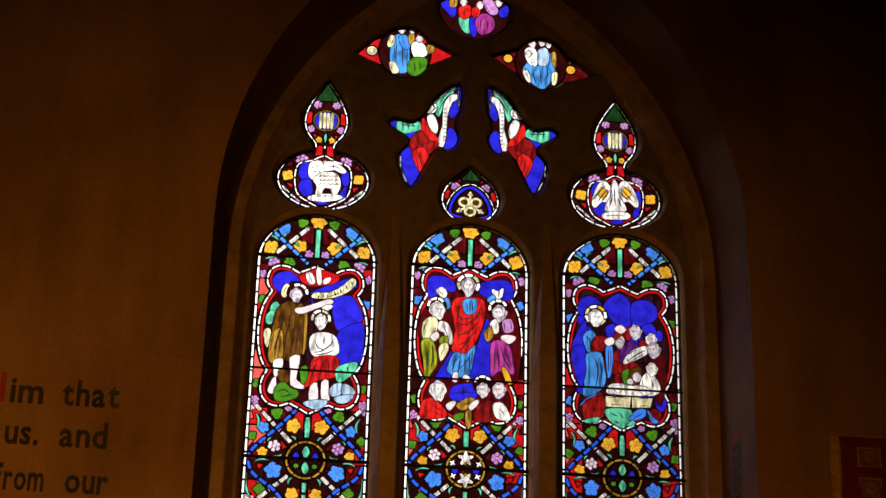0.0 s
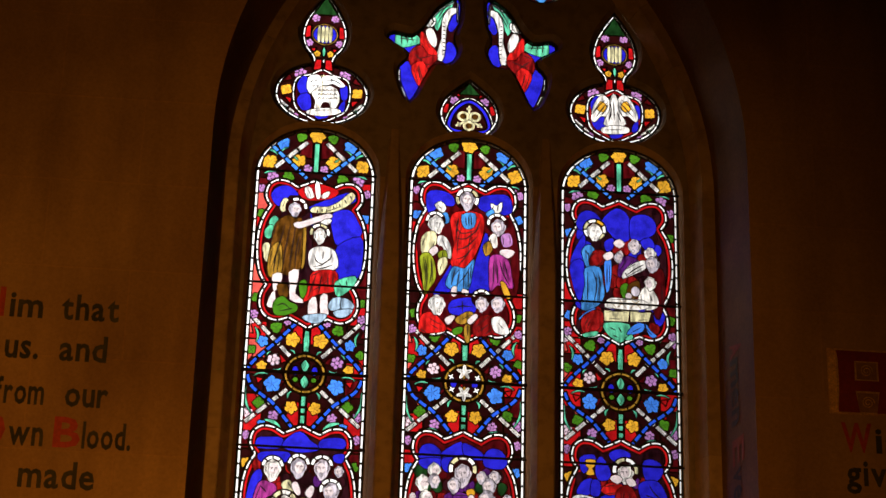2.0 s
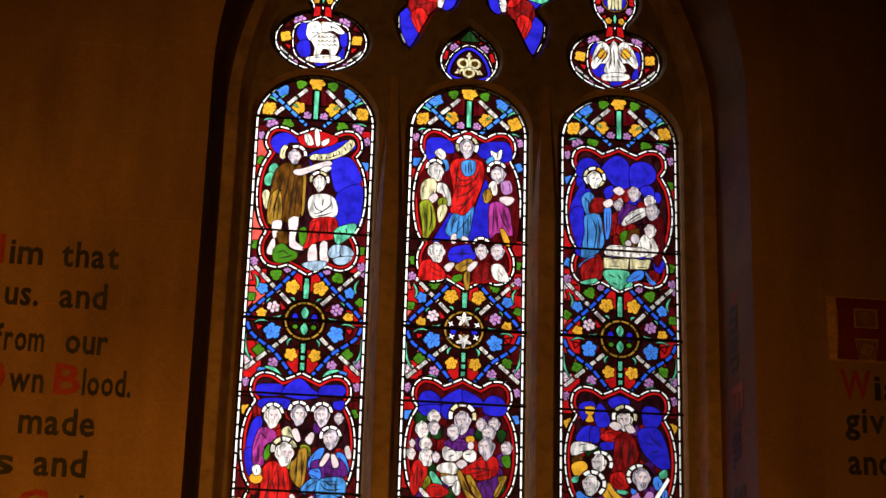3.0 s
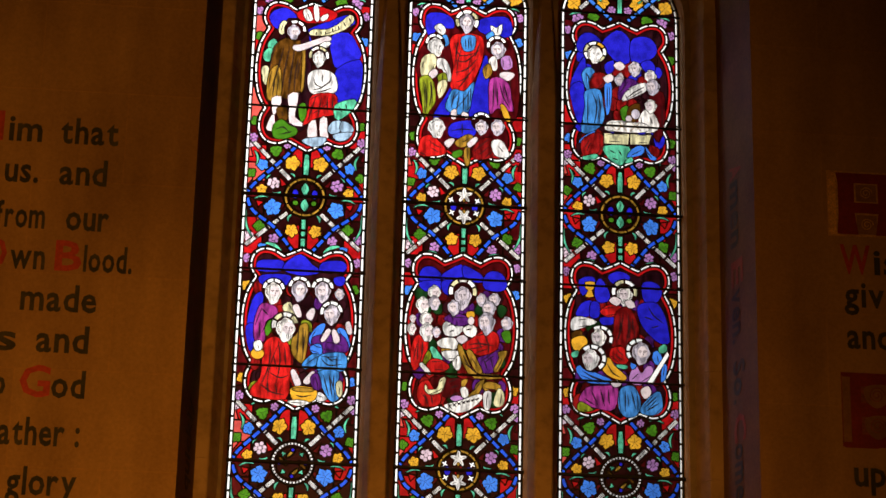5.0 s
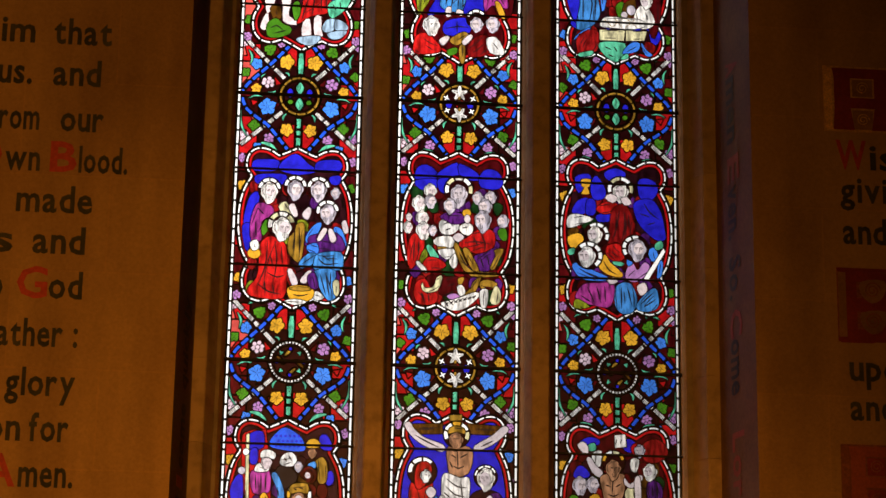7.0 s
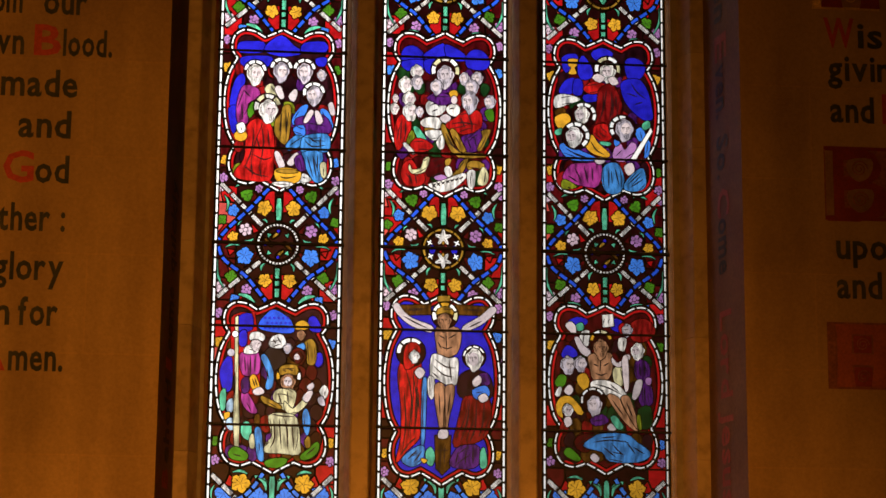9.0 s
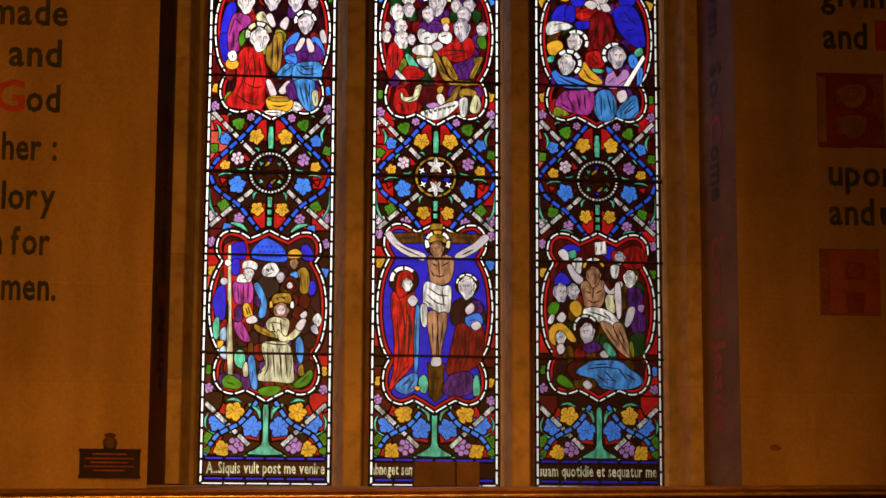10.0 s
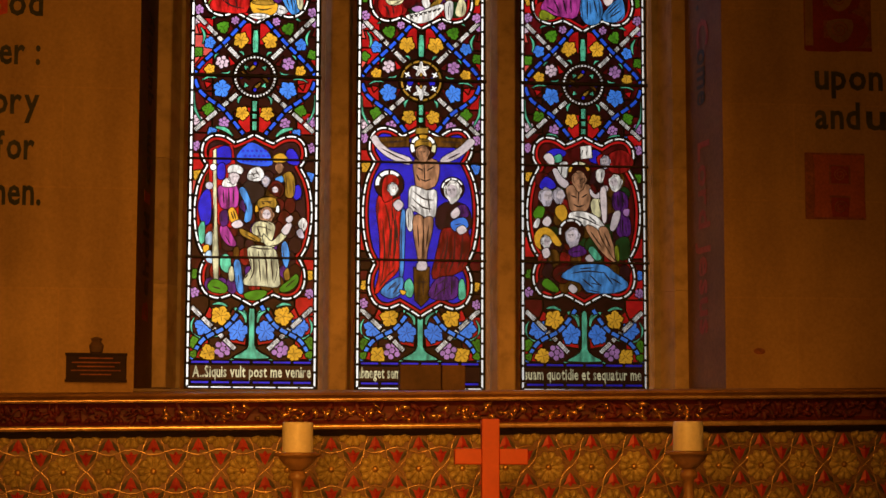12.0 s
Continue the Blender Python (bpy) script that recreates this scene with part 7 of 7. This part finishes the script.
BIG, TALL = 0.132, 0.150
inscription((
    (3.824, -1.745, (("H", True, 0.085, TALL, 0.018), ("im", False, 0.115, BIG, 0.064), ("that", False, 0.198, BIG, 0))),
    (3.673, -1.643, (("us.", False, 0.115, BIG, 0.071), ("and", False, 0.163, BIG, 0))),
    (3.509, -1.660, (("from", False, 0.167, BIG, 0.071), ("our", False, 0.146, BIG, 0))),
    (3.363, -1.700, (("O", True, 0.090, TALL, 0.011), ("wn", False, 0.118, BIG, 0.033), ("B", True, 0.091, TALL, 0.006), ("lood.", False, 0.165, BIG, 0))),
    (3.218, -1.551, (("made", False, 0.255, BIG, 0),)),
    (3.075, -1.627, (("s", False, 0.075, BIG, 0.065), ("and", False, 0.175, BIG, 0))),
    (2.920, -1.625, (("o", False, 0.050, BIG, 0.045), ("G", True, 0.102, TALL, 0.004), ("od", False, 0.112, BIG, 0))),
    (2.755, -1.585, (("ather :", False, 0.268, BIG, 0),)),
    (2.589, -1.545, (("glory", False, 0.229, BIG, 0),)),
    (2.437, -1.600, (("on", False, 0.116, BIG, 0.027), ("for", False, 0.129, BIG, 0))),
    (2.286, -1.595, (("A", True, 0.105, TALL, 0.009), ("men.", False, 0.177, BIG, 0))),
), "black and red scripture lettering painted on the ochre wall")
inscription((
    (3.500, 1.295, (("W", True, 0.110, TALL, 0.012), ("is", False, 0.09, BIG, 0))),
    (3.378, 1.305, (("giving", False, 0.29, BIG, 0),)),
    (3.226, 1.310, (("and", False, 0.158, BIG, 0.03), ("I", True, 0.05, TALL, 0))),
    (2.738, 1.317, (("upon", False, 0.242, BIG, 0),)),
    (2.600, 1.315, (("and", False, 0.160, BIG, 0.022), ("u", False, 0.071, BIG, 0))),
), "faded black and red scripture lettering painted on the ochre wall")


def initial(body, x, z, wide, tall, worn):
    """A painted square initial: red letter on a gilded, scrolled ground."""
    base = part("painted_initial", slab(x, x + wide, FACE - 0.0022, FACE - 0.0002, z, z + tall), (GOLDPAINT, FADED, FADED)[worn])
    tagged(base, "large red initial on a worn red painted square" if worn == 2 else "large dark red initial on a gilded painted square", "painted initial", "initials on the wall")
    if body == "A":
        # square-headed capital: two stems, a head bar and a cross bar
        us, vs, bm = (0.16, 0.40, 0.76, 0.98), (0.03, 0.36, 0.52, 0.82, 0.97), bmesh.new()
        grid = {}
        for i in range(3):
            for j in range(4):
                if i == 1 and j in (0, 2):
                    continue
                ring = []
                for p, q in ((i, j), (i + 1, j), (i + 1, j + 1), (i, j + 1)):
                    if (p, q) not in grid:
                        flare = 0.05 if j in (0, 3) and q in (0, 4) else 0.0
                        lean = -flare if p in (0, 2) else flare
                        grid[(p, q)] = bm.verts.new((x + wide * (us[p] + lean * (0.5 if p in (0, 3) else 1.0)), FACE - 0.0030, z + tall * vs[q]))
                    ring.append(grid[(p, q)])
                bm.faces.new(ring)
        solid_face = bmesh.ops.extrude_face_region(bm, geom=bm.faces[:])
        bmesh.ops.translate(bm, vec=(0, -0.0012, 0), verts=[v for v in solid_face["geom"] if isinstance(v, bmesh.types.BMVert)])
        bmesh.ops.recalc_face_normals(bm, faces=bm.faces)
        part("letter", bm, PANELRED if worn < 2 else OLDRED, base)
        gold = GOLDPAINT if worn < 2 else FADED
        for z0, z1 in ((0.04, 0.33), (0.54, 0.80)):
            part("gilt_field", slab(x + wide * 0.43, x + wide * 0.73, FACE - 0.0036, FACE - 0.0024, z + tall * z0, z + tall * z1), OAK if worn < 2 else PANELRED, base, "darkened field")
            line = []
            for k in range(22):
                r = 0.024 * (1 - k / 26)
                line.append((x + wide * 0.58 + r * math.cos(0.6 * k), FACE - 0.0046, z + tall * (z0 + z1) / 2 + r * math.sin(0.6 * k)))
            part("scroll", strip_tube(line, 0.0020, sides=5), gold, base, "painted scroll")
        part("gilt_strip", slab(x + 0.003, x + wide * 0.13, FACE - 0.0036, FACE - 0.0024, z + 0.006, z + tall - 0.006), gold, base, "worn gilt strip")
        part("gilt_strip", slab(x + wide * 0.15, x + wide * 0.97, FACE - 0.0034, FACE - 0.0024, z + tall * 0.975, z + tall), gold, base, "worn gilt strip")
        return
    ob = new("letter", letter_mesh(body, 0.0, wide * 0.94 / FONT[body][2], tall * 1.40, PANELRED if worn < 2 else FADED))
    ob.parent = base
    ob.matrix_basis = Matrix.Translation((x + wide * 0.03, FACE - 0.0024, z + 0.004)) @ UP
    for z0, z1 in ((z, z + 0.012), (z + tall - 0.012, z + tall)):
        part("border", slab(x, x + wide, FACE - 0.0044, FACE - 0.0024, z0, z1), PANELRED if worn < 2 else FADED, base, "thin dark red border")
    gold = (GOLDPAINT, OAK, FADED)[worn]
    part("gilt_strip", slab(x + 0.004, x + wide * 0.13, FACE - 0.0052, FACE - 0.0046, z + 0.016, z + tall - 0.016), gold, base, "worn gilt strip")
    for i, (cu, cv) in enumerate(((0.52, 0.70), (0.52, 0.28))):
        shape = smooth([(x + wide * cu + p, z + tall * cv + q) for p, q in ((-0.040, 0.030), (0.045, 0.036), (0.040, -0.020), (0.0, -0.046), (-0.036, -0.020))], 3)
        n = len(shape)
        mesh_object("gilt_field", [(p, y, q) for y in (FACE - 0.0056, FACE - 0.0040) for p, q in shape], [tuple(range(n))[::-1]] + [(k, (k + 1) % n, n + (k + 1) % n, n + k) for k in range(n)], gold, base, "gilded field")
        line = []
        for k in range(26):
            a = 0.55 * k
            r = 0.030 * (1 - k / 30)
            line.append((x + wide * cu + r * math.cos(a), FACE - 0.0066, z + tall * cv + r * math.sin(a)))
        part("scroll", strip_tube(line, 0.0022, sides=5), FADED if worn < 2 else RUBRIC, base, "painted scroll")


initial("A", 1.256, 3.637, 0.245, 0.246, 0)
initial("B", 1.282, 2.873, 0.240, 0.263, 1)
initial("A", 1.276, 2.283, 0.212, 0.231, 2)


def splay_words(s, rows, label):
    """Lettering that runs along the splay: down on the south side, up on the north side."""
    base = tagged(new("splay_inscription"), label, "inscription")
    a, b = Vector((s * 0.990, FACE, 0)), Vector((s * 0.942, -0.118, 0))
    nrm = Vector((-s * (b.y - a.y), -abs(b.x - a.x), 0)).normalized()
    along = Vector((0, 0, -1)) if s > 0 else Vector((0, 0, 1))
    up = nrm.cross(along)
    for body, red, z, length in rows:
        m = Matrix((along, up, nrm)).transposed().to_4x4()
        start = (a + b) / 2 - up * 0.050 + nrm * 0.0022 + Vector((0, 0, z))
        word(body, OLDRED if red else INK, Matrix.Translation(start) @ m, 0.150, base, length, 0.0006)


splay_words(1, (("A", True, 3.948, 0.054), ("men", False, 3.887, 0.252), ("E", True, 3.582, 0.096), ("ven.", False, 3.474, 0.199), ("So.", False, 3.209, 0.157), ("C", True, 3.014, 0.102), ("ome", False, 2.907, 0.199), ("Lord", True, 2.575, 0.307), ("Jesus", True, 2.225, 0.328)), "black and red lettering running down the splayed reveal")
splay_words(-1, (("B", True, 1.921, 0.066), ("ehold", False, 2.006, 0.281), ("I", True, 2.320, 0.038), ("come", False, 2.387, 0.223), ("quickly", False, 2.659, 0.324)), "dark lettering running up the splayed reveal")

# ---- small plaque on the wall ----
plaque = tagged(new("wall_plaque"), "small dark wooden memorial plaque with illegible lettering", "plaque")
part("board", slab(-1.208, -1.014, FACE - 0.018, FACE - 0.0005, 1.707, 1.796, 0.003), BOARDSHADE, plaque)
for z0, z1 in ((1.790, 1.799), (1.704, 1.713)):
    part("rim", slab(-1.211, -1.011, FACE - 0.022, FACE - 0.016, z0, z1, 0.001), BOARDSHADE, plaque)
for i, (half, dz) in enumerate(((0.055, 0.075), (0.078, 0.061), (0.060, 0.048), (0.080, 0.035), (0.050, 0.022))):
    part("lettering_bar", slab(-1.112 - half, -1.112 + half, FACE - 0.0195, FACE - 0.0175, 1.707 + dz - 0.0022, 1.707 + dz + 0.0022), FADED, plaque)
part("crest", turned([(0.004, -0.030), (0.020, -0.022), (0.024, 0.0), (0.014, 0.014), (0.020, 0.022), (0.004, 0.028)], 14, at=(-1.112, FACE - 0.010, 1.824)), DULLWOOD, plaque, "small carved crest")

stain = ellipse(1.107, 1.856, 0.020, 0.022, 20, 16)
mark = mesh_object("wall_mark", [(x, FACE - 0.0012, z * 0.5 + 0.9) for x, z in stain], [tuple(range(len(stain)))], FADED)
tagged(mark, "small reddish scuff on the plaster", "wall mark")

# ---- reredos below the sill ----
reredos = tagged(new("reredos"), "carved and gilded reredos with a stamped tan and red patterned panel", "reredos")
reredos.location = (0, -0.33, -0.008)
reredos.rotation_euler = (0, radians(-0.8), 0)
part("top_moulding", moulding([(-0.13, 1.676), (-0.13, 1.692), (-0.24, 1.690), (-0.262, 1.684), (-0.268, 1.676), (-0.25, 1.668), (-0.13, 1.668)], -2.6, 2.6), OAK, reredos, "brown wooden top moulding")
part("upper_fillet", moulding([(-0.13, 1.655), (-0.13, 1.667), (-0.262, 1.667), (-0.268, 1.661), (-0.262, 1.655)], -2.6, 2.6), RIB, reredos, "thin gilt fillet")
part("frieze", moulding([(-0.13, 1.583), (-0.13, 1.654), (-0.235, 1.654), (-0.222, 1.640), (-0.218, 1.618), (-0.222, 1.596), (-0.235, 1.583)], -2.6, 2.6), FRIEZE, reredos, "hollow blackened red frieze")
part("lower_fillet", moulding([(-0.13, 1.566), (-0.13, 1.582), (-0.258, 1.582), (-0.268, 1.574), (-0.258, 1.566)], -2.6, 2.6), RIB, reredos, "thin gilt fillet")
for z, r, y in ((1.6615, 0.0045, -0.268), (1.574, 0.0085, -0.264)):
    part("gilt_bead", strip_tube([(-2.6, y, z), (2.6, y, z)], r, sides=12), RIB, reredos, "rounded gilt bead", True)
# near-black cove stands in for the shadow between bead and panel
part("cove", moulding([(-0.13, 1.545), (-0.13, 1.565), (-0.25, 1.565), (-0.215, 1.556), (-0.20, 1.545)], -2.6, 2.6), BOARDSHADE, reredos, "cove coloured near black for the shade under the bead")
part("panel", slab(-2.6, 2.6, -0.195, -0.131, 0.0, 1.5445), STAMPED, reredos, "stamped tan panel")


def leaf_shapes(count):
    """A few curled leaves to choose from."""
    out = []
    for k in range(count):
        bm = bmesh.new()
        bmesh.ops.create_icosphere(bm, subdivisions=2, radius=1.0)
        rx, rz, ry = rnd.uniform(0.010, 0.024), rnd.uniform(0.005, 0.012), rnd.uniform(0.012, 0.024)
        for q in bm.verts:
            bend = 1 + 0.28 * math.sin(4 * q.co.x + 3 * q.co.z + k)
            q.co = Vector((q.co.x * rx * bend, q.co.y * ry, q.co.z * rz * bend + 0.3 * rz * q.co.x ** 2))
        me = bpy.data.meshes.new("leaf")
        bm.to_mesh(me)
        bm.free()
        for poly in me.polygons:
            poly.use_smooth = True
        out.append(me)
    return out


rnd = random.Random(5)
SHAPES = {}
for material in (GILT, FRIEZE):
    SHAPES[material.name] = leaf_shapes(9)
    for me in SHAPES[material.name]:
        me.materials.append(material)


def foliage(x, flip, material, label):
    """One scrolled leaf spray of the frieze: a stem with its leaves."""
    zc = 1.618
    line = [(x - 0.048 + 0.096 * k / 14, -0.236 - 0.008 * math.sin(9 * k / 14), zc + flip * 0.020 * math.sin(2 * math.pi * k / 14)) for k in range(15)]
    spray = part("carved_spray", strip_tube(line, 0.0026, sides=6), FRIEZE, reredos, label, True)
    for k in range(11):
        ob = new("leaf", rnd.choice(SHAPES[material.name if rnd.random() < 0.5 else FRIEZE.name]))
        ob.parent = spray
        ob.matrix_basis = Matrix.Translation((x + rnd.uniform(-0.044, 0.044), -0.226, zc + rnd.uniform(-0.024, 0.024))) @ Matrix.Rotation(rnd.uniform(0, 6.28), 4, "Y")


x, k = -2.52, 0
while x < 2.55:
    # gilding runs the whole length; its dimness outwards is put in as dark red
    middle = -0.88 < x < 0.93
    foliage(x, 1 if k % 2 else -1, GILT if middle else FRIEZE, "gilt carved leaf spray" if middle else "carved leaf spray, its dim gilding coloured dull red")
    x, k = x + 0.094, k + 1

# the panel's relief: flowers in the round fields, red buds in the small ones, gilt ribs between
PITCH = 0.1433
ROW = PITCH * math.sqrt(3) / 2
X0, Z0, SURF = -0.325, 1.436, -0.196


def rosette_mesh():
    """A broad many-petalled flower in low relief, one piece."""
    bm = bmesh.new()
    count, steps = 10, 60
    rings = []
    for t, lift in ((0.0, 0.2), (0.22, 0.35), (0.5, 1.0), (0.78, 0.85), (0.93, 0.5), (1.0, 0.05)):
        ring = []
        for i in range(steps):
            a = 2 * math.pi * i / steps
            lobe = abs(math.cos(count * a / 2))
            r = 0.009 + (0.039 + 0.007 * lobe - 0.009) * t
            y = -0.0135 * lift * (0.25 + 0.75 * lobe ** 0.7)
            ring.append(bm.verts.new((r * math.cos(a), y, r * math.sin(a))))
        rings.append(ring)
    for p, q in zip(rings, rings[1:]):
        for i in range(steps):
            bm.faces.new((p[i], p[(i + 1) % steps], q[(i + 1) % steps], q[i]))
    bmesh.ops.scale(bm, vec=(1.15, 1, 1.15), verts=bm.verts)
    me = bpy.data.meshes.new("rosette")
    bm.to_mesh(me)
    bm.free()
    me.materials.append(PETAL)
    return me


def stud_mesh():
    bm = turned([(0.0095, 0), (0.010, 0.004), (0.006, 0.009), (0.002, 0.010)], 12)
    bmesh.ops.rotate(bm, verts=bm.verts, matrix=Matrix.Rotation(radians(90), 3, "X"))
    me = bpy.data.meshes.new("stud")
    bm.to_mesh(me)
    bm.free()
    me.materials.append(OLDGILT)
    return me


def bud_mesh(up):
    """A red three-lobed bud with dark leaves at its sides."""
    bm = bmesh.new()

    def lobe(poly, y, material):
        mid = Vector((sum(p[0] for p in poly) / len(poly), y, sum(p[1] for p in poly) / len(poly) * up))
        c = bm.verts.new(mid)
        ring = [bm.verts.new((u, -0.0006, v * up)) for u, v in poly]
        for i in range(len(ring)):
            f = bm.faces.new((c, ring[i], ring[(i + 1) % len(ring)]))
            f.material_index = material
    for s in (-1, 1):
        lobe([(s * u, v) for u, v in ((0.010, -0.018), (0.030, 0.004), (0.034, 0.022), (0.020, 0.012), (0.010, 0.002))], -0.003, 1)
    lobe([(0, -0.024), (0.016, -0.002), (0.021, 0.016), (0.008, 0.012), (0, 0.024), (-0.008, 0.012), (-0.021, 0.016), (-0.016, -0.002)], -0.007, 0)
    me = bpy.data.meshes.new("bud")
    bm.to_mesh(me)
    bm.free()
    me.materials.append(TULIP)
    me.materials.append(DARKLEAF)
    return me


def place(name, me, x, z):
    ob = new(name, me)
    ob.parent = reredos
    ob.location = (x, SURF, z)


rose, stud, bud_up, bud_down = rosette_mesh(), stud_mesh(), bud_mesh(1), bud_mesh(-1)
for row in range(-2, 2):
    z = Z0 + row * ROW
    shift = 0.5 * PITCH * (row % 2)
    for i in range(-13, 17):
        x = X0 + shift + i * PITCH
        place("rosette", rose, x, z)
        if z < 1.505:
            place("stud", stud, x, z)
            place("bud", bud_down, x, z + ROW * 0.667)
        if z - ROW * 0.667 < 1.52:
            place("bud", bud_up, x, z - ROW * 0.667)
for direction in (0, 60, 120):
    d = Vector((math.cos(radians(direction)), 0, math.sin(radians(direction))))
    side = Vector((-d.z, 0, d.x))
    for k in range(-34, 35):
        off = (k + 0.5) * ROW
        line, bits = [], []
        for j in range(-420, 421):
            s = j * PITCH / 16
            wob = -0.0085 * math.cos(2 * math.pi * s / PITCH + math.pi * (k % 2))
            p = Vector((X0, SURF - 0.0025, Z0)) + d * s + side * (off + wob)
            inside = -2.35 < p.x < 2.55 and 1.19 < p.z < 1.543
            if inside:
                line.append(p)
            elif len(line) > 3:
                bits.append(line)
                line = []
            else:
                line = []
        if len(line) > 3:
            bits.append(line)
        for bit in bits:
            part("rib", strip_tube(bit, 0.0020, sides=6), RIB, reredos, "raised gilt rib", True)

# ---- blocks standing on the sill, for a brown patch of unknown nature ----
for x0, x1, y0 in ((-0.101, 0.040, -0.30), (0.044, 0.124, -0.29)):
    block = part("wooden_block", slab(x0, x1, y0, y0 + 0.08, 1.6945, 1.782, 0.004), DULLWOOD)
    tagged(block, "plain dull brown block standing on the window sill", "wooden block", "blocks on the sill")

# ---- altar with cross and candles ----
altar = tagged(new("altar"), "plain oak altar with a white linen cloth", "altar")
part("top", slab(-1.15, 1.25, -1.38, -0.61, 0.93, 0.99, 0.006), OAK, altar)
part("front", slab(-1.05, 1.15, -1.31, -1.28, 0.08, 0.93, 0.004), OAK, altar)
part("base", slab(-1.10, 1.20, -1.34, -0.66, 0.0, 0.08, 0.004), OAK, altar)
for s in (-1.05, 1.12):
    part("side", slab(s, s + 0.03, -1.28, -0.66, 0.08, 0.93, 0.003), OAK, altar)
cloth = part("altar_cloth", slab(-1.17, 1.27, -1.40, -0.605, 0.9905, 0.995, 0.001), LINENCLOTH)
tagged(cloth, "white linen cloth lying on the altar", "altar cloth")


def candlestick(x, y, z):
    stand = tagged(new("candlestick"), "turned wooden candlestick with a wide drip dish", "candlestick", "altar candlesticks")
    stand.location = (x, y, 0.995)
    h = z - 0.995
    part("foot", turned([(0.075, 0), (0.078, 0.012), (0.060, 0.026), (0.030, 0.045), (0.020, 0.07)], 32), OAK, stand, "", True)
    part("stem", turned([(0.019, 0.068), (0.016, 0.15), (0.018, h - 0.22), (0.026, h - 0.19), (0.018, h - 0.17), (0.016, h - 0.11), (0.017, h - 0.086), (0.026, h - 0.082), (0.028, h - 0.070), (0.022, h - 0.058), (0.018, h - 0.054)], 28), OAK, stand, "", True)
    part("dish", turned([(0.018, h - 0.055), (0.030, h - 0.045), (0.050, h - 0.026), (0.058, h - 0.012), (0.071, h - 0.010), (0.072, h - 0.002), (0.066, h), (0.010, h - 0.001)], 36), OAK, stand, "shallow wooden drip dish", True)
    candle = tagged(new("candle"), "thick cream pillar candle, unlit", "candle", "altar candles")
    candle.location = (x, y, z)
    part("wax", turned([(0.046, 0), (0.047, 0.004), (0.0465, 0.050), (0.0465, 0.086), (0.0445, 0.0915), (0.040, 0.092), (0.030, 0.088), (0.004, 0.087)], 40), WAX, candle, "", True)
    part("wick", strip_tube([(0, 0, 0.087), (0.001, 0, 0.093), (0.002, 0, 0.097)], 0.0012), INK, candle, "short black wick")


candlestick(-0.4745, -1.0, 1.470)
candlestick(0.7295, -1.0, 1.480)

cross = tagged(new("altar_cross"), "plain red-brown wooden cross standing on the altar", "cross")
part("upright", slab(0.085, 0.139, -1.02, -0.98, 1.03, 1.576, 0.003), CROSSRED, cross)
for x0, x1 in ((0.002, 0.0845), (0.1395, 0.227)):
    part("arm", slab(x0, x1, -1.018, -0.982, 1.437, 1.485, 0.003), CROSSRED, cross)
part("plinth", slab(0.035, 0.19, -1.08, -0.93, 0.9955, 1.03, 0.004), CROSSRED, cross)
